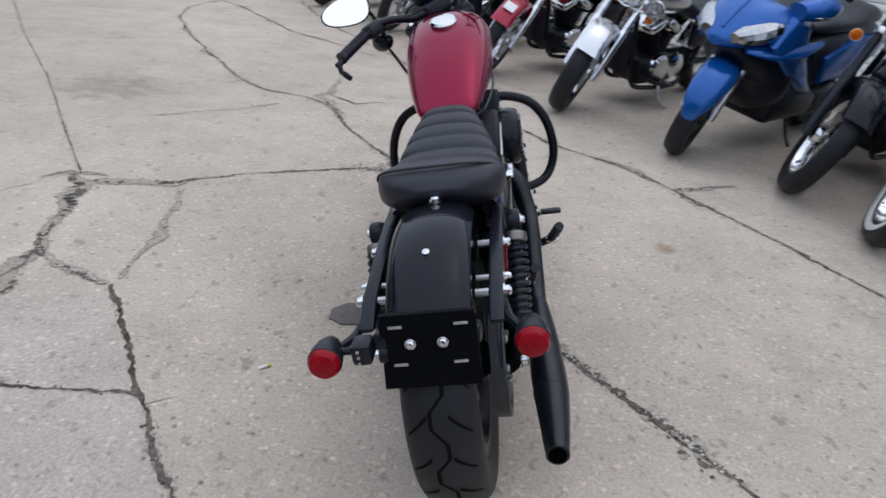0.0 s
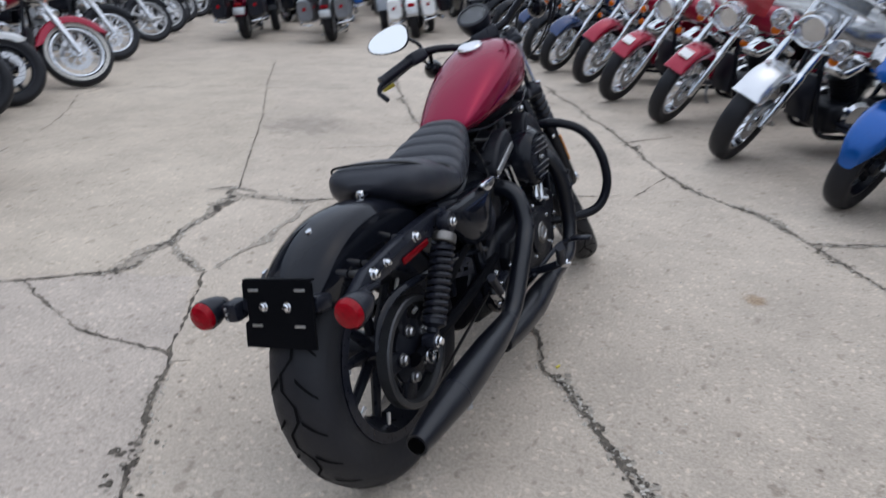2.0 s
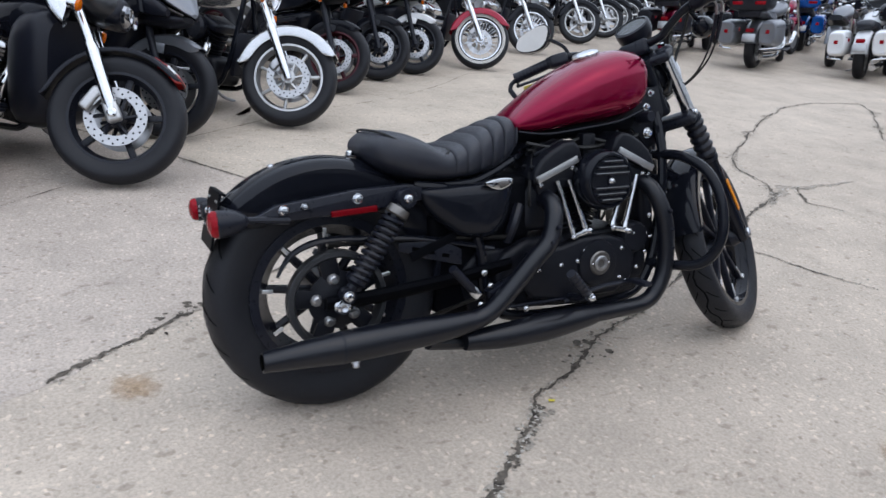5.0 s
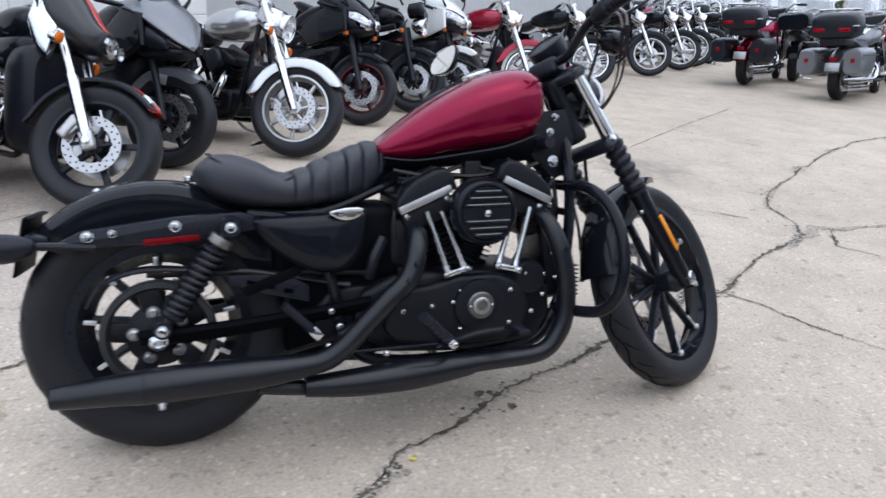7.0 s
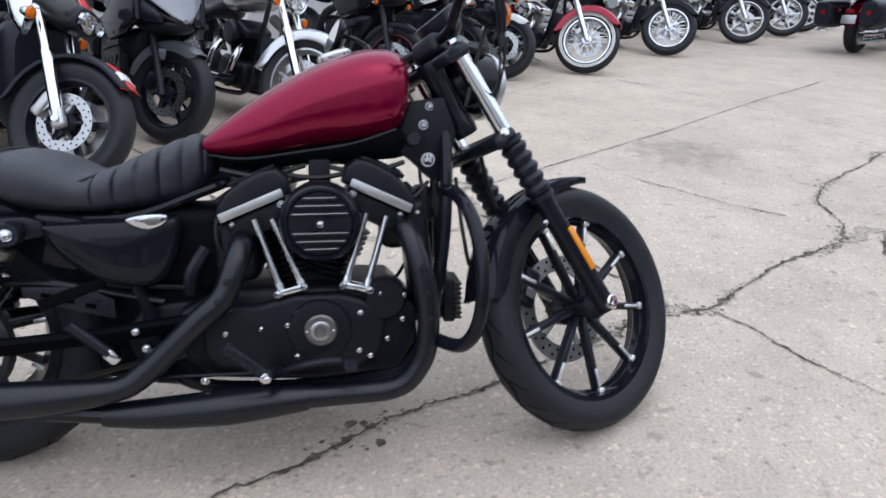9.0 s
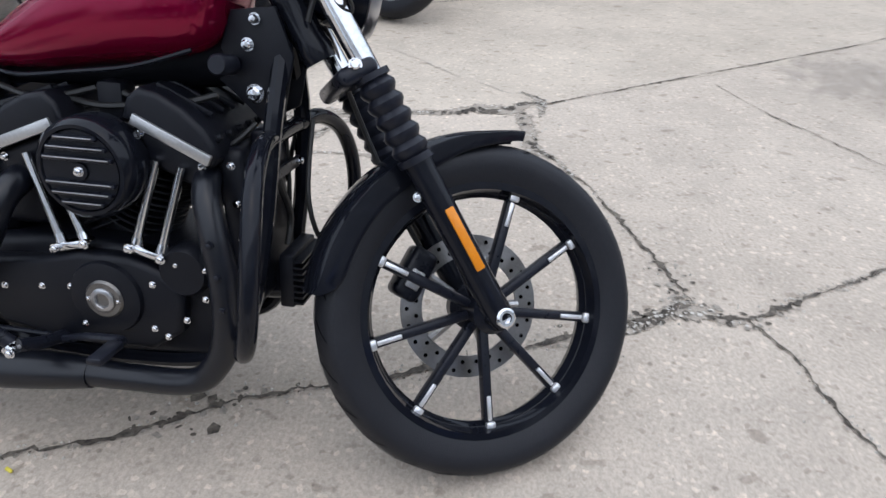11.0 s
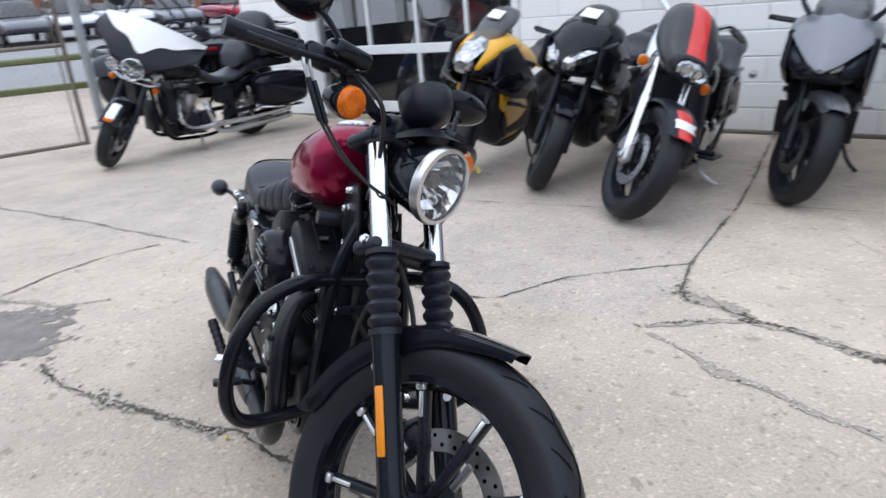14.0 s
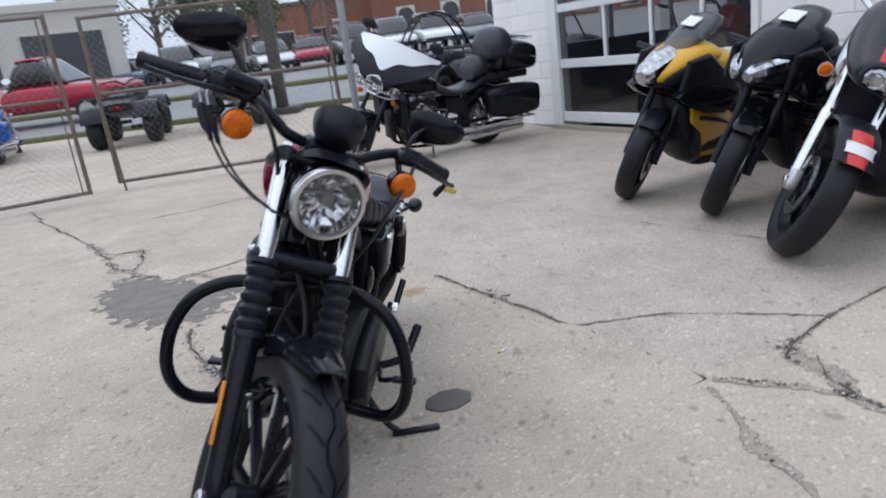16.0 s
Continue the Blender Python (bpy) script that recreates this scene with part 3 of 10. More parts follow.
def crumble(stations, holes=0.5):
    """A crack worn into a rough bed of grit: stations are (x, y, half width); dark gaps and pale crumbs lie in it."""
    global spall_count
    spall_count += 1
    rnd = random.Random(900 + spall_count)
    pts = [Vector((x, y)) for x, y, w in stations]
    fine, half = [], []
    for (a, b), (s0, s1) in zip(zip(pts, pts[1:]), zip(stations, stations[1:])):
        k = max(2, int((b - a).length / 0.016))
        for i in range(k):
            fine.append(a.lerp(b, i / k))
            half.append((s0[2] + (s1[2] - s0[2]) * i / k))
    n = len(fine)
    bm = bmesh.new()
    cover = bm.verts.layers.float.new("cover")
    prev = None
    gaps, pale = ([], []), ([], [])
    drift = rnd.uniform(0, 6)
    for i, q in enumerate(fine):
        d = (fine[min(i + 1, n - 1)] - fine[max(i - 1, 0)]).normalized()
        s = Vector((-d.y, d.x))
        q = q + s * half[i] * 0.5 * math.sin(i * 0.35 + drift)
        w = half[i] * rnd.uniform(0.55, 1.05)
        row = []
        for f, c in ((-1.6, 0.0), (-0.95, 0.55), (0.0, 1.0), (0.95, 0.55), (1.6, 0.0)):
            at = q + s * w * (f + rnd.uniform(-0.15, 0.15))
            v = bm.verts.new((at.x, at.y, 0.0026))
            v[cover] = c
            row.append(v)
        if prev:
            for k in range(4):
                bm.faces.new((prev[k], prev[k + 1], row[k + 1], row[k]))
        prev = row
        side = math.sin(i * 0.17 + drift)
        for k in range(3):
            if rnd.random() < holes * (0.55 + 0.45 * math.sin(i * 0.26 + 2 * drift)):
                at = q + d * rnd.uniform(-0.01, 0.01) + s * w * (0.55 * side + rnd.gauss(0, 0.3))
                flake(*gaps, at, rnd.uniform(0.25, 0.6) * max(half[i], 0.012), 0.0036 + rnd.random() * 0.0008, rnd)
        for k in range(2):
            if rnd.random() < 0.5:
                flake(*pale, q + s * rnd.gauss(0, 0.8) * w, rnd.uniform(0.003, 0.009), 0.0048, rnd)
            if rnd.random() < 0.35:
                rubble.append((q + s * rnd.gauss(0, 1.1) * w, rnd.uniform(0.003, 0.008)))
    part("crack_bed", bm, CRUMBLED, ground, smooth=False)
    for name, chips, mat in (("crack_gaps", gaps, GRIME), ("crack_chips", pale, PALE_CRUMB)):
        if chips[0]:
            flakes(name, chips, mat)


def step_crack(pts):
    """A crack whose one side has heaved: the lifted slab edge drops into a dirty groove."""
    rnd = random.Random(77)
    line = wobble([Vector(p) for p in pts], 0.004, 0.016, 77, 0.035)
    lifted, groove = bmesh.new(), bmesh.new()
    prev = None
    n = len(line)
    for i, q in enumerate(line):
        d = (line[min(i + 1, n - 1)] - line[max(i - 1, 0)]).normalized()
        s = Vector((-d.y, d.x))
        rise = 0.016 * min(1.0, (i + 1) / 6, (n - i) / 6)
        far, mid, low = q + s * 0.09, q + s * rnd.uniform(0.0, 0.004), q - s * rnd.uniform(0.009, 0.017)
        row = (lifted.verts.new((far.x, far.y, 0.0004)), lifted.verts.new((mid.x, mid.y, 0.001 + rise)),
               groove.verts.new((mid.x, mid.y, 0.001 + rise)), groove.verts.new((low.x, low.y, 0.003)))
        if prev:
            lifted.faces.new((prev[0], prev[1], row[1], row[0]))
            groove.faces.new((prev[2], prev[3], row[3], row[2]))
        prev = row
    part("lifted_edge", lifted, CONCRETE, ground, smooth=False)
    part("crack", groove, GRIME, ground, smooth=False)


def blotch(name, pts, mat, z, amp=0.03, seed=1, label="", soft=False, reach=1.0):
    """A flat uneven patch on the ground; a soft one thins out towards its rim."""
    line = wobble([Vector(p) for p in pts + pts[:1]], amp, 0.05, seed)[:-1]
    bm = bmesh.new()
    if not soft:
        bm.faces.new([bm.verts.new((p.x, p.y, z)) for p in line])
        bmesh.ops.triangulate(bm, faces=bm.faces)
        return part(name, bm, mat, ground, label, smooth=False)
    mid = sum(line, Vector((0, 0))) / len(line)
    cover = bm.verts.layers.float.new("cover")
    loops = []
    for f, c in ((1.4, 0.0), (1.15, 0.3), (0.9, 0.65), (0.62, 0.9), (0.3, 1.0)):
        ring = []
        for p in line:
            q = mid + (p - mid) * f * reach
            v = bm.verts.new((q.x, q.y, z))
            v[cover] = c
            ring.append(v)
        loops.append(ring)
    for a, b in zip(loops, loops[1:]):
        for k in range(len(a)):
            bm.faces.new((a[k - 1], a[k], b[k], b[k - 1]))
    hub = bm.verts.new((mid.x, mid.y, z))
    hub[cover] = 1.0
    for k in range(len(line)):
        bm.faces.new((loops[-1][k - 1], loops[-1][k], hub))
    return part(name, bm, mat, ground, label, smooth=False)


def thin_out(m, scale=30.0, low=0.35, high=0.75, most=1.0):
    """Lets a patch fade away where its cover, broken up by noise, runs low."""
    n, l = m.node_tree.nodes, m.node_tree.links
    at = n.new("ShaderNodeAttribute")
    at.attribute_name = "cover"
    co = n.new("ShaderNodeTexCoord")
    tx = n.new("ShaderNodeTexNoise")
    tx.inputs["Scale"].default_value, tx.inputs["Detail"].default_value, tx.inputs["Roughness"].default_value = scale, 7, 0.65
    l.new(co.outputs["Object"], tx.inputs["Vector"])
    ad = n.new("ShaderNodeMath")
    ad.operation = "MULTIPLY_ADD"
    ad.inputs[1].default_value, ad.inputs[2].default_value = 2.6, -1.3
    l.new(tx.outputs[0], ad.inputs[0])
    sm = n.new("ShaderNodeMath")
    sm.operation = "ADD"
    l.new(ad.outputs[0], sm.inputs[0])
    l.new(at.outputs["Fac"], sm.inputs[1])
    mr = n.new("ShaderNodeMapRange")
    mr.inputs[1].default_value, mr.inputs[2].default_value, mr.inputs[4].default_value = low, high, most
    l.new(sm.outputs[0], mr.inputs[0])
    l.new(mr.outputs[0], n["Principled BSDF"].inputs["Alpha"])
    return m


thin_out(DARK_STAIN, 10.0, 0.25, 1.1, 0.26)
thin_out(OLD_PATCH, 16.0, 0.22, 0.42, 0.97)
thin_out(CRUMBLED, 26.0, 0.3, 0.62, 1.0)
thin_out(RUST_STAIN, 40.0, 0.1, 1.5, 0.55)
blotch("slab", [(-1.56, 0.52), (-1.25, 0.63), (-1.08, 0.39), (-0.87, 0.1), (-0.56, -0.36), (0.35, -1.65), (1.47, -3.35), (-1.0, -5.5), (-4.2, -1.4), (-2.7, -0.23), (-1.83, 0.31)], GREY_SLAB, 0.001, 0.012, 3, "older greyer concrete slab")
blotch("slab", [(-1.85, 1.64), (-2.97, 3.29), (-4.9, 6.1), (-7.5, 4.6), (-4.45, 1.2), (-2.7, -0.2), (-1.59, 0.52), (-1.67, 1.1)], PALE_SLAB, 0.0012, 0.012, 4, "smoother pale concrete slab")
blotch("asphalt_patch", [(1.65, -1.21), (1.60, -1.31), (1.35, -1.2), (1.07, -1.06), (0.82, -0.93), (0.83, -0.59), (0.85, -0.43), (1.06, -0.46), (1.3, -0.57), (1.45, -0.72), (1.6, -0.98)], OLD_PATCH, 0.003, 0.022, 5, "old grey asphalt patch", True, 0.92)
spall([(-0.33, 1.78), (-0.42, 1.93), (-0.52, 2.04)], 0.035)
blotch("dark_stain", [(-2.75, 3.0), (-2.5, 2.8), (-2.2, 2.95), (-2.15, 3.25), (-2.4, 3.5), (-2.7, 3.4)], DARK_STAIN, 0.0022, 0.06, 41, "faint dark oil stain", True)
blotch("rust_stain", [(-0.23, -0.56), (-0.17, -0.52), (-0.17, -0.46), (-0.22, -0.43), (-0.28, -0.46), (-0.29, -0.53)], RUST_STAIN, 0.002, 0.003, 10, "small rusty stain", True)
blotch("rust_stain", [(0.82, 1.33), (0.86, 1.36), (0.86, 1.41), (0.81, 1.43), (0.77, 1.39)], RUST_STAIN, 0.002, 0.003, 11, "small rusty stain", True)
spall([(0.45, 0.33), (0.36, 0.45), (0.26, 0.56)], 0.04)
spall([(0.66, 0.05), (0.58, 0.18), (0.5, 0.27)], 0.035)
crack(0.016, [(2.3, 0.1), (2.0, 0.5), (1.8, 0.82), (1.64, 1.09), (1.55, 1.25)])
crack(0.022, [(1.55, 1.25), (1.38, 1.57), (1.2, 1.86), (1.06, 2.08), (0.9, 2.34), (0.74, 2.5), (0.5, 2.69), (0.29, 2.98), (-0.09, 3.71), (-0.77, 4.95), (-1.57, 6.23), (-2.32, 7.94)])
spall([(0.66, 2.56), (0.8, 2.48), (0.95, 2.32)], 0.045)
crack(0.012, [(0.19, 4.04), (-0.09, 3.71), (-0.41, 3.45)])
crack(0.012, [(1.06, 2.08), (1.25, 2.21), (1.42, 2.26)])
crack(0.010, [(0.29, 2.92), (0.18, 2.47)])
crack(0.008, [(-0.09, 3.71), (0.2, 4.1)])
crack(0.022, [(0.85, -0.33), (0.76, -0.08), (0.6, 0.12), (0.48, 0.28), (0.32, 0.48), (0.22, 0.56), (0.15, 0.75), (0.01, 0.96), (-0.12, 1.31), (-0.28, 1.64), (-0.46, 2.0)])
crack(0.022, [(-0.46, 2.1), (-0.46, 2.19), (-0.61, 2.42), (-0.81, 2.74), (-0.97, 3.13), (-1.15, 3.3)])
crack(0.014, [(-0.46, 2.19), (-0.33, 2.27), (-0.11, 2.33), (0.1, 2.45)])
crack(0.020, [(-1.15, 3.30), (-1.51, 3.42), (-1.76, 3.66), (-2.05, 4.13), (-2.58, 4.95), (-3.11, 5.93), (-3.30, 6.68), (-3.19, 7.4)])
crack(0.010, [(-2.24, 2.45), (-1.91, 2.61), (-1.48, 2.91), (-1.3, 3.11)])
crack(0.009, [(-4.02, 2.04), (-4.36, 2.51), (-5.05, 3.24), (-5.22, 3.76), (-4.53, 3.98)])
crack(0.012, [(-1.86, 1.64), (-2.23, 2.18), (-2.97, 3.29), (-3.86, 4.5), (-4.95, 6.1)], joint=True)
step_crack([(-1.24, 0.68), (-1.06, 0.40), (-0.87, 0.10)])
crack(0.023, [(-0.88, 0.11), (-0.76, -0.09), (-0.55, -0.38), (-0.33, -0.71)])
crack(0.0125, [(-0.86, 0.12), (-0.93, 0.14), (-1.29, 0.12), (-1.55, 0.2), (-1.83, 0.31)])
crack(0.010, [(-2.74, -0.26), (-2.86, -0.11), (-3.06, -0.0)])
crack(0.008, [(-1.31, -1.55), (-1.73, -1.02), (-2.06, -0.64)], joint=True)
crack(0.007, [(-0.46, -1.88), (-0.8, -2.21), (-1.18, -2.49)])
crack(0.019, [(-4.3, -1.4), (-2.7, -0.23), (-1.83, 0.31), (-1.56, 0.54)], joint=True)
crack(0.007, [(-1.87, 1.64), (-1.98, 1.46), (-2.49, 0.84), (-2.7, 0.35)], True)
crack(0.010, [(-2.7, -0.21), (-3.12, 0.41), (-3.42, 0.82), (-3.83, 1.72)], joint=True)
crack(0.026, [(-0.33, 1.78), (-0.42, 1.9), (-0.5, 2.05)])

# the broken corner west of the bike
crumble([(-1.88, 1.64, 0.012), (-1.82, 1.54, 0.045), (-1.78, 1.44, 0.06), (-1.74, 1.33, 0.04), (-1.70, 1.18, 0.024), (-1.67, 1.04, 0.022), (-1.62, 0.87, 0.028), (-1.61, 0.74, 0.045), (-1.60, 0.62, 0.05), (-1.59, 0.52, 0.032), (-1.6, 0.45, 0.012)], 0.75)
crumble([(-1.99, 1.54, 0.010), (-1.9, 1.62, 0.022), (-1.80, 1.645, 0.016), (-1.70, 1.62, 0.008)], 0.85)
crumble([(-1.74, 1.58, 0.035), (-1.62, 1.56, 0.034), (-1.5, 1.58, 0.032), (-1.4, 1.61, 0.03), (-1.32, 1.685, 0.014)], 0.35)
crumble([(-1.5, 1.61, 0.006), (-1.38, 1.64, 0.014), (-1.3, 1.70, 0.012), (-1.18, 1.76, 0.006)], 0.7)
crumble([(-1.62, 0.87, 0.012), (-1.52, 0.81, 0.022), (-1.42, 0.755, 0.022), (-1.33, 0.70, 0.018), (-1.25, 0.68, 0.012)], 0.85)
crumble([(-1.34, 1.55, 0.012), (-1.3, 1.36, 0.016), (-1.275, 1.2, 0.014), (-1.25, 1.05, 0.03), (-1.245, 0.96, 0.012), (-1.25, 0.82, 0.008), (-1.24, 0.71, 0.012)], 0.12)
crack(0.014, [(-1.64, 0.6), (-1.6, 0.75), (-1.63, 0.9), (-1.68, 1.09), (-1.73, 1.26)])
crack(0.018, [(-1.26, 1.72), (-1.1, 1.82), (-0.85, 1.92), (-0.66, 2.0), (-0.5, 2.06)])
# the loop of cracks further up the yard
crack(0.020, [(-3.19, 7.42), (-2.83, 7.06), (-2.35, 6.4), (-1.9, 5.74), (-1.5, 5.43), (-0.93, 4.88)])
crack(0.010, [(-4.9, 3.9), (-4.3, 4.2), (-3.71, 4.42), (-3.12, 4.71), (-2.56, 4.98)], joint=True)
crumble([(-1.06, 4.05, 0.01), (-1.05, 3.6, 0.022), (-1.08, 3.36, 0.04), (-1.0, 3.2, 0.03), (-0.86, 2.95, 0.012)], 0.3)
crack(0.014, [(-1.04, 3.43), (-0.83, 3.24), (-0.66, 3.35)])
crumble([(-0.34, 1.8, 0.012), (-0.44, 1.98, 0.03), (-0.47, 2.08, 0.034), (-0.46, 2.2, 0.02)], 0.45)
crumble([(0.98, 2.22, 0.012), (0.9, 2.34, 0.034), (0.8, 2.46, 0.012)], 0.7)
crumble([(1.05, 2.1, 0.02), (1.2, 2.17, 0.022), (1.42, 2.27, 0.01)], 0.5)
# round the asphalt patch
crack(0.018, [(4.2, -4.5), (3.4, -3.5), (2.82, -2.87), (2.42, -2.4), (2.02, -1.89)])
crumble([(2.5, -2.5, 0.02), (2.25, -2.2, 0.035), (2.03, -1.9, 0.03)], 0.3)
crack(0.022, [(2.02, -1.89), (2.03, -2.04), (1.85, -2.06), (1.72, -1.75), (1.68, -1.54), (1.81, -1.56), (2.0, -1.83)])
crumble([(2.0, -1.84, 0.02), (1.82, -1.57, 0.035), (1.68, -1.48, 0.03), (1.6, -1.42, 0.03), (1.42, -1.27, 0.035)], 0.3)
crumble([(1.3, -1.14, 0.03), (1.14, -1.26, 0.016), (0.96, -1.1, 0.022), (0.82, -0.96, 0.02), (0.86, -0.86, 0.02), (1.04, -1.0, 0.02)], 0.3)
crack(0.016, [(1.3, -1.19), (1.2, -1.28), (1.05, -1.36), (0.88, -1.52), (0.61, -1.66), (0.35, -1.68)])
crack(0.016, [(2.3, -3.25), (1.9, -3.42), (1.54, -3.72), (1.09, -3.05), (0.68, -2.42), (0.19, -1.6)])
crack(0.008, [(2.73, -2.82), (2.54, -2.97), (2.26, -3.18)], joint=True)
crack(0.009, [(0.82, -0.96), (0.6, -0.9)])

# gravel and flakes of concrete strewn about and along the cracks, too many to count
rnd = random.Random(5)
bm = bmesh.new()
grains = [(Vector((rnd.uniform(-3.6, 2.6), rnd.uniform(-2.8, 4.5))), rnd.uniform(0.002, 0.005) * (1.8 if rnd.random() < 0.06 else 1)) for i in range(900)]
verts, faces = [], []
for p, s in grains + rubble:
    k = len(verts)
    verts += [(p.x + s * rnd.uniform(0.6, 1.2) * math.cos(a), p.y + s * rnd.uniform(0.6, 1.2) * math.sin(a), 0.0) for a in (0, 1.3, 2.5, 3.8, 5.1)]
    verts.append((p.x + rnd.uniform(-0.3, 0.3) * s, p.y, s * rnd.uniform(0.5, 0.9) + 0.003))
    faces += [(k + q, k + (q + 1) % 5, k + 5) for q in range(5)]
heap = bpy.data.meshes.new("gravel")
heap.from_pydata(verts, [], faces)
bm.from_mesh(heap)
bpy.data.meshes.remove(heap)
tagged(part("gravel", bm, PALE_CRUMB, smooth=False), "loose concrete crumbs and gravel on the yard", "gravel", kind="stuff")

# litter
stub = thing("cigarette_end", Matrix.Translation((-0.61, 0.30, 0.006)) @ Matrix.Rotation(0.7, 4, "Z"), "white cigarette end lying on the concrete", "litter")
part("paper", straight((-0.014, 0, 0), (0.012, 0, 0), 0.0045, 10), PAPER, stub)
part("filter", straight((0.012, 0, 0), (0.024, 0, 0), 0.0045, 10), TAG_YELLOW, stub)
scrap = thing("wrapper", Matrix.Translation((0.26, 0.59, 0.008)) @ Matrix.Rotation(1.2, 4, "Z"), "crumpled yellow scrap by the crack", "litter")
part("foil", block((0.02, 0.008, 0.005), Matrix.Rotation(0.2, 4, "X"), 0.003), TAG_YELLOW, scrap)

# the cast lid beside the stand
lid = thing("drain_lid", Matrix.Translation((-0.40, 0.635, 0.0)) @ Matrix.Rotation(0.5, 4, "Z"), "rusty oval cast iron lid set in the concrete", "drain lid")
IRON = material("rusty_iron", (0.13, 0.115, 0.11), 0.75, 0.2, second=(0.19, 0.16, 0.155), scale=30, bump=0.5, bump_scale=150)
bm = lathe([(0.0, 0.0), (0.085, 0.0), (0.086, 0.006), (0.08, 0.009), (0.0, 0.009)], 8)
bmesh.ops.scale(bm, vec=(1.0, 0.8, 1.0), verts=bm.verts)
part("plate", bm, IRON, lid)
bm = bmesh.new()
for i in range(9):
    a = i * 2.399
    r = 0.012 * math.sqrt(i + 0.5) * 1.6
    lathe([(0.0, 0.008), (0.006, 0.008), (0.006, 0.0105), (0.0, 0.011)], 8, Matrix.Translation((r * math.cos(a), r * 0.8 * math.sin(a), 0)), bm)
part("raised_studs", bm, IRON, lid)

# ---- white block building ----
BLOCK_WHITE = material("white_painted_block", (0.85, 0.845, 0.835), 0.6, second=(0.72, 0.73, 0.74), scale=3, fine=60, bump=0.5, bump_scale=90, per_object=0.035)
MORTAR = material("painted_mortar", (0.66, 0.67, 0.68), 0.8, second=(0.55, 0.555, 0.56), scale=8, fine=80)
ALUMINIUM = material("pale_painted_aluminium", (0.74, 0.76, 0.77), 0.4, 0.0, second=(0.62, 0.64, 0.65), scale=5, fine=60)
SILL = material("weathered_sill", (0.38, 0.34, 0.28), 0.85, second=(0.25, 0.22, 0.18), scale=6, fine=60, bump=0.4)
WALL_FOOT = material("dark_brown_wall_foot", (0.17, 0.145, 0.12), 0.9, second=(0.07, 0.06, 0.05), scale=5, fine=70, bump=0.6, bump_scale=80)
# near-black stands in for the unlit room; the panes' dark tint deepens it
ROOM_SHADE = material("room_shade_black", (0.022, 0.022, 0.024), 0.95, second=(0.012, 0.012, 0.013), scale=2, ior=1.08)
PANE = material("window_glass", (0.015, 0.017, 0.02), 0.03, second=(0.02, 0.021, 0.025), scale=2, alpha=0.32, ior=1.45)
WX, WY = Vector((-0.48, 0.877, 0)).normalized(), Vector((-0.877, -0.48, 0)).normalized()
WALL = Matrix((( WX.x, WY.x, 0, -4.25), (WX.y, WY.y, 0, -1.5), (0, 0, 1, 0), (0, 0, 0, 1)))
S0, S1, DL, DR, WH, DTOP = -6.4, 2.0, -5.1, -2.22, 3.2, 2.45


def wall_box(x0, x1, y0, y1, z0, z1, bm=None, bevel=0.0):
    return block((x1 - x0, y1 - y0, z1 - z0), Matrix.Translation(((x0 + x1) / 2, (y0 + y1) / 2, (z0 + z1) / 2)), bevel, 1, bm)


bm = wall_box(S0, DL, 0.004, 0.2, 0, WH)
wall_box(DR, S1, 0.004, 0.2, 0, WH, bm)
wall_box(DL, DR, 0.004, 0.2, DTOP, WH, bm)
# the end wall has a shop window towards the street
for y0, y1, z0, z1 in ((0.2, 0.7, 0, WH), (4.3, 8, 0, WH), (0.7, 4.3, 0, 0.98), (0.7, 4.3, 2.2, WH), (1.85, 1.93, 0.98, 2.2), (3.05, 3.13, 0.98, 2.2)):
    wall_box(S0, S0 + 0.2, y0, y1, z0, z1, bm)
wall_box(S1 - 0.2, S1, 0.2, 1.5, 0, WH, bm)
wall_box(S1 - 0.2, 12.0, 1.5, 1.7, 0, WH, bm)
wall_w = part("wall_west", bm, MORTAR, smooth=False)
wall_w.matrix_world = WALL
tagged(wall_w, "white painted concrete block wall", "wall", kind="structure")
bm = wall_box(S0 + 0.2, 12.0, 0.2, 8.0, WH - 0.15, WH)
roof = part("ceiling", bm, ROOM_SHADE, smooth=False)
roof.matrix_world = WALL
tagged(roof, "workshop ceiling behind the glass door, painted near black for shade", "ceiling", kind="structure")
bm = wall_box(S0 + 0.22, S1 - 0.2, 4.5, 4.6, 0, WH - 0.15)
# lining added over the pale end wall, its shade put into the colour
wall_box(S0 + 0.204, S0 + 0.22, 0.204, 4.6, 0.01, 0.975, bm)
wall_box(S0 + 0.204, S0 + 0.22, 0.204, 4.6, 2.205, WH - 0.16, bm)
back = part("wall_back", bm, ROOM_SHADE, smooth=False)
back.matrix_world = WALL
tagged(back, "rear wall and added side lining of the workshop, painted near black for shade", "wall", kind="structure")
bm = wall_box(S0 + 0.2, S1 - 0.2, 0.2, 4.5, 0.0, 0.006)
fl = part("floor", bm, ROOM_SHADE, smooth=False)
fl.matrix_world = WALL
tagged(fl, "workshop floor, painted near black for shade", "floor", kind="structure")
door = part("door_1", wall_box(DL, DL + 0.09, -0.02, 0.1, 0.0, DTOP), ALUMINIUM, smooth=False)
door.matrix_world = WALL
tagged(door, "glazed aluminium sectional garage door, closed", "garage door", kind="structure")
part("frame", wall_box(DR - 0.07, DR, -0.02, 0.1, 0.0, DTOP), ALUMINIUM, door, smooth=False)
part("frame", wall_box(DL + 0.09, DR - 0.07, -0.02, 0.1, DTOP - 0.08, DTOP), ALUMINIUM, door, smooth=False)
part("door_sill", wall_box(DL - 0.05, DR + 0.05, -0.1, -0.024, 0.0, 0.05), SILL, door, "weathered timber sill", smooth=False)
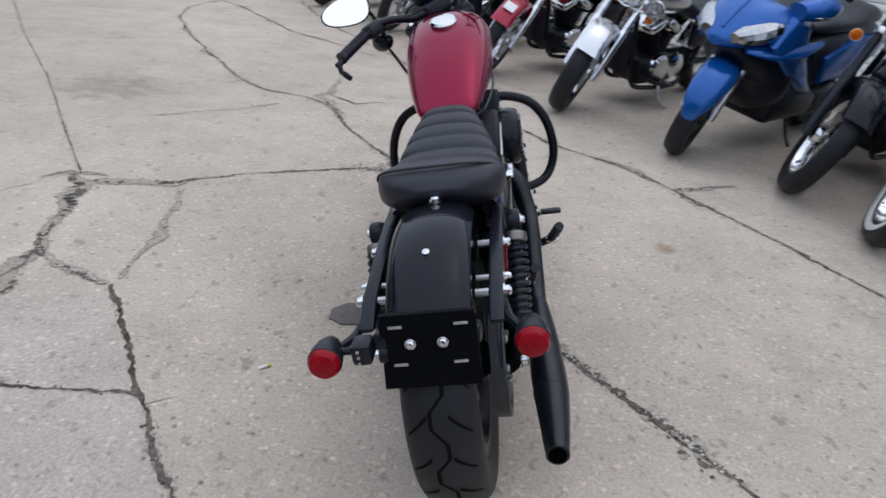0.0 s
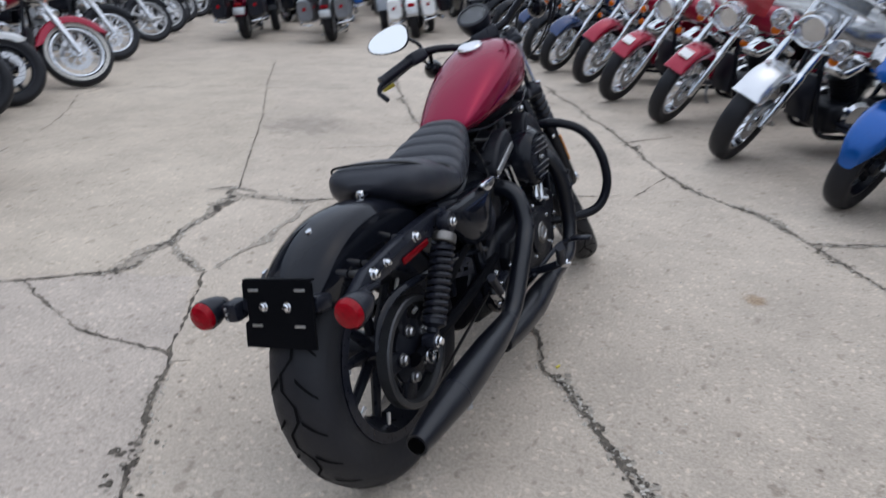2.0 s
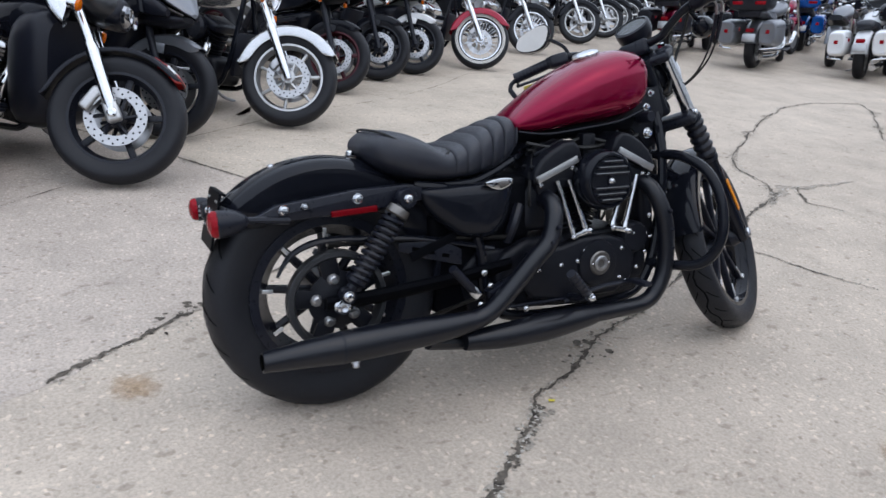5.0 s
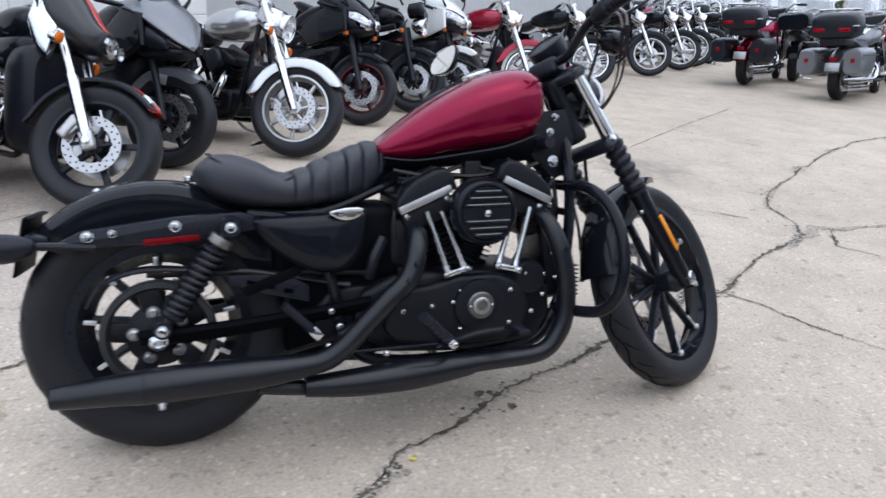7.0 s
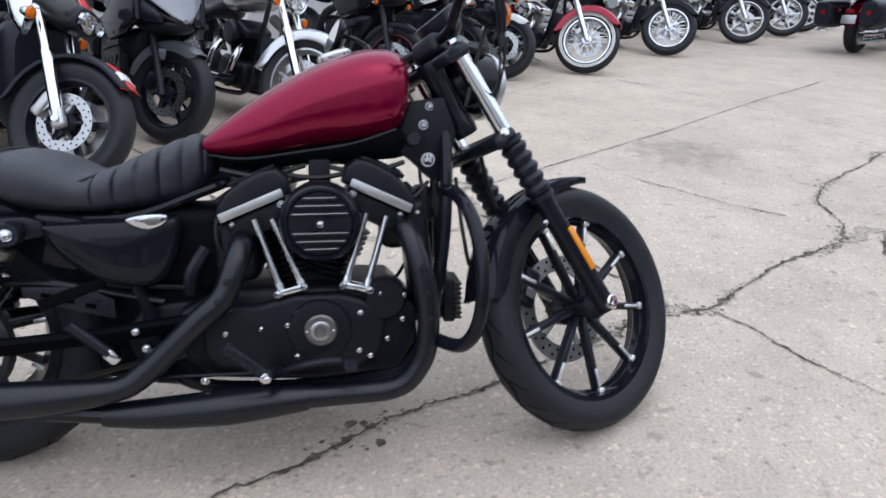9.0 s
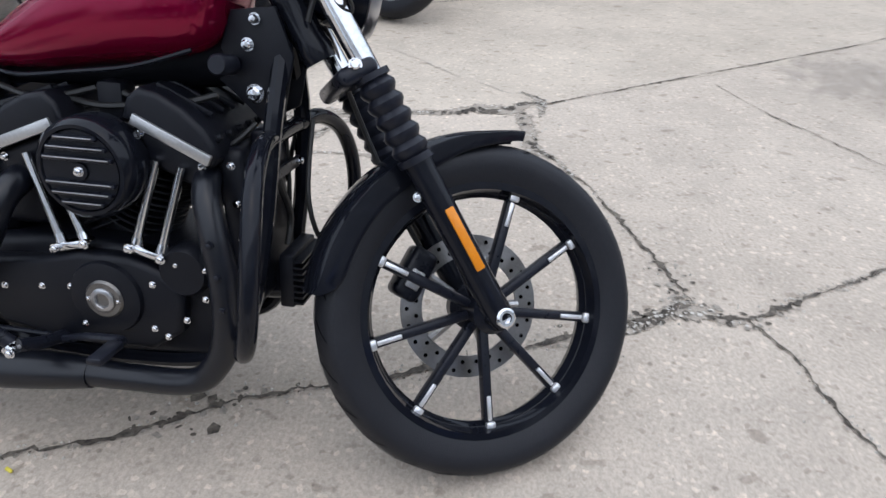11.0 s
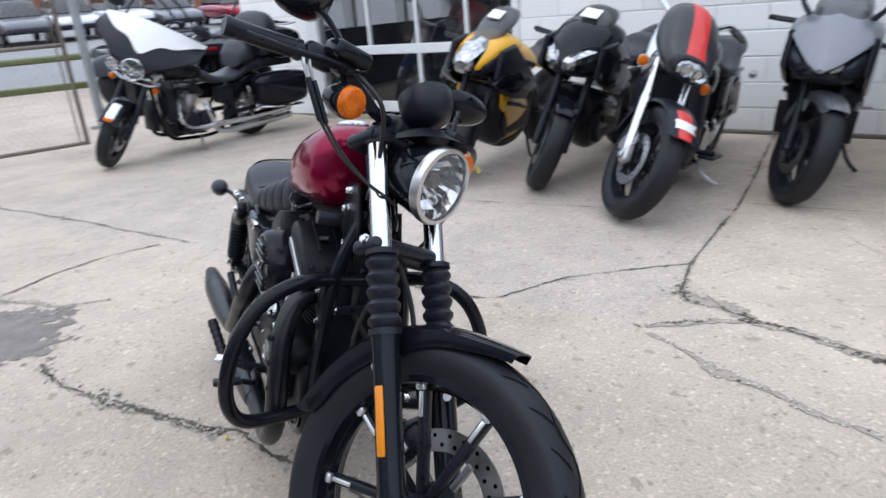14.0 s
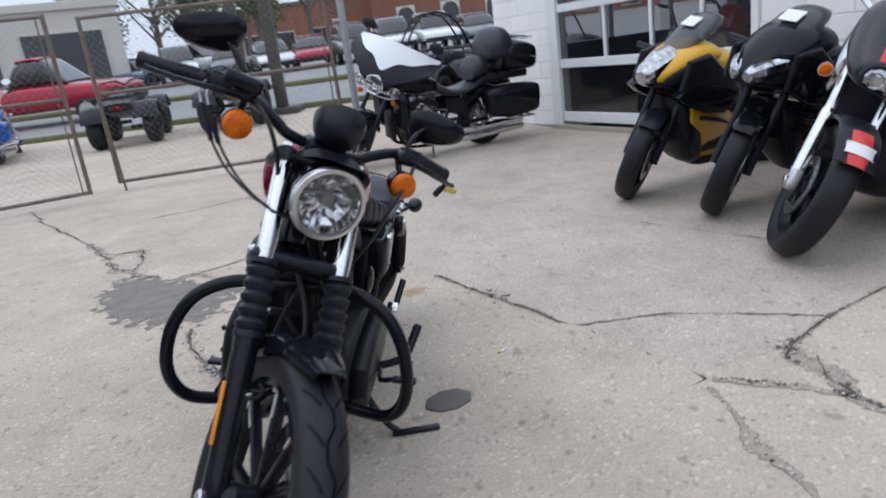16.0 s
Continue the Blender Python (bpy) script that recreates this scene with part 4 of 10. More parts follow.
for z0, z1 in ((0.08, 0.2), (0.72, 0.82), (1.36, 1.45), (1.98, 2.06)):
    part("rail", wall_box(DL + 0.09, DR - 0.07, 0.004, 0.06, z0, z1, None, 0.006), ALUMINIUM, door)
for x in (-4.2, -3.5, -2.85):
    for z0, z1 in ((0.2, 0.72), (0.82, 1.36), (1.45, 1.98)):
        if abs(x + 3.5) < 0.1 or z0 > 0.5:
            part("mullion", wall_box(x - 0.02, x + 0.02, 0.008, 0.055, z0, z1, None, 0.004), ALUMINIUM, door)
for z0, z1 in ((0.2, 0.72), (0.82, 1.36), (1.45, 1.98)):
    for x0, x1 in ((DL + 0.09, -3.52), (-3.48, DR - 0.07)):
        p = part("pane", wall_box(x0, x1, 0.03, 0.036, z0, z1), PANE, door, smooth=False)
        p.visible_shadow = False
part("sash", wall_box(DL - 0.1, DL, -0.012, 0.02, 0.0, DTOP + 0.1), ALUMINIUM, door, smooth=False)

part("baseboard", wall_box(DR + 0.06, S1, -0.055, 0.0, 0.0, 0.028, None, 0.006), WALL_FOOT, wall_w, "dark brown strip along the foot of the wall", smooth=False)
part("baseboard", wall_box(S0, DL - 0.12, -0.055, 0.0, 0.0, 0.028, None, 0.006), WALL_FOOT, wall_w, "dark brown strip along the foot of the wall", smooth=False)

# ---- roll-up doors on the far side of the yard ----
SLAT = material("pale_steel_slat", (0.80, 0.81, 0.80), 0.5, second=(0.68, 0.68, 0.66), scale=2.5, fine=40, per_object=0.04)
DARK_POST = material("dark_steel_post", (0.06, 0.055, 0.05), 0.6, second=(0.1, 0.09, 0.08), scale=8)
EX, EY = Vector((-0.5, 0.87, 0)).normalized(), Vector((0.87, 0.5, 0)).normalized()
EAST = Matrix(((EX.x, EY.x, 0, 3.24), (EX.y, EY.y, 0, 5.08), (0, 0, 1, 0), (0, 0, 0, 1)))
bm = block((26, 0.12, 3.4), Matrix.Translation((4, 0.12, 1.7)), 0)
wall_e = part("wall_east", bm, MORTAR, smooth=False)
wall_e.matrix_world = EAST
tagged(wall_e, "long wall of pale ribbed steel roll-up doors", "wall", kind="structure")
prof = [(0.0, 0.0), (-0.012, 0.008), (-0.016, 0.03), (-0.012, 0.056), (0.0, 0.066), (0.02, 0.066), (0.02, 0.0)]
shared = {}
for u0, u1 in ((-8.0, -1.16), (-1.08, 2.8), (2.88, 6.76), (6.84, 10.7), (10.78, 16.0)):
    key = round(u1 - u0, 2)
    if key not in shared:
        bm = rings(bmesh.new(), [[V(x, y, z) for y, z in prof] for x in (0, u1 - u0)])
        me = bpy.data.meshes.new("slat")
        bmesh.ops.recalc_face_normals(bm, faces=bm.faces)
        bm.to_mesh(me)
        bm.free()
        me.materials.append(SLAT)
        shared[key] = me
    for k in range(46):
        ob = new("slat", shared[key])
        ob.parent = wall_e
        ob.location = (u0, 0.035, 0.02 + k * 0.07)
for u in (-1.12, 2.84, 6.8, 10.74):
    part("door_post", wall_box(u - 0.05, u + 0.05, -0.03, 0.05, 0, 3.4, None, 0.008), DARK_POST, wall_e)

# ---- gates of chain link ----
GALV = material("rusty_galvanised_pipe", (0.20, 0.175, 0.15), 0.6, 0.4, second=(0.12, 0.08, 0.06), scale=9, fine=70, amount=0.8)
GALV_CLEAN = material("galvanised_pipe", (0.36, 0.38, 0.39), 0.45, 0.6, second=(0.28, 0.29, 0.3), scale=9)
WIRE = material("galvanised_wire", (0.30, 0.28, 0.26), 0.5, 0.3, second=(0.2, 0.18, 0.16), scale=30)


def chain_link(w, h, z0, step=0.08, r=0.001):
    """Diagonal wires crossing over a panel w by h."""
    bm = bmesh.new()
    k = -h
    while k < w:
        for s in (1, -1):
            x0, x1 = (k, k + h)
            za, zb = (0, h) if s > 0 else (h, 0)
            if x0 < 0:
                f = -x0 / h
                za += (zb - za) * f
                x0 = 0
            if x1 > w:
                f = (x1 - w) / (x1 - x0)
                zb -= (zb - za) * f
                x1 = w
            if x1 - x0 > 0.02:
                straight((x0, s * 0.002, z0 + za), (x1, s * 0.002, z0 + zb), r, 4, bm)
        k += step
    return bm


def gate(a, b, label, rod=False, top=1.95, mid=1.12):
    a, b = Vector((*a, 0)), Vector((*b, 0))
    d = b - a
    w = d.length
    ang = math.atan2(d.y, d.x)
    gt = thing("chain_link_gate", Matrix.Translation(a) @ Matrix.Rotation(ang, 4, "Z"), label, "gate", "chain link gates of the yard")
    for z in (0.11, mid, top):
        part("rail", straight((0, 0, z), (w, 0, z), 0.021, 10), GALV, gt)
    for x in (0.0, w):
        part("stile", straight((x, 0, 0.09), (x, 0, top + 0.02), 0.023, 10), GALV, gt)
    part("tension_bar", straight((0.07, 0.006, 0.11), (0.07, 0.006, top), 0.008, 6), GALV, gt)
    part("chain_link_mesh", chain_link(w, top - 0.11, 0.11), WIRE, gt)
    if rod:
        part("drop_rod", straight((w - 0.06, 0.05, -0.0), (w - 0.02, 0.05, 1.0), 0.014, 8), GALV, gt)
    return gt


gate((0.86, -5.75), (3.5, -5.22), "rust-stained chain link gate, standing open", True)
gate((3.55, -4.62), (6.1, -3.3), "rust-stained chain link gate, standing open", True)
for x, y, h, rad, mt, lab in ((0.68, -5.82, 2.3, 0.045, GALV_CLEAN, "round galvanised gate post"),):
    t = thing("gate_post", Matrix.Translation((x, y, 0)), lab, "post")
    part("post", straight((0, 0, 0), (0, 0, h), rad, 14), mt, t)
    part("post_cap", lathe([(0.0, h + 0.03), (rad * 0.7, h + 0.02), (rad * 1.1, h), (rad * 1.1, h - 0.02)], 14), mt, t)
    for z in (0.25, 1.6):
        part("hinge", block((0.1, 0.05, 0.04), Matrix.Translation((0.07, 0.02, z)), 0.01), mt, t)
for x, y in ((3.07, -11.85), (4.7, -15.0)):
    t = thing("sign_post", Matrix.Translation((x, y, height(y))), "tall brown steel sign post on a base plate", "post", "steel sign posts")
    part("post", block((0.22, 0.22, 6.0), Matrix.Translation((0, 0, 3.0)), 0.01), DARK_POST, t)
    part("base_plate", block((0.8, 0.8, 0.12), Matrix.Translation((0, 0, 0.06)), 0.01), DARK_POST, t)

# ---- street and far side ----
tagged(part("road", sheet([-12.6, -16, -19.2], 0.004, 160, 8), ASPHALT, smooth=False), "grey asphalt street beyond the gates", "road", kind="structure")
tagged(part("pavement", sheet([-21.2, -40, -60], 0.004, 160, 8), ASPHALT, smooth=False), "asphalt car park across the street", "car park", kind="structure")
for y, w in ((-12.3, 0.35), (-20.2, 1.8)):
    tagged(part("verge", block((300, w, 0.12), Matrix.Translation((0, y, height(y) + 0.04)), 0.02), GRASS), "strip of worn grass along the street", "verge", kind="structure")

BRICK_RED = material("red_brick", (0.20, 0.085, 0.06), 0.85, second=(0.27, 0.13, 0.09), scale=1.2, fine=25, bump=0.5, bump_scale=20)
STONE_PALE = material("pale_render", (0.55, 0.52, 0.47), 0.85, second=(0.45, 0.42, 0.38), scale=1.0, fine=20)
DARK_GLASS = material("dark_window", (0.02, 0.022, 0.025), 0.08, second=(0.035, 0.037, 0.04), scale=2, coat=0.6)
TAR = material("flat_roof_tar", (0.09, 0.09, 0.09), 0.9, second=(0.13, 0.13, 0.125), scale=2)


def far_building(name, m, w, d, h, mat, label, windows, wz0, wz1, ww, arched=False, dark=True):
    t = thing(name, m, label, "building")
    part("wall", block((w, d, h), Matrix.Translation((0, d / 2, h / 2)), 0.02, 1), mat, t)
    part("roof", block((w + 0.3, d + 0.3, 0.35), Matrix.Translation((0, d / 2, h + 0.12)), 0.03, 1), TAR if dark else mat, t)
    for i, x in enumerate(windows):
        fr = part("window", block((ww + 0.2, 0.12, wz1 - wz0 + 0.2), Matrix.Translation((x, -0.02, (wz0 + wz1) / 2)), 0.02, 1), STONE_PALE, t)
        if arched:
            bm = bmesh.new()
            pts = [(-ww / 2, wz0), (ww / 2, wz0)] + [(ww / 2 * math.cos(a), wz1 - ww / 2 + ww / 2 * math.sin(a)) for a in np.linspace(0, math.pi, 9)]
            f = bm.faces.new([bm.verts.new((x + p, -0.1, q)) for p, q in pts])
            ex = bmesh.ops.extrude_face_region(bm, geom=[f])
            bmesh.ops.translate(bm, vec=(0, 0.06, 0), verts=[v for v in ex["geom"] if isinstance(v, bmesh.types.BMVert)])
            part("pane", bm, DARK_GLASS, fr, smooth=False)
        else:
            part("pane", block((ww, 0.05, wz1 - wz0), Matrix.Translation((x, -0.075, (wz0 + wz1) / 2)), 0.0), DARK_GLASS, fr)
    return t


far_building("brick_building", Matrix.Translation((-14, -62, 1.6)) @ Matrix.Rotation(radians(180), 4, "Z"), 40, 14, 7.2, BRICK_RED, "long red brick building with arched windows", [-17 + 4 * i for i in range(9)], 1.2, 3.4, 1.5, True)
far_building("brick_building", Matrix.Translation((16, -70, 1.6)) @ Matrix.Rotation(radians(180), 4, "Z"), 20, 12, 5.5, BRICK_RED, "low red brick building behind the car park", [-7 + 3.6 * i for i in range(5)], 1.2, 3.0, 1.6)
far_building("render_building", Matrix.Translation((20.2, -26.1, 0.9)) @ Matrix.Rotation(radians(208.7), 4, "Z"), 14, 8, 3.9, STONE_PALE, "pale rendered workshop with dark door openings", [-3.8, 0.4, 4.6], 0.1, 2.9, 3.2, dark=False)

# bare trees along the horizon, and one in leaf
BARK = material("grey_bark", (0.10, 0.085, 0.07), 0.9, second=(0.16, 0.14, 0.12), scale=6)
TWIG = material("bare_twigs", (0.16, 0.13, 0.11), 0.9, second=(0.22, 0.18, 0.15), scale=3)
LEAF = material("spring_leaves", (0.07, 0.09, 0.03), 0.8, second=(0.12, 0.13, 0.05), scale=3)


def tree(x, y, h, seed, leafy=False):
    rnd = random.Random(seed)
    t = thing("tree", Matrix.Translation((x, y, height(y))), "leafy street tree far across the road" if leafy else "bare street tree far across the road", "tree", "trees along the street")
    bm = tube([(0, 0, 0), (rnd.uniform(-.2, .2), 0, h * 0.3), (rnd.uniform(-.4, .4), rnd.uniform(-.3, .3), h * 0.62)], [h * 0.03, h * 0.022, h * 0.012], 7, 4)
    tw = bmesh.new()
    tips = []
    for i in range(11):
        a = rnd.uniform(0, 6.28)
        z = h * rnd.uniform(0.25, 0.6)
        r = h * rnd.uniform(0.2, 0.36)
        e = V(r * math.cos(a), r * math.sin(a), z + h * rnd.uniform(0.15, 0.38))
        tube([(0, 0, z), (e.x * 0.5, e.y * 0.5, (z + e.z) / 2 - 0.1), tuple(e)], [h * 0.011, h * 0.007, h * 0.002], 5, 3, bm)
        for k in range(14):
            s = V(0, 0, z).lerp(e, rnd.uniform(0.35, 1.0))
            f = s + V(rnd.gauss(0, 1), rnd.gauss(0, 1), rnd.gauss(0.5, 0.8)) * h * 0.07
            straight(s, f, h * 0.002, 3, tw, h * 0.0006)
            tips.append(f)
    part("trunk", bm, BARK, t)
    if leafy:
        lf = bmesh.new()
        for p in tips:
            for k in range(9):
                q = p + V(rnd.gauss(0, 1), rnd.gauss(0, 1), rnd.gauss(0, 0.8)) * h * 0.05
                s = h * 0.02 * rnd.uniform(0.6, 1.2)
                d, e = V(rnd.gauss(0, 1), rnd.gauss(0, 1), rnd.gauss(0, 1)).normalized(), V(rnd.gauss(0, 1), rnd.gauss(0, 1), rnd.gauss(0, 1)).normalized()
                lf.faces.new([lf.verts.new(q + v * s) for v in (d, e, -d, -e)])
        tw.free()
        part("crown", lf, LEAF, t, smooth=False)
    else:
        part("crown", tw, TWIG, t)


for i, (x, y, h, lf) in enumerate(((8, -58, 8, False), (14.5, -60, 9, False), (21, -57, 8.5, False), (27, -52, 7, True), (18.5, -66, 9, False), (3.5, -75, 10, False), (33, -60, 9, False), (24, -47, 5, True), (15, -40, 6.5, True), (18.5, -44, 8, False), (12.5, -47, 7, True), (9.5, -50, 8, False), (21, -41, 6, True), (16.5, -50, 9, True))):
    tree(x, y, h, 40 + i, lf)

# ---- the red motorcycle ----
LEAN = 12.5


def mirror_outline(s):
    """The rounded outline of a teardrop mirror, lower at its outer end."""
    out = []
    for t in np.linspace(0, 2 * math.pi, 32, endpoint=False):
        c, d = math.cos(t), math.sin(t)
        u = abs(c) ** 0.8 * (1 if c > 0 else -1)
        v = abs(d) ** 0.85 * (1 if d > 0 else -1)
        out.append((0.078 * u * s, 0.045 * v * (1 - 0.24 * u) - 0.006 * u))
    return out if s > 0 else out[::-1]


def steering(angle, axle=(1.505, 0.331), rake=30.0, offset=0.064):
    """The turn of the front end about the raked steering head."""
    r = radians(rake)
    base = V(0, axle[0] - offset * math.cos(r), axle[1] - offset * math.sin(r))
    axis = V(0, -math.sin(r), math.cos(r))
    return Matrix.Translation(base) @ Matrix.Rotation(radians(angle), 4, axis) @ Matrix.Translation(-base)


def red_bike():
    H = thing("motorcycle", Matrix.Translation((0.005, 0.0, 0.0)) @ Matrix.Rotation(radians(-1.7), 4, "Z") @ Matrix.Rotation(radians(-LEAN), 4, "Y"),
              "deep red and black bobber motorcycle leaning on its side stand", "motorcycle")
    ST = steering(30)
    RA, FA = (0.0, 0.315), (1.505, 0.331)

    # rear wheel
    rw = part("rear_wheel", rim_mesh(0.205, 0.062, RA), SATIN_BLACK, H, "black cast wheel with nine spokes")
    part("tyre", tyre_mesh(0.323, 0.075, 0.207, RA, 72), RUBBER, rw, "worn wide black rubber tyre")
    part("tread_groove", zigzag(0.323, 0.075, RA, 0.0, 60, 0.008, 0.014), TREAD, rw)
    for s in (-1, 1):
        part("tread_groove", tread_cuts(0.323, 0.075, RA, 22, s, 0.009), TREAD, rw)["kind"] = "stuff"
    part("hub", lathe([(0.03, -0.11), (0.05, -0.08), (0.045, -0.03), (0.045, 0.03), (0.055, 0.06), (0.03, 0.09)], 20, Matrix.Translation((0, *RA)) @ XAXIS), SATIN_BLACK, rw)
    for i in range(9):
        a = 2 * math.pi * i / 9 + 0.2
        d = V(0, math.cos(a), math.sin(a))
        c = V(0, *RA)
        part("spoke", straight(c + d * 0.04, c + d * 0.18, 0.014, 8, r2=0.011), SATIN_BLACK, rw)
        part("spoke_highlight", block((0.007, 0.04, 0.011), Matrix.Translation(c + d * 0.172 + V(0.034, 0, 0)) @ Matrix.Rotation(a, 4, "X"), 0.002), POLISHED, rw, "bare machined spoke end")
    pulley = part("belt_pulley", lathe([(0.112, 0.094), (0.134, 0.094), (0.134, 0.122), (0.131, 0.126), (0.119, 0.126), (0.116, 0.118), (0.112, 0.112)], 56, Matrix.Translation((0, *RA)) @ XAXIS, closed=True), PULLEY_GREY, H, "dark grey toothed belt pulley ring")
    part("pulley_hub", lathe([(0.02, 0.098), (0.078, 0.1), (0.078, 0.108), (0.06, 0.112), (0.04, 0.122), (0.0, 0.122)], 32, Matrix.Translation((0, *RA)) @ XAXIS), ENGINE_BLACK, pulley)
    for i in range(5):
        a = 2 * math.pi * i / 5 + 0.5
        part("pulley_arm", block((0.014, 0.075, 0.05), Matrix.Translation((0.104, RA[0] + 0.092 * math.cos(a), RA[1] + 0.092 * math.sin(a))) @ Matrix.Rotation(a, 4, "X"), 0.005), ENGINE_BLACK, pulley)
    for i in range(5):
        a = 2 * math.pi * i / 5 + 0.5
        part("bolt", bolt_mesh(V(0.118, RA[0] + 0.058 * math.cos(a), RA[1] + 0.058 * math.sin(a)), r=0.012, h=0.012), STEEL, pulley)
    part("drive_belt", tube([(0.11, -0.02, 0.463), (0.11, 0.25, 0.45), (0.11, 0.52, 0.432)], 0.011, 6, 4, flat=0.4), CABLE, H)
    part("drive_belt", tube([(0.11, 0.02, 0.168), (0.11, 0.25, 0.225), (0.11, 0.52, 0.285)], 0.011, 6, 4, flat=0.4), CABLE, H)
    part("belt_guard", tube([(0.12, -0.155, 0.395), (0.12, -0.121, 0.445), (0.12, -0.066, 0.472), (0.12, 0.004, 0.479), (0.12, 0.102, 0.47), (0.12, 0.249, 0.456), (0.12, 0.466, 0.407)], [0.004, 0.008, 0.010, 0.010, 0.009, 0.009, 0.008], 8, 5, flat=0.5), GLOSS_BLACK, H)
    guard = part("guard_plate", plate([(0.17, 0.452), (0.3, 0.446), (0.36, 0.415), (0.36, 0.37), (0.25, 0.4), (0.17, 0.43)], 0.118, 0.124, 0.002), SATIN_BLACK, H, "black belt guard plate with slots")
    for y in (0.22, 0.265, 0.31):
        part("slot", block((0.003, 0.022, 0.01), Matrix.Translation((0.125, y, 0.43 - (y - 0.22) * 0.3)) @ Matrix.Rotation(radians(-14), 4, "X"), 0.001), HOLE_BLACK, guard)
    part("axle_nut", lathe([(0.0, 0.0), (0.022, 0.0), (0.022, 0.01), (0.017, 0.012), (0.017, 0.024), (0.010, 0.026), (0.009, 0.012), (0.0, 0.012)], 14, Matrix.Translation((0.145, RA[0], RA[1] - 0.008)) @ XAXIS), CHROME, H)
    for s in (-1, 1):
        part("swingarm", tube([(s * 0.135, -0.04, 0.315), (s * 0.135, 0.1, 0.318), (s * 0.125, 0.35, 0.335), (s * 0.11, 0.52, 0.35)], [0.026, 0.03, 0.027, 0.03], 10, 5, flat=0.55), DEEP_BLACK, H)
        part("adjuster_plate", plate([(0.2, 0.42), (0.34, 0.47), (0.345, 0.445), (0.21, 0.395)], s * 0.12, s * 0.127, 0.002, smooth=0), DEEP_BLACK, H)
        # shock absorber
        a, b = V(s * 0.164, 0.179, 0.577), V(s * 0.158, 0.012, 0.338)
        d = (b - a).normalized()
        sh = part("shock_absorber", straight(a + d * 0.02, b - d * 0.02, 0.015, 12), SATIN_BLACK, H, "black coil-over shock absorber")
        up = d.orthogonal().normalized()
        sd = d.cross(up)
        length = (b - a).length
        coil = []
        for k in range(132):
            f = k / 131
            ang = f * 2 * math.pi * 11
            coil.append(a + d * (0.055 + f * (length - 0.105)) + (up * math.cos(ang) + sd * math.sin(ang)) * 0.025)
        part("coil_spring", tube(coil, 0.0068, 6, 1), SATIN_BLACK, sh)
        part("shock_collar", lathe([(0.012, 0.03), (0.028, 0.03), (0.03, 0.035), (0.03, 0.05), (0.027, 0.053), (0.012, 0.053)], 20, along(a, d)), DULL_STEEL, sh, "grey steel spring collar")
        part("shock_body", lathe([(0.012, length - 0.12), (0.019, length - 0.115), (0.02, length - 0.05), (0.03, length - 0.05), (0.03, length - 0.04), (0.014, length - 0.03)], 18, along(a, d)), SATIN_BLACK, sh)
        part("shock_eye", lathe([(0.0, -0.016), (0.024, -0.016), (0.027, -0.01), (0.027, 0.01), (0.024, 0.016), (0.0, 0.016)], 18, Matrix.Translation(a) @ XAXIS), SATIN_BLACK, sh)
        part("shock_eye", lathe([(0.0, -0.016), (0.02, -0.016), (0.022, 0.0), (0.02, 0.016), (0.0, 0.016)], 18, Matrix.Translation(b) @ XAXIS), SATIN_BLACK, sh)
        part("bolt", bolt_mesh(a + V(s * 0.018, 0, 0), (s, 0, 0), 0.010, 0.009), CHROME, sh)
        part("bolt", bolt_mesh(b + V(s * 0.018, 0, 0), (s, 0, 0), 0.011, 0.012), CHROME, sh)

    # rear fender and its struts
    part("rear_fender", fender_mesh(0.0, 0.315, 0.37, 22, 138, 0.083, 0.085, tip=0.12, crown=0.02, n=40), GLOSS_BLACK, H, "glossy black cropped rear fender")
    part("inner_fender", block((0.17, 0.02, 0.3), Matrix.Translation((0, 0.335, 0.47)) @ Matrix.Rotation(radians(-14), 4, "X"), 0.006), SATIN_BLACK, H, "black inner fender ahead of the wheel")
    part("fender_screw", lathe([(0.0, 0.0), (0.0085, 0.0), (0.0075, 0.005), (0.0, 0.007)], 12, along((0, -0.13, 0.661), (0, -0.35, 0.93))), CHROME, H)
    part("seat_screw", lathe([(0.0, 0.0), (0.012, 0.0), (0.012, 0.012), (0.009, 0.016), (0.0, 0.017)], 12, along((0, 0.085, 0.677), (0, 0.1, 1))), CHROME, H, "knurled chrome seat screw")
    part("seat_tab", block((0.03, 0.06, 0.004), Matrix.Translation((0, 0.105, 0.679)), 0.0015), SATIN_BLACK, H)
    for s in (-1, 1):
        strut = part("fender_strut", plate([(-0.21, 0.548), (-0.15, 0.578), (0.05, 0.603), (0.2, 0.61), (0.235, 0.6), (0.235, 0.565), (0.18, 0.556), (0.05, 0.545), (-0.16, 0.536), (-0.21, 0.54)], s * 0.112, s * 0.142, 0.006), SATIN_BLACK, H, "satin black fender strut")
        for y, z, r in ((-0.134, 0.566, 0.0105), (-0.082, 0.571, 0.0075), (0.055, 0.582, 0.0105)):
            part("bolt", bolt_mesh(V(s * 0.145, y, z), (s, 0, 0), r, 0.012), CHROME, strut)
            part("bolt_stud", straight((s * 0.085, y, z), (s * 0.116, y, z), r * 0.8, 8), STEEL, strut)
        part("reflector", block((0.006, 0.122, 0.016), Matrix.Translation((s * 0.145, 0.045, 0.55)) @ Matrix.Rotation(radians(3), 4, "X"), 0.003), RED_STRIP, strut, "red side reflector strip")
        # tail signals
        zs = 0.546 + s * 0.008
        part("signal_stalk", tube([(s * 0.135, -0.12, 0.54), (s * 0.15, -0.2, zs - 0.005), (s * 0.172, -0.25, zs), (s * 0.188, -0.265, zs)], [0.011, 0.009, 0.008, 0.009], 8, 5), SATIN_BLACK, H)
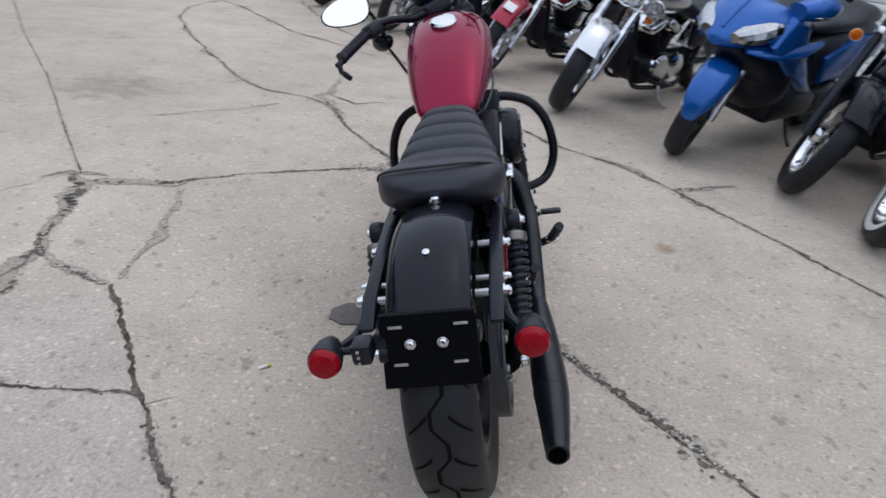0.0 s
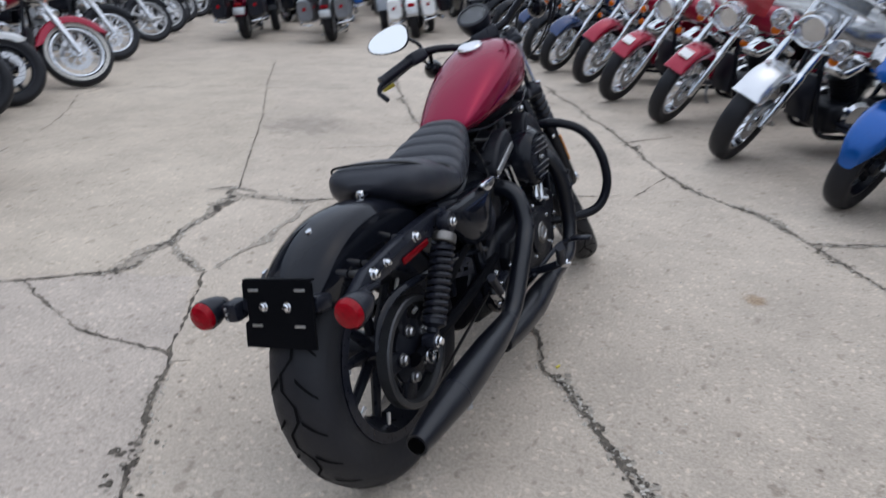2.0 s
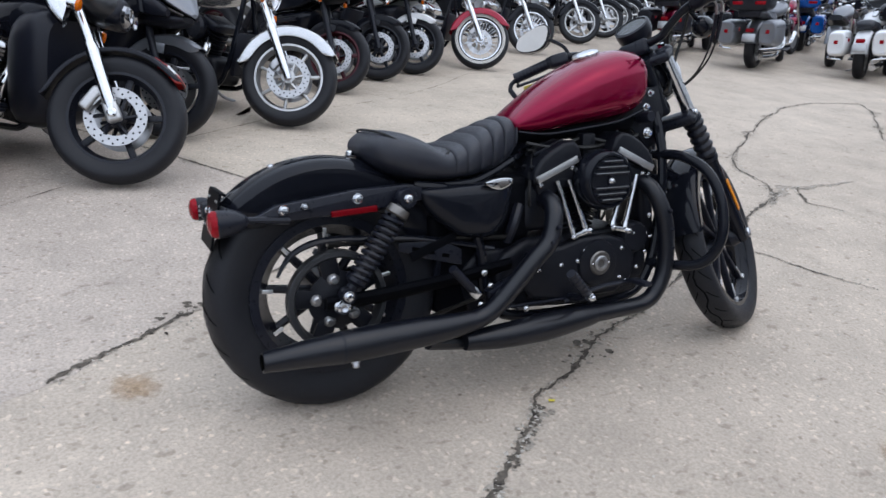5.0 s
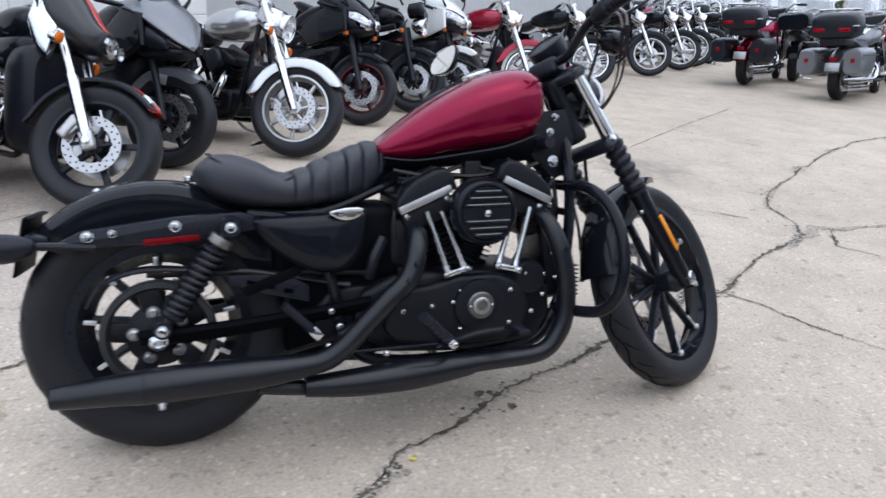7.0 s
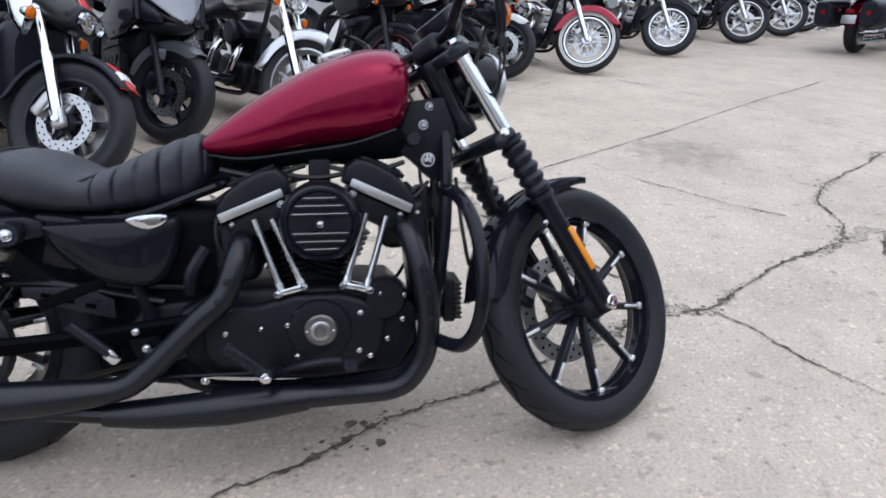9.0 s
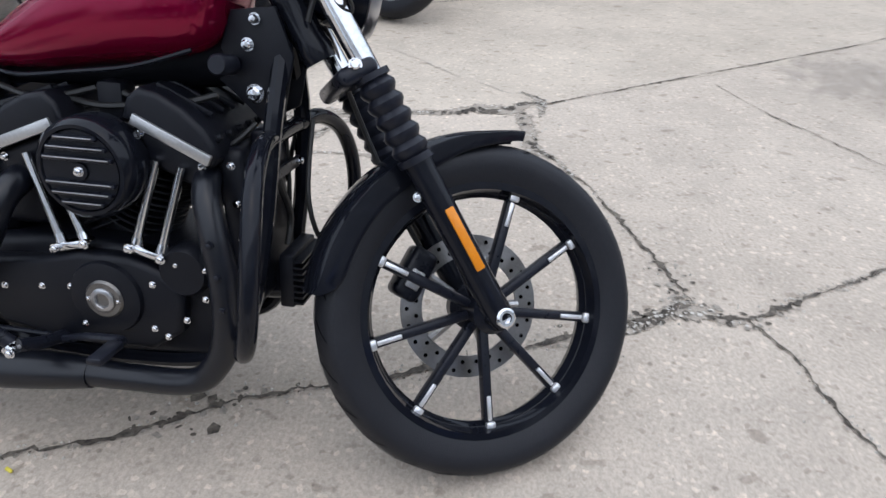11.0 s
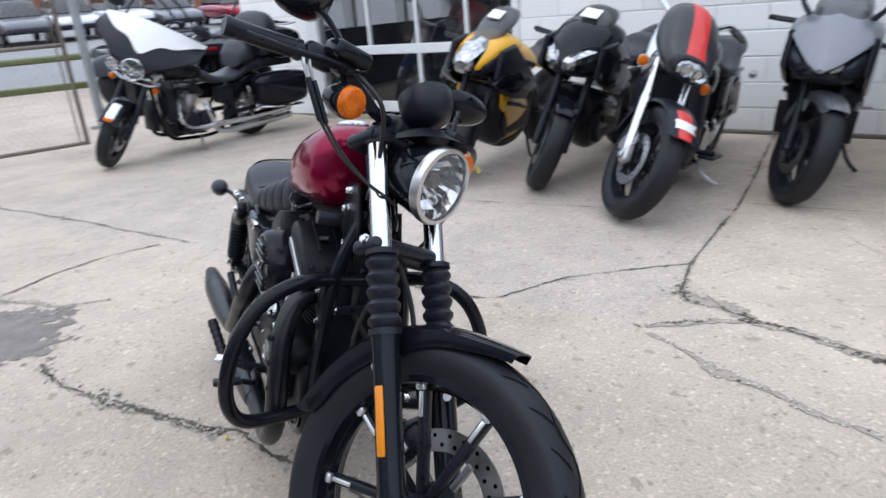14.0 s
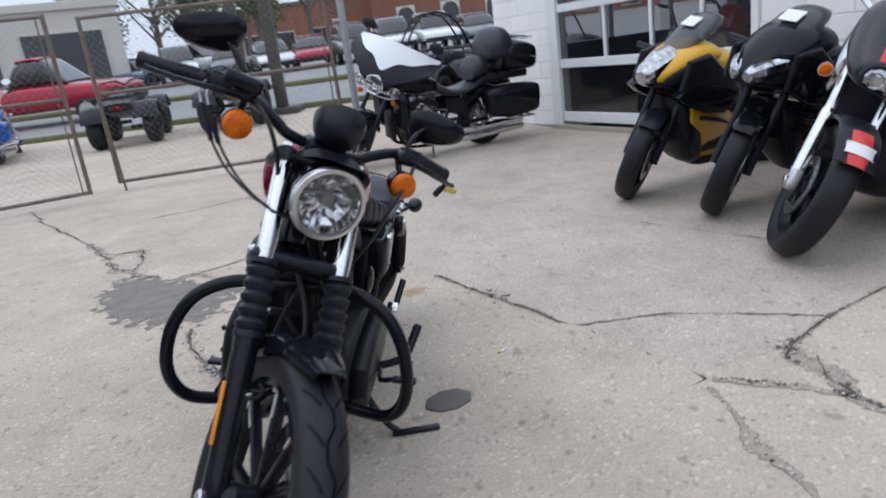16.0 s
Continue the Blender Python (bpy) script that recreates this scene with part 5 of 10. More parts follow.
        sig = part("tail_signal", lathe([(0.004, 0.058), (0.016, 0.05), (0.026, 0.03), (0.032, 0.005), (0.033, -0.012), (0.031, -0.014)], 24, along((s * 0.191, -0.284, zs), (0, 1, 0.05))), SATIN_BLACK, H, "black bullet signal housing")
        part("lens", lathe([(0.031, 0.0), (0.031, 0.008), (0.026, 0.016), (0.014, 0.021), (0.0, 0.022)], 24, along((s * 0.191, -0.296, zs), (0, -1, -0.05))), RED_LENS, sig, "faceted red lens")
    # plate carrier
    tilt = Matrix.Translation((0.005, -0.286, 0.540)) @ Matrix.Rotation(radians(-13), 4, "X")
    outline = [(-0.09, -0.068), (0.09, -0.068), (0.09, 0.004), (0.09, 0.064), (0.084, 0.07), (-0.082, 0.07), (-0.088, 0.064), (-0.088, 0.036), (-0.078, 0.03), (-0.078, -0.012), (-0.088, -0.018), (-0.09, -0.06)]
    bm = bmesh.new()
    face = bm.faces.new([bm.verts.new((x, 0.003, z)) for x, z in outline])
    ex = bmesh.ops.extrude_face_region(bm, geom=[face])
    bmesh.ops.translate(bm, vec=(0, -0.006, 0), verts=[v for v in ex["geom"] if isinstance(v, bmesh.types.BMVert)])
    br = part("plate_bracket", bm, DEEP_BLACK, H, "empty black number plate bracket", tilt, smooth=False)
    part("bracket_flange", block((0.176, 0.016, 0.006), Matrix.Translation((0.0, 0.006, 0.07)), 0.0025), DEEP_BLACK, br, "", tilt)
    part("bracket_arm", block((0.2, 0.05, 0.035), Matrix.Translation((0.0, -0.25, 0.552)) @ Matrix.Rotation(radians(-14), 4, "X"), 0.008), SATIN_BLACK, br)
    part("bracket_arm", block((0.04, 0.05, 0.044), Matrix.Translation((-0.122, -0.27, 0.542)), 0.01), SATIN_BLACK, br)
    for z in (0.530, 0.542, 0.554):
        part("wire_clip", block((0.006, 0.004, 0.006), Matrix.Translation((-0.126, -0.297, z)), 0.0015), ALLOY, br)
    part("signal_arm", straight((-0.135, -0.27, 0.542), (-0.185, -0.268, 0.54), 0.008, 10), SATIN_BLACK, br)
    # pale alloy bars stand in for the brightness showing through the bracket's slots
    for sx, sz in ((-0.058, 0.05), (0.062, 0.05), (-0.055, -0.022), (0.055, -0.022)):
        part("slot", block((0.026, 0.004, 0.0055), Matrix.Translation((sx, -0.0035, sz)), 0.001), ALLOY, br, "", tilt)
    for sx in (-0.034, 0.026):
        part("bolt", bolt_mesh(V(sx, -0.0035, 0.016), (0, -1, 0), 0.008, 0.008), CHROME, br, "", tilt)

    # seat
    st = [(0.095, 0.685, 0.705, 0.05), (0.115, 0.66, 0.728, 0.115), (0.15, 0.635, 0.745, 0.148), (0.2, 0.615, 0.742, 0.16), (0.25, 0.607, 0.726, 0.158), (0.31, 0.605, 0.697, 0.150),
          (0.36, 0.605, 0.702, 0.142), (0.42, 0.608, 0.729, 0.127), (0.48, 0.618, 0.753, 0.108), (0.535, 0.64, 0.772, 0.086), (0.568, 0.675, 0.766, 0.074), (0.582, 0.70, 0.75, 0.055)]
    ss = resample(st, 15)
    pleat = []
    for y, lo, hi, w in ss:
        k = 0.0
        if 0.335 < y < 0.572:
            f = (y - 0.335) / 0.0455
            d = abs(f - round(f)) * 0.0455
            k = 0.004 - 0.004 * (d / 0.0228 - 1) ** 2 - 0.0085 * max(0.0, 1 - d / 0.006) ** 1.4
        pleat.append((y, lo, hi + k, w * 0.945 + k * 0.8, 0.006))
    seat = part("seat", loft(pleat, 32, 2.9), VINYL, H, "black vinyl solo seat with pleated front", sharp=60)
    part("piping", tube([(-0.13, 0.3, 0.675), (-0.11, 0.33, 0.688), (0, 0.345, 0.694), (0.11, 0.33, 0.688), (0.13, 0.3, 0.675)], 0.0035, 6, 5), STITCH, seat)
    part("piping", tube([(-0.145, 0.2, 0.7), (-0.13, 0.165, 0.727), (-0.09, 0.14, 0.742), (0, 0.13, 0.747), (0.09, 0.14, 0.742), (0.13, 0.165, 0.727), (0.145, 0.2, 0.7), (0.147, 0.25, 0.68), (0.135, 0.31, 0.668)], 0.0032, 6, 5), STITCH, seat)

    # tank
    tk = [(0.557, 0.742, 0.756, 0.045), (0.566, 0.732, 0.772, 0.076), (0.605, 0.723, 0.804, 0.092), (0.67, 0.722, 0.851, 0.108), (0.745, 0.732, 0.896, 0.122), (0.83, 0.744, 0.938, 0.132),
          (0.92, 0.756, 0.966, 0.134), (0.98, 0.77, 0.97, 0.127), (1.012, 0.788, 0.961, 0.114), (1.03, 0.82, 0.944, 0.088), (1.036, 0.86, 0.91, 0.05)]
    tank = part("fuel_tank", loft(resample(tk, 6), 40, 2.5), RED_PAINT, H, "deep red peanut tank with clear gloss", sharp=70)
    part("tank_seam", tube([(s_x, y, z) for s_x, y, z in ((0.07, 0.575, 0.731), (0.098, 0.66, 0.723), (0.118, 0.78, 0.738), (0.125, 0.9, 0.756), (0.112, 1.0, 0.787))], 0.004, 6, 4), GLOSS_BLACK, tank)
    cap = part("fuel_cap", lathe([(0.0, 0.0), (0.04, 0.0), (0.042, 0.004), (0.042, 0.014), (0.037, 0.02), (0.02, 0.024), (0.0, 0.025)], 28, along((-0.006, 0.868, 0.944), (0, -0.3, 1))), CHROME, tank, "polished round fuel cap")
    part("tank_tunnel", loft([(0.58, 0.69, 0.745, 0.03), (0.8, 0.702, 0.76, 0.055), (1.0, 0.712, 0.80, 0.055), (1.08, 0.73, 0.82, 0.03)], 16, 3), DEEP_BLACK, H)

    # frame
    part("backbone_tube", tube([(0, 1.13, 0.84), (0, 0.95, 0.735), (0, 0.7, 0.715), (0, 0.45, 0.62), (0, 0.3, 0.6)], 0.026, 10, 6), GLOSS_BLACK, H)
    for s in (-1, 1):
        part("frame_tube", tube([(s * 0.02, 1.125, 0.80), (s * 0.075, 1.12, 0.66), (s * 0.098, 1.105, 0.48), (s * 0.105, 1.06, 0.28), (s * 0.105, 0.95, 0.19), (s * 0.1, 0.6, 0.18), (s * 0.1, 0.46, 0.24), (s * 0.115, 0.42, 0.42), (s * 0.125, 0.34, 0.57), (s * 0.115, 0.22, 0.6)], 0.0165, 10, 6), GLOSS_BLACK, H)
        part("frame_gusset", plate([(1.0, 0.74), (1.04, 0.85), (1.12, 0.86), (1.15, 0.78), (1.13, 0.68), (1.09, 0.66), (1.05, 0.70)], s * 0.034, s * 0.046, 0.004), ENGINE_BLACK, H)
        for y, z, r in ((1.07, 0.795, 0.009), (1.08, 0.712, 0.013), (1.085, 0.838, 0.008)):
            part("bolt", bolt_mesh(V(s * 0.05, y, z), (s, 0, 0), r, 0.012), CHROME, H)
        part("seat_rail", tube([(s * 0.1, 0.22, 0.598), (s * 0.1, 0.4, 0.597), (s * 0.06, 0.55, 0.645), (s * 0.02, 0.62, 0.67)], 0.012, 8, 5), GLOSS_BLACK, H)
    part("steering_head", lathe([(0.0, -0.1), (0.03, -0.1), (0.034, -0.08), (0.03, -0.06), (0.03, 0.06), (0.034, 0.08), (0.03, 0.1), (0.0, 0.1)], 20, along((0, 1.135, 0.855), (0, -0.5, 0.866))), GLOSS_BLACK, H)
    part("ignition_switch", lathe([(0.0, 0.0), (0.018, 0.0), (0.018, 0.05), (0.015, 0.055), (0.0, 0.055)], 16, along((0.055, 1.04, 0.76), (1, 0, 0.1))), PLASTIC_BLACK, H)

    # oil tank cover and left cover
    for s in (-1, 1):
        cover = part("side_cover", dome([(0.226, 0.578), (0.238, 0.594), (0.3, 0.597), (0.4, 0.598), (0.49, 0.60), (0.515, 0.594), (0.512, 0.55), (0.495, 0.49), (0.468, 0.455), (0.435, 0.443), (0.36, 0.452), (0.3, 0.487), (0.25, 0.535)], s * 0.095, s * 0.163), GLOSS_BLACK, H, "glossy black side cover")
        part("cover_badge", plate([(0.413, 0.603), (0.455, 0.612), (0.497, 0.610), (0.494, 0.594), (0.475, 0.583), (0.45, 0.58), (0.425, 0.589)], s * 0.148, s * 0.169, 0.004, 2, 3), CHROME, cover, "polished crescent badge")
        part("badge_inset", plate([(0.45, 0.602), (0.485, 0.603), (0.478, 0.591), (0.458, 0.589)], s * 0.1685, s * 0.1705, 0.001, 2, 3), DULL_STEEL, cover)
    part("oil_tank", block((0.2, 0.34, 0.2), Matrix.Translation((0.0, 0.44, 0.51)), 0.03, 3), DEEP_BLACK, H)
    part("battery_box", block((0.18, 0.27, 0.32), Matrix.Translation((0.0, 0.435, 0.37)), 0.03, 3), DEEP_BLACK, H)

    # engine
    eng = part("crankcase", plate([(0.47, 0.34), (0.5, 0.385), (0.58, 0.42), (0.75, 0.43), (0.98, 0.42), (1.04, 0.36), (1.045, 0.28), (1.0, 0.205), (0.8, 0.19), (0.56, 0.21), (0.48, 0.26)], -0.13, 0.12, 0.022, 3), ENGINE_BLACK, H, "black engine cases with bright bolts")
    gear = part("gearcase_cover", plate([(0.545, 0.345), (0.57, 0.385), (0.68, 0.395), (0.76, 0.415), (0.86, 0.415), (0.92, 0.395), (0.965, 0.345), (0.955, 0.27), (0.89, 0.225), (0.7, 0.225), (0.58, 0.245), (0.55, 0.28)], 0.11, 0.152, 0.014, 3), ENGINE_BLACK, eng)
    part("cam_cover", lathe([(0.0, 0.11), (0.075, 0.11), (0.078, 0.14), (0.07, 0.16), (0.05, 0.164), (0.0, 0.164)], 32, Matrix.Translation((0, 0.812, 0.331)) @ XAXIS), ENGINE_BLACK, eng)
    part("cam_cover", lathe([(0.0, 0.1), (0.05, 0.1), (0.05, 0.14), (0.043, 0.15), (0.0, 0.15)], 28, Matrix.Translation((0, 0.965, 0.395)) @ XAXIS), ENGINE_BLACK, eng)
    timer = part("timing_cover", lathe([(0.0, 0.16), (0.037, 0.16), (0.038, 0.165), (0.034, 0.169), (0.026, 0.169), (0.0, 0.168)], 32, Matrix.Translation((0, 0.814, 0.332)) @ XAXIS), DULL_STEEL, eng, "round grey timing cover with bright ring")
    part("cover_ring", lathe([(0.013, 0.166), (0.024, 0.166), (0.024, 0.172), (0.021, 0.174), (0.015, 0.174), (0.013, 0.171)], 28, Matrix.Translation((0, 0.814, 0.332)) @ XAXIS, closed=True), STEEL, timer)
    for y, z in ((0.784, 0.332), (0.844, 0.332)):
        part("screw", bolt_mesh(V(0.169, y, z), r=0.0035, h=0.003), CHROME, timer)
    for y, z in ((0.761, 0.374), (0.857, 0.377), (0.906, 0.367), (0.968, 0.301), (0.901, 0.275), (0.836, 0.272), (0.758, 0.268), (0.739, 0.344), (0.679, 0.338), (0.927, 0.261), (0.6, 0.33)):
        part("bolt", bolt_mesh(V(0.153, y, z), r=0.0052, h=0.005), CHROME, gear)
    for y, z in ((0.953, 0.409), (1.009, 0.404), (1.005, 0.345)):
        part("bolt", bolt_mesh(V(0.146, y, z), r=0.005, h=0.005), CHROME, eng)
    part("primary_cover", plate([(0.5, 0.3), (0.54, 0.38), (0.66, 0.4), (0.85, 0.4), (1.0, 0.37), (1.02, 0.29), (0.96, 0.22), (0.7, 0.21), (0.55, 0.23)], -0.18, -0.12, 0.025, 3), ENGINE_BLACK, eng, "black primary cover")
    base = V(0.0, 0.79, 0.40)
    for sg in (-1, 1):
        ax = V(0, sg * math.sin(radians(24)), math.cos(radians(24)))
        cyl = part("cylinder", lathe([(0.0, 0.02), (0.058, 0.02), (0.058, 0.21), (0.0, 0.21)], 24, along(base, ax)), ENGINE_BLACK, eng, "black finned cylinder")
        for k in range(10):
            z = 0.045 + k * 0.0145
            w = 0.083 if k > 4 else 0.077
            part("cooling_fin", lathe([(0.05, z), (w, z), (w + 0.0015, z + 0.0022), (w, z + 0.0045), (0.05, z + 0.0045)], 28, along(base, ax)), ENGINE_BLACK, cyl)
        rot = Matrix.Rotation(radians(22.0 if sg < 0 else -25.0), 4, "X")
        cm = Matrix.Translation((0.0, 0.674 if sg < 0 else 0.957, 0.612 if sg < 0 else 0.629)) @ rot
        rb = part("rocker_box", plate([(-sg * u, v) for u, v in ((-0.082, 0.0), (0.095, 0.0), (0.098, 0.04), (0.085, 0.064), (0.05, 0.072), (0.0, 0.068), (-0.04, 0.056), (-0.07, 0.038), (-0.084, 0.018))], -0.085, 0.136, 0.012, 3), ENGINE_BLACK, eng, "black rocker box with machined edge", cm)
        part("rocker_head", block((0.19, 0.15, 0.06), Matrix.Translation((0.025, 0, -0.03)), 0.012, 3), ENGINE_BLACK, rb, "", cm)
        part("machined_edge", block((0.012, 0.152, 0.021), Matrix.Translation((0.135, 0, 0.0105)), 0.003), ALLOY, rb, "bare machined alloy edge", cm)
        for xx in (-0.045, 0.0, 0.045, 0.09):
            part("cover_rib", block((0.006, 0.11, 0.012), Matrix.Translation((xx, -sg * 0.02, 0.068)), 0.003), ENGINE_BLACK, rb, "", cm)
        for xx in (-0.06, -0.02, 0.025, 0.07, 0.112):
            part("bolt", bolt_mesh(V(xx, sg * 0.066, 0.046), (0, sg * 0.6, 0.8), 0.006, 0.007), ENGINE_BLACK, rb, "", cm)
        for yy in (-0.06, 0.06):
            part("bolt", bolt_mesh(V(0.121, yy, -0.014), (1, 0, 0), 0.006, 0.006), CHROME, rb, "", cm)
    for a, b in (((0.675, 0.59), (0.727, 0.427)), ((0.715, 0.59), (0.775, 0.434)), ((0.925, 0.598), (0.875, 0.437)), ((0.972, 0.59), (0.924, 0.428))):
        part("pushrod_tube", straight((0.128, a[0], a[1]), (0.14, b[0], b[1]), 0.0082, 12), CHROME, eng, "chrome pushrod tube")
        part("tube_collar", straight((0.137, b[0] + (a[0] - b[0]) * 0.1, b[1] + (a[1] - b[1]) * 0.1), (0.14, b[0], b[1]), 0.0105, 12), CHROME, eng)
    for y, z, r in ((0.751, 0.427, 14), (0.899, 0.428, -14)):
        part("lifter_block", block((0.03, 0.07, 0.016), Matrix.Translation((0.138, y, z)) @ Matrix.Rotation(radians(r), 4, "X"), 0.005), CHROME, eng, "chrome lifter block")
        for yy in (-0.03, 0.03):
            part("bolt", bolt_mesh(V(0.156, y + yy, z + yy * (0.25 if r > 0 else -0.25)), r=0.007, h=0.007), CHROME, eng)
    # air cleaner
    AC = (0.823, 0.585)
    air = part("air_cleaner", lathe([(0.0, 0.1), (0.078, 0.1), (0.087, 0.112), (0.091, 0.13), (0.091, 0.165), (0.087, 0.182), (0.079, 0.191), (0.073, 0.191), (0.07, 0.186), (0.0, 0.186)], 48, Matrix.Translation((0, *AC)) @ XAXIS), GLOSS_BLACK, H, "round black air cleaner with ribs")
    part("cover_face", lathe([(0.0, 0.184), (0.069, 0.184), (0.069, 0.189), (0.0, 0.19)], 40, Matrix.Translation((0, *AC)) @ XAXIS), ENGINE_BLACK, air)
    for z in (0.057, 0.040, 0.022, -0.021, -0.039, -0.056):
        hw = math.sqrt(0.071 ** 2 - z * z) - 0.004
        part("cover_rib", block((0.014, 2 * hw, 0.008), Matrix.Translation((0.192, AC[0], AC[1] + z)), 0.003), SATIN_BLACK, air)
        part("rib_edge", block((0.0025, 2 * hw - 0.008, 0.0024), Matrix.Translation((0.1995, AC[0], AC[1] + 0.0018 + z)), 0.0008), STEEL, air)
    part("cover_boss", lathe([(0.0, 0.186), (0.017, 0.186), (0.015, 0.194), (0.0, 0.194)], 20, Matrix.Translation((0, *AC)) @ XAXIS), ENGINE_BLACK, air)
    part("cover_bolt", bolt_mesh(V(0.195, *AC), r=0.007, h=0.007), CHROME, air)
    part("intake", straight((0.02, 0.81, 0.58), (0.11, 0.82, 0.58), 0.04, 16), ENGINE_BLACK, air)

    # exhaust
    rp = part("rear_exhaust_pipe", tube([(0.02, 0.64, 0.535), (0.1, 0.645, 0.54), (0.165, 0.638, 0.51), (0.193, 0.608, 0.43), (0.2, 0.551, 0.377), (0.2, 0.488, 0.316), (0.2, 0.432, 0.264), (0.2, 0.385, 0.236), (0.203, 0.32, 0.226)], 0.027, 16, 7), MUFFLER_BLACK, H, "matt black exhaust pipe")
    part("rear_muffler", tube([(0.202, 0.36, 0.23), (0.204, 0.29, 0.226), (0.207, 0.2, 0.224), (0.213, 0.05, 0.223), (0.216, -0.03, 0.222), (0.217, -0.12, 0.221), (0.217, -0.205, 0.218), (0.217, -0.222, 0.218)], [0.027, 0.034, 0.040, 0.0425, 0.041, 0.034, 0.026, 0.025], 28, 6), MUFFLER_BLACK, H, "matt black tapered muffler")
    part("muffler_seam", lathe([(0.041, -0.003), (0.0418, 0), (0.0418, 0.004), (0.041, 0.006)], 28, along((0.2155, -0.03, 0.222), (-0.03, 1, 0.0))), SATIN_BLACK, H)
    part("muffler_opening", lathe([(0.0, 0.004), (0.019, 0.004), (0.0195, 0.0)], 20, along((0.217, -0.2215, 0.218), (0, -1, 0))), HOLE_BLACK, H)
    fp = part("front_exhaust_pipe", tube([(0.02, 0.98, 0.555), (0.08, 1.0, 0.57), (0.14, 1.02, 0.548), (0.17, 1.044, 0.481), (0.178, 1.06, 0.4), (0.18, 1.06, 0.304), (0.18, 1.037, 0.235), (0.18, 0.983, 0.188), (0.181, 0.851, 0.18), (0.182, 0.722, 0.18)], [0.025, 0.024, 0.0255, 0.0265, 0.0265, 0.0265, 0.026, 0.0255, 0.0255, 0.029], 14, 7), MUFFLER_BLACK, H, "matt black exhaust pipe with heat shield")
    part("front_muffler", tube([(0.182, 0.78, 0.178), (0.183, 0.7, 0.174), (0.184, 0.6, 0.168), (0.185, 0.47, 0.164), (0.185, 0.37, 0.166), (0.185, 0.335, 0.168)], [0.029, 0.037, 0.042, 0.037, 0.029, 0.026], 24, 6), MUFFLER_BLACK, H, "matt black tapered muffler")
    for y, z in ((1.05, 0.478), (1.06, 0.42), (1.066, 0.36)):
        part("clamp_screw", bolt_mesh(V(0.204, y, z), r=0.006, h=0.004), SATIN_BLACK, fp)
    for y, z in ((0.622, 0.468), (0.6, 0.425)):
        part("clamp_screw", bolt_mesh(V(0.222, y, z), r=0.006, h=0.004), SATIN_BLACK, rp)
    part("crossover_pipe", tube([(0.17, 0.5, 0.155), (0.16, 0.4, 0.15), (0.17, 0.3, 0.165), (0.19, 0.22, 0.185)], 0.02, 10, 5), MUFFLER_BLACK, H)
    part("hanger_bolt", bolt_mesh(V(0.226, 0.005, 0.178), (0.4, 0, -1), 0.009, 0.012), STEEL, H)
    part("head_steady", block((0.05, 0.05, 0.09), Matrix.Translation((0.06, 0.822, 0.675)), 0.008), ENGINE_BLACK, H)
    part("rear_port", block((0.17, 0.11, 0.15), Matrix.Translation((0.02, 0.625, 0.51)), 0.03, 3), ENGINE_BLACK, H)
    part("front_port", block((0.13, 0.07, 0.1), Matrix.Translation((0.02, 0.995, 0.55)), 0.025, 3), ENGINE_BLACK, H)
    for y0, y1, dz in ((0.6, 0.79, 0.0), (0.84, 1.02, 0.004), (0.7, 0.95, -0.006)):
        part("wire_loom", tube([(0.075, y0, 0.698 + dz), (0.09, y0 * 0.6 + y1 * 0.4, 0.684 + dz), (0.085, y0 * 0.3 + y1 * 0.7, 0.69 + dz), (0.07, y1, 0.705 + dz)], 0.006, 6, 6), CABLE, H)

    # foot controls
    for s in (-1, 1):
        peg = part("footpeg", straight((s * 0.262, 0.69, 0.276), (s * 0.288, 0.615, 0.35), 0.0135, 12), PLASTIC_BLACK, H, "folded black rubber footpeg")
        part("peg_mount", tube([(s * 0.15, 0.71, 0.235), (s * 0.21, 0.705, 0.25), (s * 0.258, 0.696, 0.27)], 0.013, 10, 4), SATIN_BLACK, peg)
        part("peg_clevis", block((0.04, 0.022, 0.022), Matrix.Translation((s * 0.262, 0.696, 0.268)) @ Matrix.Rotation(radians(40), 4, "X"), 0.005), CHROME, peg)
        for k in range(5):
            part("peg_rib", lathe([(0.0125, -0.003), (0.0155, -0.002), (0.0155, 0.002), (0.0125, 0.003)], 12, along(V(s * (0.267 + k * 0.0045), 0.676 - k * 0.013, 0.29 + k * 0.0128), (s * 0.026, -0.075, 0.074)), closed=True), PLASTIC_BLACK, peg)
        part("bolt", bolt_mesh(V(s * 0.28, 0.7, 0.266), (s, 0, 0), 0.007, 0.007), CHROME, peg)
        pas = part("passenger_peg", straight((s * 0.19, 0.36, 0.312), (s * 0.205, 0.29, 0.385), 0.012, 12), PLASTIC_BLACK, H)
        part("peg_mount", block((0.04, 0.025, 0.035), Matrix.Translation((s * 0.18, 0.366, 0.305)) @ Matrix.Rotation(radians(40), 4, "X"), 0.005), CHROME, pas)
        pedal = part("foot_lever", tube([(s * 0.16, 0.69, 0.225), (s * 0.19, 0.78, 0.262), (s * 0.2, 0.86, 0.272), (s * 0.235, 0.878, 0.285)], 0.008, 8, 5), SATIN_BLACK, H)
        part("lever_pad", block((0.07, 0.03, 0.014), Matrix.Translation((s * 0.272, 0.88, 0.288)), 0.005), PLASTIC_BLACK, pedal)
    part("brake_rod", straight((0.15, 0.42, 0.235), (0.15, 0.72, 0.232), 0.005, 8), SATIN_BLACK, H)
    part("sprocket_cover", plate([(0.36, 0.33), (0.42, 0.4), (0.54, 0.4), (0.56, 0.22), (0.5, 0.185), (0.4, 0.2)], -0.09, 0.1, 0.02, 3), ENGINE_BLACK, H, "black sprocket cover")
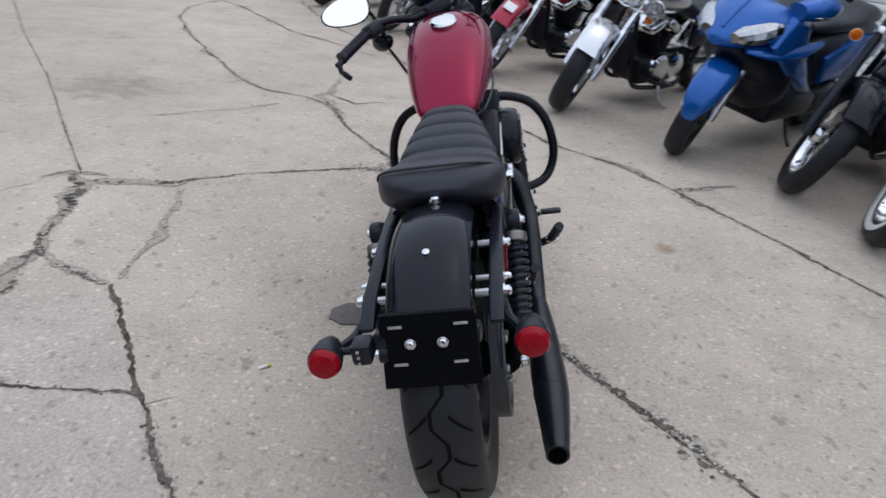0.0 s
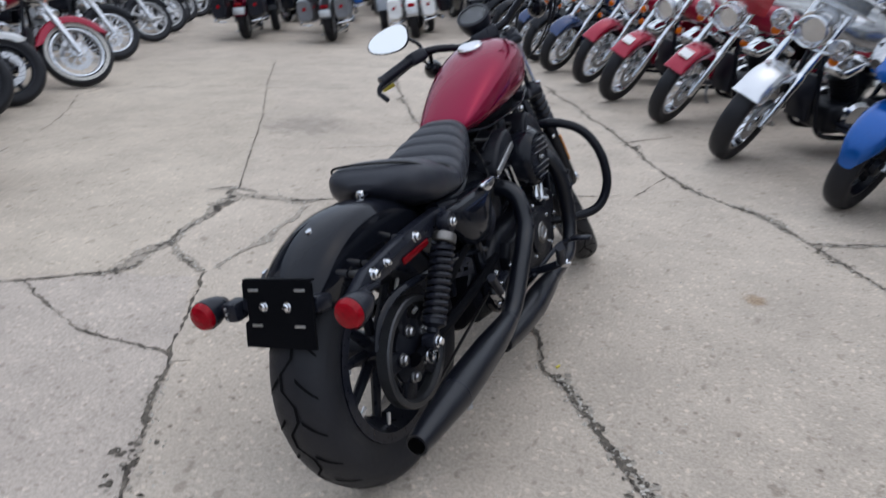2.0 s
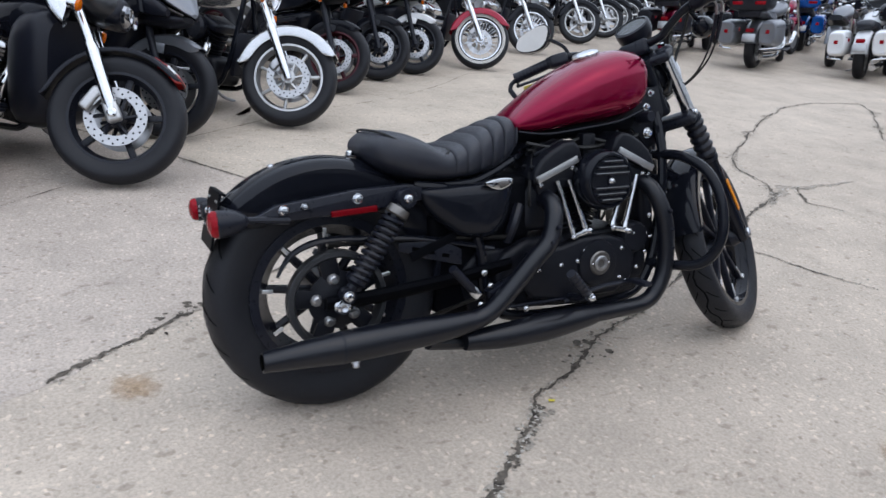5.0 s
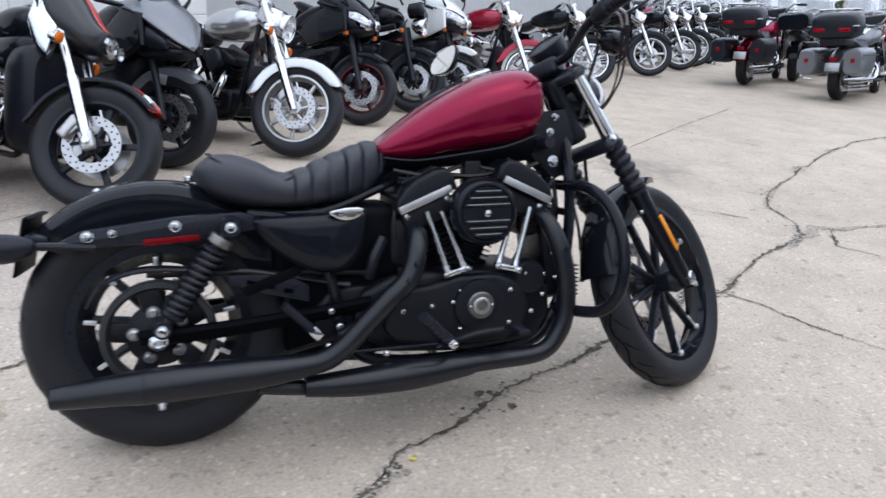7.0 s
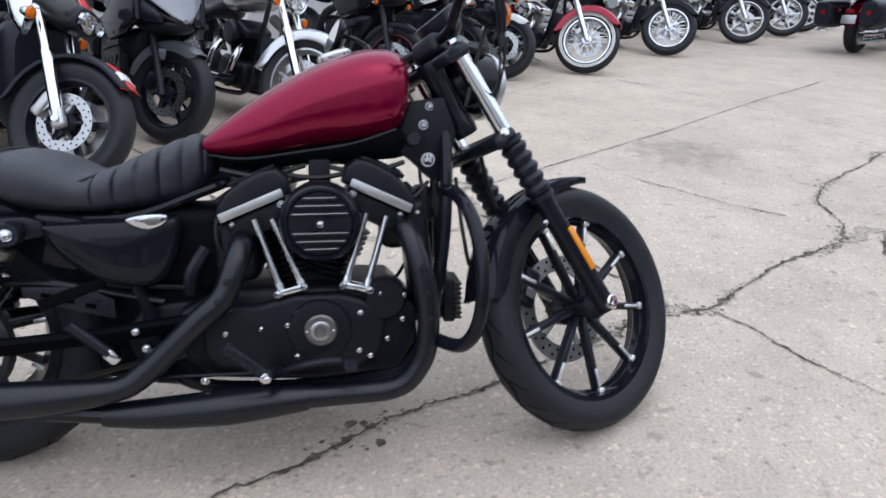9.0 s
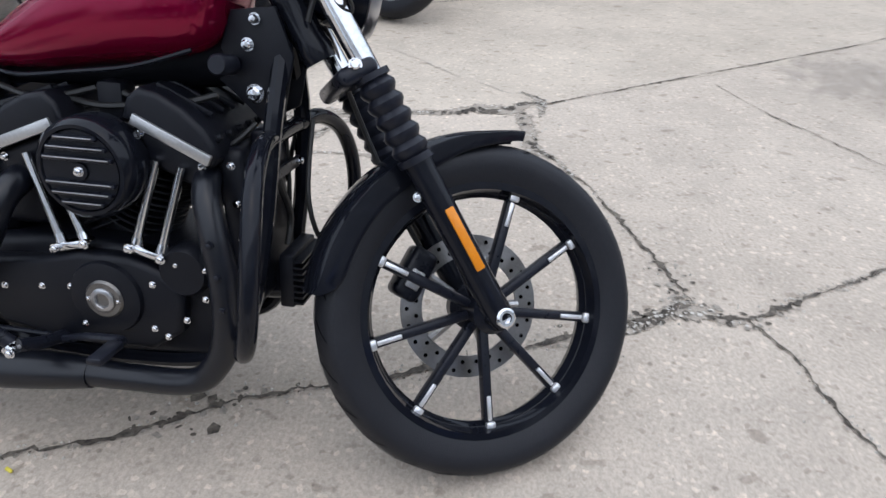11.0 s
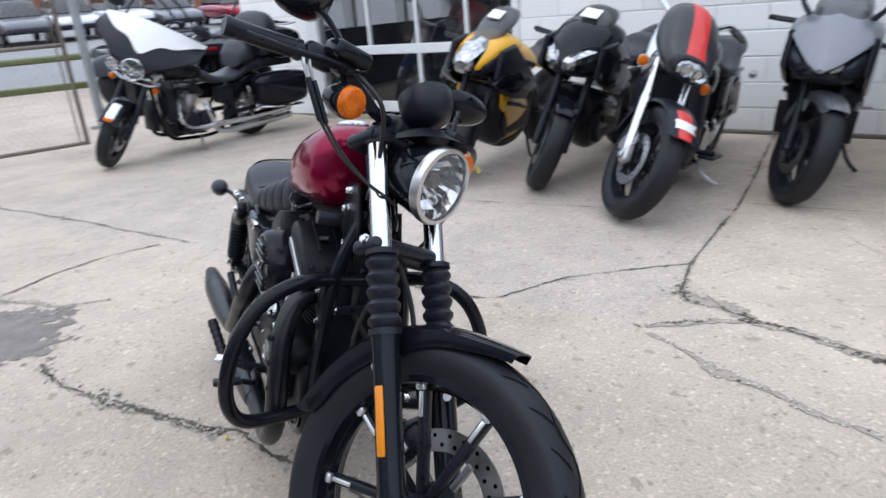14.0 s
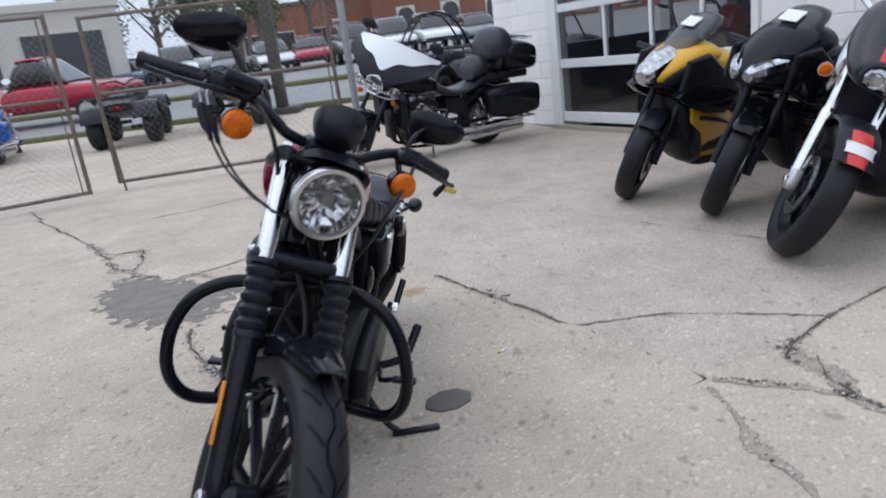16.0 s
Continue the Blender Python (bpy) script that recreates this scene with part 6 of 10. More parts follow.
    part("master_cylinder", block((0.035, 0.09, 0.04), Matrix.Translation((0.15, 0.47, 0.29)) @ Matrix.Rotation(radians(18), 4, "X"), 0.008), SATIN_BLACK, H)
    for y, z in ((0.43, 0.31), (0.41, 0.35), (0.52, 0.33), (0.4, 0.26), (0.45, 0.255), (0.55, 0.225)):
        part("bolt", bolt_mesh(V(0.165, y, z), r=0.007, h=0.006), CHROME, H)
    stand = part("side_stand", tube([(-0.11, 0.74, 0.2), (-0.14, 0.745, 0.165), (-0.18, 0.77, 0.125), (-0.225, 0.795, 0.09), (-0.262, 0.805, 0.072)], 0.011, 10, 5), SATIN_BLACK, H, "black kick stand, swung out")
    part("stand_foot", block((0.15, 0.026, 0.012), Matrix.Translation((-0.318, 0.80, 0.079)) @ Matrix.Rotation(radians(12.5), 4, "Y") @ Matrix.Rotation(radians(8), 4, "Z"), 0.005), SATIN_BLACK, stand)

    # engine guard
    g = part("engine_guard", tube([(0.06, 1.115, 0.640), (0.15, 1.13, 0.642), (0.235, 1.15, 0.605), (0.287, 1.163, 0.53), (0.308, 1.164, 0.435), (0.298, 1.152, 0.362), (0.262, 1.128, 0.314), (0.19, 1.095, 0.298), (0.1, 1.06, 0.295)], 0.0165, 14, 6), GLOSS_BLACK, H, "black tubular engine guard loops")
    part("guard_loop", tube([(-0.057, 1.115, 0.640), (-0.143, 1.13, 0.642), (-0.224, 1.15, 0.605), (-0.274, 1.163, 0.53), (-0.294, 1.164, 0.435), (-0.285, 1.152, 0.362), (-0.250, 1.128, 0.314), (-0.19, 1.095, 0.298), (-0.1, 1.06, 0.295)], 0.0165, 14, 6), GLOSS_BLACK, g)
    part("guard_bar", straight((-0.07, 1.115, 0.64), (0.07, 1.115, 0.64), 0.0155, 12), GLOSS_BLACK, g)
    part("regulator", block((0.13, 0.03, 0.11), Matrix.Translation((0.0, 1.13, 0.36)), 0.006), ENGINE_BLACK, H)
    for k in range(8):
        part("regulator_fin", block((0.126, 0.02, 0.004), Matrix.Translation((0.0, 1.152, 0.315 + k * 0.0125)), 0.0), ENGINE_BLACK, H)
    part("coil_cover", block((0.19, 0.06, 0.3), Matrix.Translation((0.0, 1.055, 0.47)) @ Matrix.Rotation(radians(6), 4, "X"), 0.02, 3), ENGINE_BLACK, H, "black cover behind the down tubes")
    for z in (0.38, 0.45, 0.52, 0.59):
        part("bolt", bolt_mesh(V(0.098, 1.06 + (0.47 - z) * 0.1, z), (1, 0, 0), 0.006, 0.006), CHROME, H)
    part("oil_filter", lathe([(0.0, 0.0), (0.036, 0.0), (0.038, 0.01), (0.038, 0.08), (0.03, 0.09), (0.0, 0.09)], 24, along((0.0, 1.05, 0.33), (0, 1, 0.1))), GLOSS_BLACK, H)
    coil = part("ignition_coil", block((0.075, 0.045, 0.09), Matrix.Translation((-0.015, 1.075, 0.60)) @ Matrix.Rotation(radians(8), 4, "X"), 0.014, 3), PLASTIC_BLACK, H)
    part("coil_bracket", block((0.17, 0.008, 0.022), Matrix.Translation((0.0, 1.11, 0.565)), 0.003), SATIN_BLACK, coil)
    for sx in (-0.07, 0.07):
        part("bolt", bolt_mesh(V(sx, 1.115, 0.565), (0, 1, 0), 0.007, 0.007), CHROME, coil)
    part("wire_loom", tube([(0.01, 1.1, 0.66), (0.025, 1.105, 0.56), (-0.02, 1.11, 0.47), (0.0, 1.11, 0.41)], 0.007, 8, 6), CABLE, coil)
    part("wire_loom", tube([(-0.03, 1.1, 0.66), (-0.045, 1.1, 0.54), (-0.04, 1.1, 0.43)], 0.005, 8, 6), CABLE, coil)
    part("horn", lathe([(0.0, 0.0), (0.04, 0.0), (0.042, 0.012), (0.03, 0.02), (0.0, 0.024)], 24, along((-0.13, 0.8, 0.56), (-1, 0, 0))), GLOSS_BLACK, H)
    # wiring under the tank
    for y0, y1, z0, sag in ((0.62, 0.8, 0.675, 0.012), (0.98, 1.08, 0.66, 0.04)):
        part("cable", tube([(0.05, y0, z0), (0.07, (y0 + y1) / 2, z0 - sag), (0.05, y1, z0)], 0.005, 6, 6), CABLE, H)
    part("spark_lead", tube([(0.03, 0.66, 0.69), (0.1, 0.6, 0.62), (0.11, 0.59, 0.53), (0.06, 0.63, 0.49)], 0.005, 6, 6), CABLE, H)
    part("breather_hose", tube([(0.1, 0.56, 0.52), (0.12, 0.53, 0.47), (0.1, 0.52, 0.42)], 0.016, 8, 5), PLASTIC_BLACK, H)
    part("clutch_cable", tube([(-0.05, 1.14, 0.8), (-0.08, 1.1, 0.6), (-0.1, 1.02, 0.4), (-0.1, 0.9, 0.3)], 0.005, 6, 6), CABLE, H)

    # front wheel, turned with the fork
    SW = steering(31.7) @ Matrix.Translation((0.005, FA[0], FA[1] - 0.024)) @ Matrix.Rotation(radians(-3.7), 4, "Y") @ Matrix.Translation((0, -FA[0], -FA[1]))
    fw = part("front_wheel", rim_mesh(0.252, 0.036, FA, 56, 0.028), GLOSS_BLACK, H, "black cast front wheel, machined spoke ends", SW)
    part("tyre", tyre_mesh(0.331, 0.05, 0.254, FA, 72), RUBBER, fw, "black rubber front tyre", SW)
    part("tread_groove", zigzag(0.331, 0.05, FA, 0.0, 64, 0.006, 0.008), TREAD, fw, "", SW)
    for s in (-1, 1):
        part("tread_groove", tread_cuts(0.331, 0.05, FA, 26, s, 0.007), TREAD, fw, "", SW)["kind"] = "stuff"
    part("hub", lathe([(0.02, -0.085), (0.045, -0.08), (0.048, -0.05), (0.032, -0.03), (0.032, 0.03), (0.04, 0.06), (0.03, 0.085)], 24, Matrix.Translation((0, *FA)) @ XAXIS), SATIN_BLACK, fw, "", SW)
    for i in range(9):
        a = 2 * math.pi * i / 9 + 0.593
        d, c = V(0, math.cos(a), math.sin(a)), V(0, *FA)
        sp = bmesh.new()
        rot = Matrix.Rotation(a, 4, "X")
        block((0.026, 0.2, 0.02), Matrix.Translation(c + d * 0.13) @ rot, 0.006, 2, sp)
        part("spoke", sp, SATIN_BLACK, fw, "", SW)
        hi = block((0.005, 0.05, 0.009), Matrix.Translation(c + d * 0.198 + V(0.0145, 0, 0)) @ rot, 0.002)
        block((0.012, 0.018, 0.021), Matrix.Translation(c + d * 0.234 + V(0.0165, 0, 0)) @ rot, 0.004, 2, hi)
        part("spoke_highlight", hi, POLISHED, fw, "bare machined spoke end", SW)
    disc = part("brake_disc", disc_mesh(-0.062, FA, 0.15, 0.105), DISC_STEEL, fw, "drilled steel brake disc", SW)
    drills = bmesh.new()
    for i in range(24):
        a = 2 * math.pi * i / 24
        for rr, ph in ((0.137, 0.0), (0.118, 0.13)):
            lathe([(0.0, -0.0035), (0.0045, -0.0035), (0.0045, 0.0035), (0.0, 0.0035)], 8, Matrix.Translation((-0.062, FA[0] + rr * math.cos(a + ph), FA[1] + rr * math.sin(a + ph))) @ XAXIS, drills)
    part("disc_drilling", drills, HOLE_BLACK, fw, "", SW)["kind"] = "stuff"
    for i in range(5):
        a = 2 * math.pi * i / 5
        d = V(0, math.cos(a), math.sin(a))
        part("carrier_arm", straight(V(-0.06, *FA) + d * 0.03, V(-0.06, *FA) + d * 0.108, 0.009, 8), ALLOY, fw, "", SW)
    cal = part("brake_caliper", block((0.06, 0.11, 0.06), Matrix.Translation((-0.075, FA[0] - 0.12, FA[1] + 0.07)) @ Matrix.Rotation(radians(60), 4, "X"), 0.014, 3), SATIN_BLACK, H, "black brake caliper", SW)
    part("caliper_badge", block((0.01, 0.04, 0.03), Matrix.Translation((-0.041, FA[0] - 0.125, FA[1] + 0.06)) @ Matrix.Rotation(radians(60), 4, "X"), 0.004), ALLOY, cal, "", SW)
    part("front_axle", straight((-0.12, *FA), (0.115, *FA), 0.012, 12), STEEL, H, "", SW)
    part("axle_nut", lathe([(0.0, 0.0), (0.019, 0.0), (0.019, 0.01), (0.015, 0.013), (0.010, 0.013), (0.009, 0.004), (0.0, 0.004)], 20, Matrix.Translation((0.112, *FA)) @ XAXIS), CHROME, H, "", SW)
    part("front_fender", fender_mesh(FA[0], FA[1], 0.354, 77, 172, 0.06, 0.045, thick=0.004, tip=0.5, crown=0.012, n=44, flare=0.014, taper=0.42, point=0.22), GLOSS_BLACK, H, "glossy black cut-down front fender", SW)

    # fork
    SF = ST @ Matrix.Translation((0.004, 0, FA[1] - 0.018)) @ Matrix.Rotation(radians(-3.0), 4, "Y") @ Matrix.Translation((0, 0, -FA[1]))
    dirn = V(0, -0.5, 0.866)
    for s in (-1, 1):
        foot = V(s * 0.09, FA[0], FA[1])

        def on(k):
            return foot + dirn * k
        leg = part("fork_leg", tube([on(-0.025), on(0.0), on(0.04), on(0.3), on(0.33)], [0.02, 0.028, 0.027, 0.027, 0.03], 18, 1), GLOSS_BLACK, H, "gloss black fork slider", SF)
        boot = []
        for k in range(5):
            z0 = 0.335 + k * 0.029
            boot += [(0.026, z0), (0.033, z0 + 0.010), (0.034, z0 + 0.018), (0.026, z0 + 0.029)]
        part("fork_boot", lathe([(0.0, 0.322), (0.033, 0.322), (0.033, 0.335)] + boot + [(0.033, 0.482), (0.033, 0.493), (0.0, 0.493)], 24, along(foot, dirn)), PLASTIC_BLACK, leg, "ribbed black rubber fork boot", SF)
        part("fork_tube", straight(on(0.485), on(0.725), 0.0215, 20), CHROME, leg, "chrome upper fork tube", SF)
        part("fork_cap", lathe([(0.0, 0.72), (0.026, 0.72), (0.027, 0.73), (0.027, 0.75), (0.018, 0.758), (0.0, 0.76)], 18, along(foot, dirn)), SATIN_BLACK, leg, "", SF)
        part("fork_cap_bolt", lathe([(0.0, 0.755), (0.013, 0.755), (0.012, 0.768), (0.0, 0.77)], 6, along(foot, dirn)), CHROME, leg, "", SF)
        part("reflector", block((0.006, 0.018, 0.128), Matrix.Translation(on(0.165) + V(s * 0.029, 0.004, 0)) @ Matrix.Rotation(radians(30), 4, "X"), 0.003), AMBER_STRIP, leg, "amber side reflector strip", SF)
        part("fender_bolt", bolt_mesh(on(0.25) + V(s * 0.0, -0.034, 0), (s, 0, 0), 0.007, 0.006), CHROME, leg, "", SF)
        part("fender_bolt", bolt_mesh(on(0.22) + V(s * -0.02, 0.03, 0.0), (s, 0, 0), 0.007, 0.006), CHROME, leg, "", SF)
        part("pinch_bolt", bolt_mesh(on(0.503) + V(s * 0.026, -0.026, 0), (s, -0.2, 0), 0.009, 0.008), CHROME, leg, "", SF)
    top = V(0, FA[0], FA[1]) + dirn * 0.735
    low = V(0, FA[0], FA[1]) + dirn * 0.503
    lean_m = Matrix.Rotation(radians(30), 4, "X")
    tc = part("triple_clamp", block((0.24, 0.085, 0.03), Matrix.Translation(top + V(0, -0.02, -0.01)) @ lean_m, 0.012, 3), SATIN_BLACK, H, "black fork clamps", SF)
    part("lower_clamp", block((0.236, 0.075, 0.034), Matrix.Translation(low + V(0, -0.02, -0.01)) @ lean_m, 0.014, 3), SATIN_BLACK, tc, "", SF)
    # headlight; the bars sit a little askew in their clamps
    mid = V(0, 1.13, 1.0)
    SB = ST @ Matrix.Translation(mid + V(-0.025, 0, 0)) @ Matrix.Rotation(radians(3.5), 4, "Z") @ Matrix.Rotation(radians(-5), 4, "Y") @ Matrix.Translation(-mid)
    hd = (V(0, 1, -0.06)).normalized()
    hc = V(0, 1.267, 0.902)
    hl = part("headlight", lathe([(0.0, -0.13), (0.03, -0.127), (0.055, -0.11), (0.072, -0.07), (0.08, -0.02), (0.081, 0.0), (0.076, 0.002)], 36, along(hc, hd), mouth=True), GLOSS_BLACK, H, "round headlight with bright trim ring", SB)
    part("trim_ring", lathe([(0.076, -0.012), (0.084, -0.008), (0.086, 0.002), (0.082, 0.012), (0.073, 0.014), (0.071, 0.008)], 40, along(hc, hd), closed=True), SOFT_CHROME, hl, "bright trim ring", SB)
    part("bowl", facet_bowl(0.073, 0.055, along(hc + hd * 0.004, hd), 3, 30), REFLECTOR, hl, "faceted mirror reflector", SB, smooth=False)
    part("bulb_shield", lathe([(0.0, -0.05), (0.017, -0.05), (0.018, -0.018), (0.012, -0.012), (0.0, -0.011)], 20, along(hc + V(0, 0, 0.004), hd)), DULL_STEEL, hl, "grey bulb shield", SB)
    for sx in (-1, 1):
        part("bowl_shelf", block((0.052, 0.03, 0.003), Matrix.Translation(hc + V(sx * 0.042, -0.018, 0.012)) @ Matrix.Rotation(radians(sx * 14), 4, "Y"), 0.001), DULL_STEEL, hl, "", SB)
    part("glass", lathe([(0.074, 0.008), (0.06, 0.017), (0.035, 0.022), (0.0, 0.024), (0.0, 0.022), (0.035, 0.02), (0.06, 0.015), (0.073, 0.006)], 32, along(hc, hd), mouth=True), GLASS, hl, "clear domed glass", SB).visible_shadow = False
    vis = [(-0.092, 1.18, 0.967), (-0.06, 1.25, 0.998), (0.0, 1.288, 1.008), (0.06, 1.25, 0.998), (0.092, 1.18, 0.967)]
    bm = bmesh.new()
    line = curve_points(vis, 6)
    lo = [bm.verts.new(q + V(0, 0.005, -0.01)) for q in line]
    hi = [bm.verts.new(V(q.x * 0.85, q.y * 0.55 + 1.165 * 0.45, q.z + 0.002)) for q in line]
    for i in range(len(line) - 1):
        bm.faces.new((lo[i], lo[i + 1], hi[i + 1], hi[i]))
    bm.faces.new(hi)
    bmesh.ops.solidify(bm, geom=bm.faces[:], thickness=0.006)
    part("visor", bm, PLASTIC_BLACK, hl, "black headlight visor", SB)
    # bars
    bars = part("handlebar", tube([(-0.37, 1.015, 1.03), (-0.24, 1.065, 1.046), (-0.175, 1.085, 1.034), (-0.125, 1.1, 1.012), (-0.075, 1.11, 0.992), (0.075, 1.11, 0.992), (0.125, 1.1, 1.012), (0.175, 1.085, 1.034), (0.24, 1.065, 1.042), (0.39, 1.0, 1.02)], 0.0135, 12, 6), GLOSS_BLACK, H, "black handlebar", SB)
    part("riser", block((0.1, 0.06, 0.055), Matrix.Translation((0, 1.12, 0.985)), 0.015, 3), SATIN_BLACK, bars, "", SB)
    gauge = part("speedometer", lathe([(0.002, -0.058), (0.03, -0.055), (0.048, -0.042), (0.058, -0.018), (0.06, 0.0), (0.059, 0.016), (0.05, 0.019)], 32, along((0, 1.152, 1.06), (0, -0.62, 0.78)), mouth=True), PLASTIC_BLACK, H, "single round speedometer", SB)
    part("dial", lathe([(0.0, 0.012), (0.049, 0.012), (0.049, 0.014), (0.0, 0.014)], 32, along((0, 1.15, 1.058), (0, -0.62, 0.78))), GREY_PLASTIC, gauge, "", SB)
    part("dial_glass", lathe([(0.0, 0.0175), (0.05, 0.0165), (0.05, 0.018), (0.0, 0.019)], 32, along((0, 1.15, 1.058), (0, -0.62, 0.78))), GLASS, gauge, "", SB).visible_shadow = False
    for s in (-1, 1):
        ga, gb = (V(0.412, 0.989, 1.016), V(0.28, 1.047, 1.037)) if s > 0 else (V(-0.396, 1.006, 1.028), V(-0.27, 1.052, 1.044))
        gd = (gb - ga).normalized()
        L = (gb - ga).length
        prof = [(0.0, 0.0), (0.019, 0.0), (0.02, 0.006)]
        for k in range(9):
            z = 0.01 + k * (L - 0.02) / 9
            prof += [(0.0183, z), (0.0183, z + 0.008), (0.0176, z + 0.0095)]
        prof += [(0.021, L - 0.008), (0.021, L), (0.0, L)]
        part("grip", lathe(prof, 18, along(ga, gd)), PLASTIC_BLACK, bars, "black rubber grip", SB)
        part("switch_housing", block((0.07, 0.045, 0.045), Matrix.Translation((s * 0.245, 1.062, 1.042)) @ Matrix.Rotation(radians(s * -27), 4, "Z"), 0.014, 3), PLASTIC_BLACK, bars, "", SB)
        part("lever", tube([(s * 0.22, 1.115, 1.036), (s * 0.27, 1.125, 1.032), (s * 0.34, 1.095, 1.02), (s * 0.405, 1.05, 1.012)], [0.011, 0.009, 0.007, 0.008], 8, 5, flat=0.6), SATIN_BLACK, bars, "", SB)
        if s < 0:
            tip = part("bar_end_tie", tube([(-0.392, 1.005, 1.022), (-0.412, 1.0, 1.012), (-0.42, 0.996, 0.99)], 0.008, 8, 4), PLASTIC_BLACK, bars, "black tie hanging from the grip end", SB)
            part("hanging_clip", block((0.018, 0.014, 0.036), Matrix.Translation((-0.41, 0.992, 0.978)) @ Matrix.Rotation(-0.4, 4, "Y"), 0.006), PLASTIC_BLACK, tip, "", SB)
        part("lever_perch", block((0.05, 0.045, 0.03), Matrix.Translation((s * 0.215, 1.098, 1.04)), 0.01, 2), SATIN_BLACK, bars, "", SB)
        if s > 0:
            part("brake_reservoir", block((0.085, 0.06, 0.035), Matrix.Translation((s * 0.22, 1.11, 1.066)) @ Matrix.Rotation(radians(-15), 4, "Z"), 0.012, 3), GLOSS_BLACK, bars, "black brake fluid reservoir", SB)
        mir = part("mirror", tube([(s * 0.215, 1.09, 1.05), (s * 0.222, 1.08, 1.085), (s * 0.255, 1.05, 1.12), (s * 0.285, 1.033, 1.13)], 0.0065, 8, 6), GLOSS_BLACK, H, "black teardrop mirror", SB)
        mc = V(s * 0.305, 1.028, 1.135)
        mm = Matrix.Translation(mc) @ Matrix.Rotation(radians(s * 12), 4, "Z") @ Matrix.Rotation(radians(-20), 4, "X") @ Matrix.Rotation(radians(10 if s > 0 else 16), 4, "Y")
        sh = bmesh.new()
        loops = []
        for f, dy in ((0.2, 0.032), (0.65, 0.026), (0.93, 0.012), (1.0, 0.0), (0.97, -0.003)):
            loops.append([V(x * f, dy, z * f) for x, z in mirror_outline(s)])
        rings(sh, loops, True)
        sh.transform(mm)
        part("mirror_shell", sh, GLOSS_BLACK, mir, "", SB)
        gl = bmesh.new()
        gl.faces.new([gl.verts.new(V(x * 0.93, -0.0045, z * 0.93)) for x, z in mirror_outline(s)])
        gl.transform(mm)
        part("mirror_glass", gl, MIRROR, mir, "silvered mirror glass", SB)
        # front signals
        part("signal_stalk", straight((s * 0.2, 1.095, 1.03), (s * 0.213, 1.13, 0.985), 0.008, 8), GLOSS_BLACK, bars, "", SB)
        sg = part("front_signal", lathe([(0.004, -0.06), (0.018, -0.05), (0.028, -0.03), (0.033, -0.008), (0.034, 0.008), (0.031, 0.01)], 24, along((s * 0.213, 1.142, 0.98), (0, 1, -0.03))), GLOSS_BLACK, H, "bullet signal with amber lens", SB)
        part("lens", lathe([(0.032, 0.0), (0.032, 0.01), (0.028, 0.018), (0.016, 0.024), (0.0, 0.026)], 24, along((s * 0.213, 1.15, 0.98), (0, 1, -0.03))), AMBER_LENS, sg, "ribbed amber lens", SB)
    # throttle cables with bent metal ends, and the hoses
    for d in (0.0, 0.016):
        part("cable_elbow", tube([(0.285 - d, 1.065, 1.035), (0.295 - d, 1.085, 1.015), (0.285 - d, 1.1, 0.99)], 0.0036, 8, 5), STEEL, H, "bright bent cable end", SB)
        part("cable_sleeve", tube([(0.285 - d, 1.1, 0.99), (0.268 - d, 1.115, 0.96), (0.245 - d, 1.13, 0.925)], 0.0058, 8, 5), PLASTIC_BLACK, H, "", SB)
        part("throttle_cable", tube([(0.245 - d, 1.13, 0.925), (0.205 - d, 1.16, 0.885), (0.15 - d * 0.5, 1.19, 0.855), (0.09, 1.22 - d, 0.838), (0.03, 1.2 - d, 0.83)], 0.003, 8, 8), CABLE, H, "", SB)
    part("brake_hose", tube([(0.19, 1.12, 1.04), (0.15, 1.175, 1.0), (0.1, 1.17, 0.92), (0.06, 1.15, 0.82)], 0.005, 8, 8), CABLE, H, "", SB)
    part("clutch_cable", tube([(-0.235, 1.125, 1.03), (-0.215, 1.16, 0.995), (-0.19, 1.185, 0.92), (-0.175, 1.18, 0.82), (-0.15, 1.14, 0.7), (-0.1, 1.12, 0.62)], 0.0052, 8, 8), CABLE, H, "black clutch cable", SB)
    part("brake_hose", tube([(0.0, 1.22, 0.75), (-0.05, 1.28, 0.64), (-0.06, 1.35, 0.5), (-0.07, 1.4, 0.42)], 0.0055, 8, 8), CABLE, H, "", ST)
    part("brake_hose", tube([(-0.02, 1.16, 0.66), (0.04, 1.17, 0.52), (0.02, 1.2, 0.42), (-0.02, 1.27, 0.4)], 0.005, 8, 8), CABLE, H)
    # little key tag on the left lever
    part("lever_tag", block((0.05, 0.008, 0.014), Matrix.Translation((-0.384, 1.09, 1.004)) @ Matrix.Rotation(radians(24), 4, "Z"), 0.003), TAG_YELLOW, bars, "yellow plastic tag", SB)
    part("lever_ball", lathe([(0.0, -0.008), (0.006, -0.006), (0.008, 0), (0.006, 0.006), (0.0, 0.008)], 12, Matrix.Translation((-0.408, 1.046, 1.012))), SATIN_BLACK, bars, "", SB)
    return H


red_bike()

# ---- cars, trucks and quad bikes beyond the gates ----
CAR_TYRE = RUBBER
CAR_GLASS = DARK_GLASS


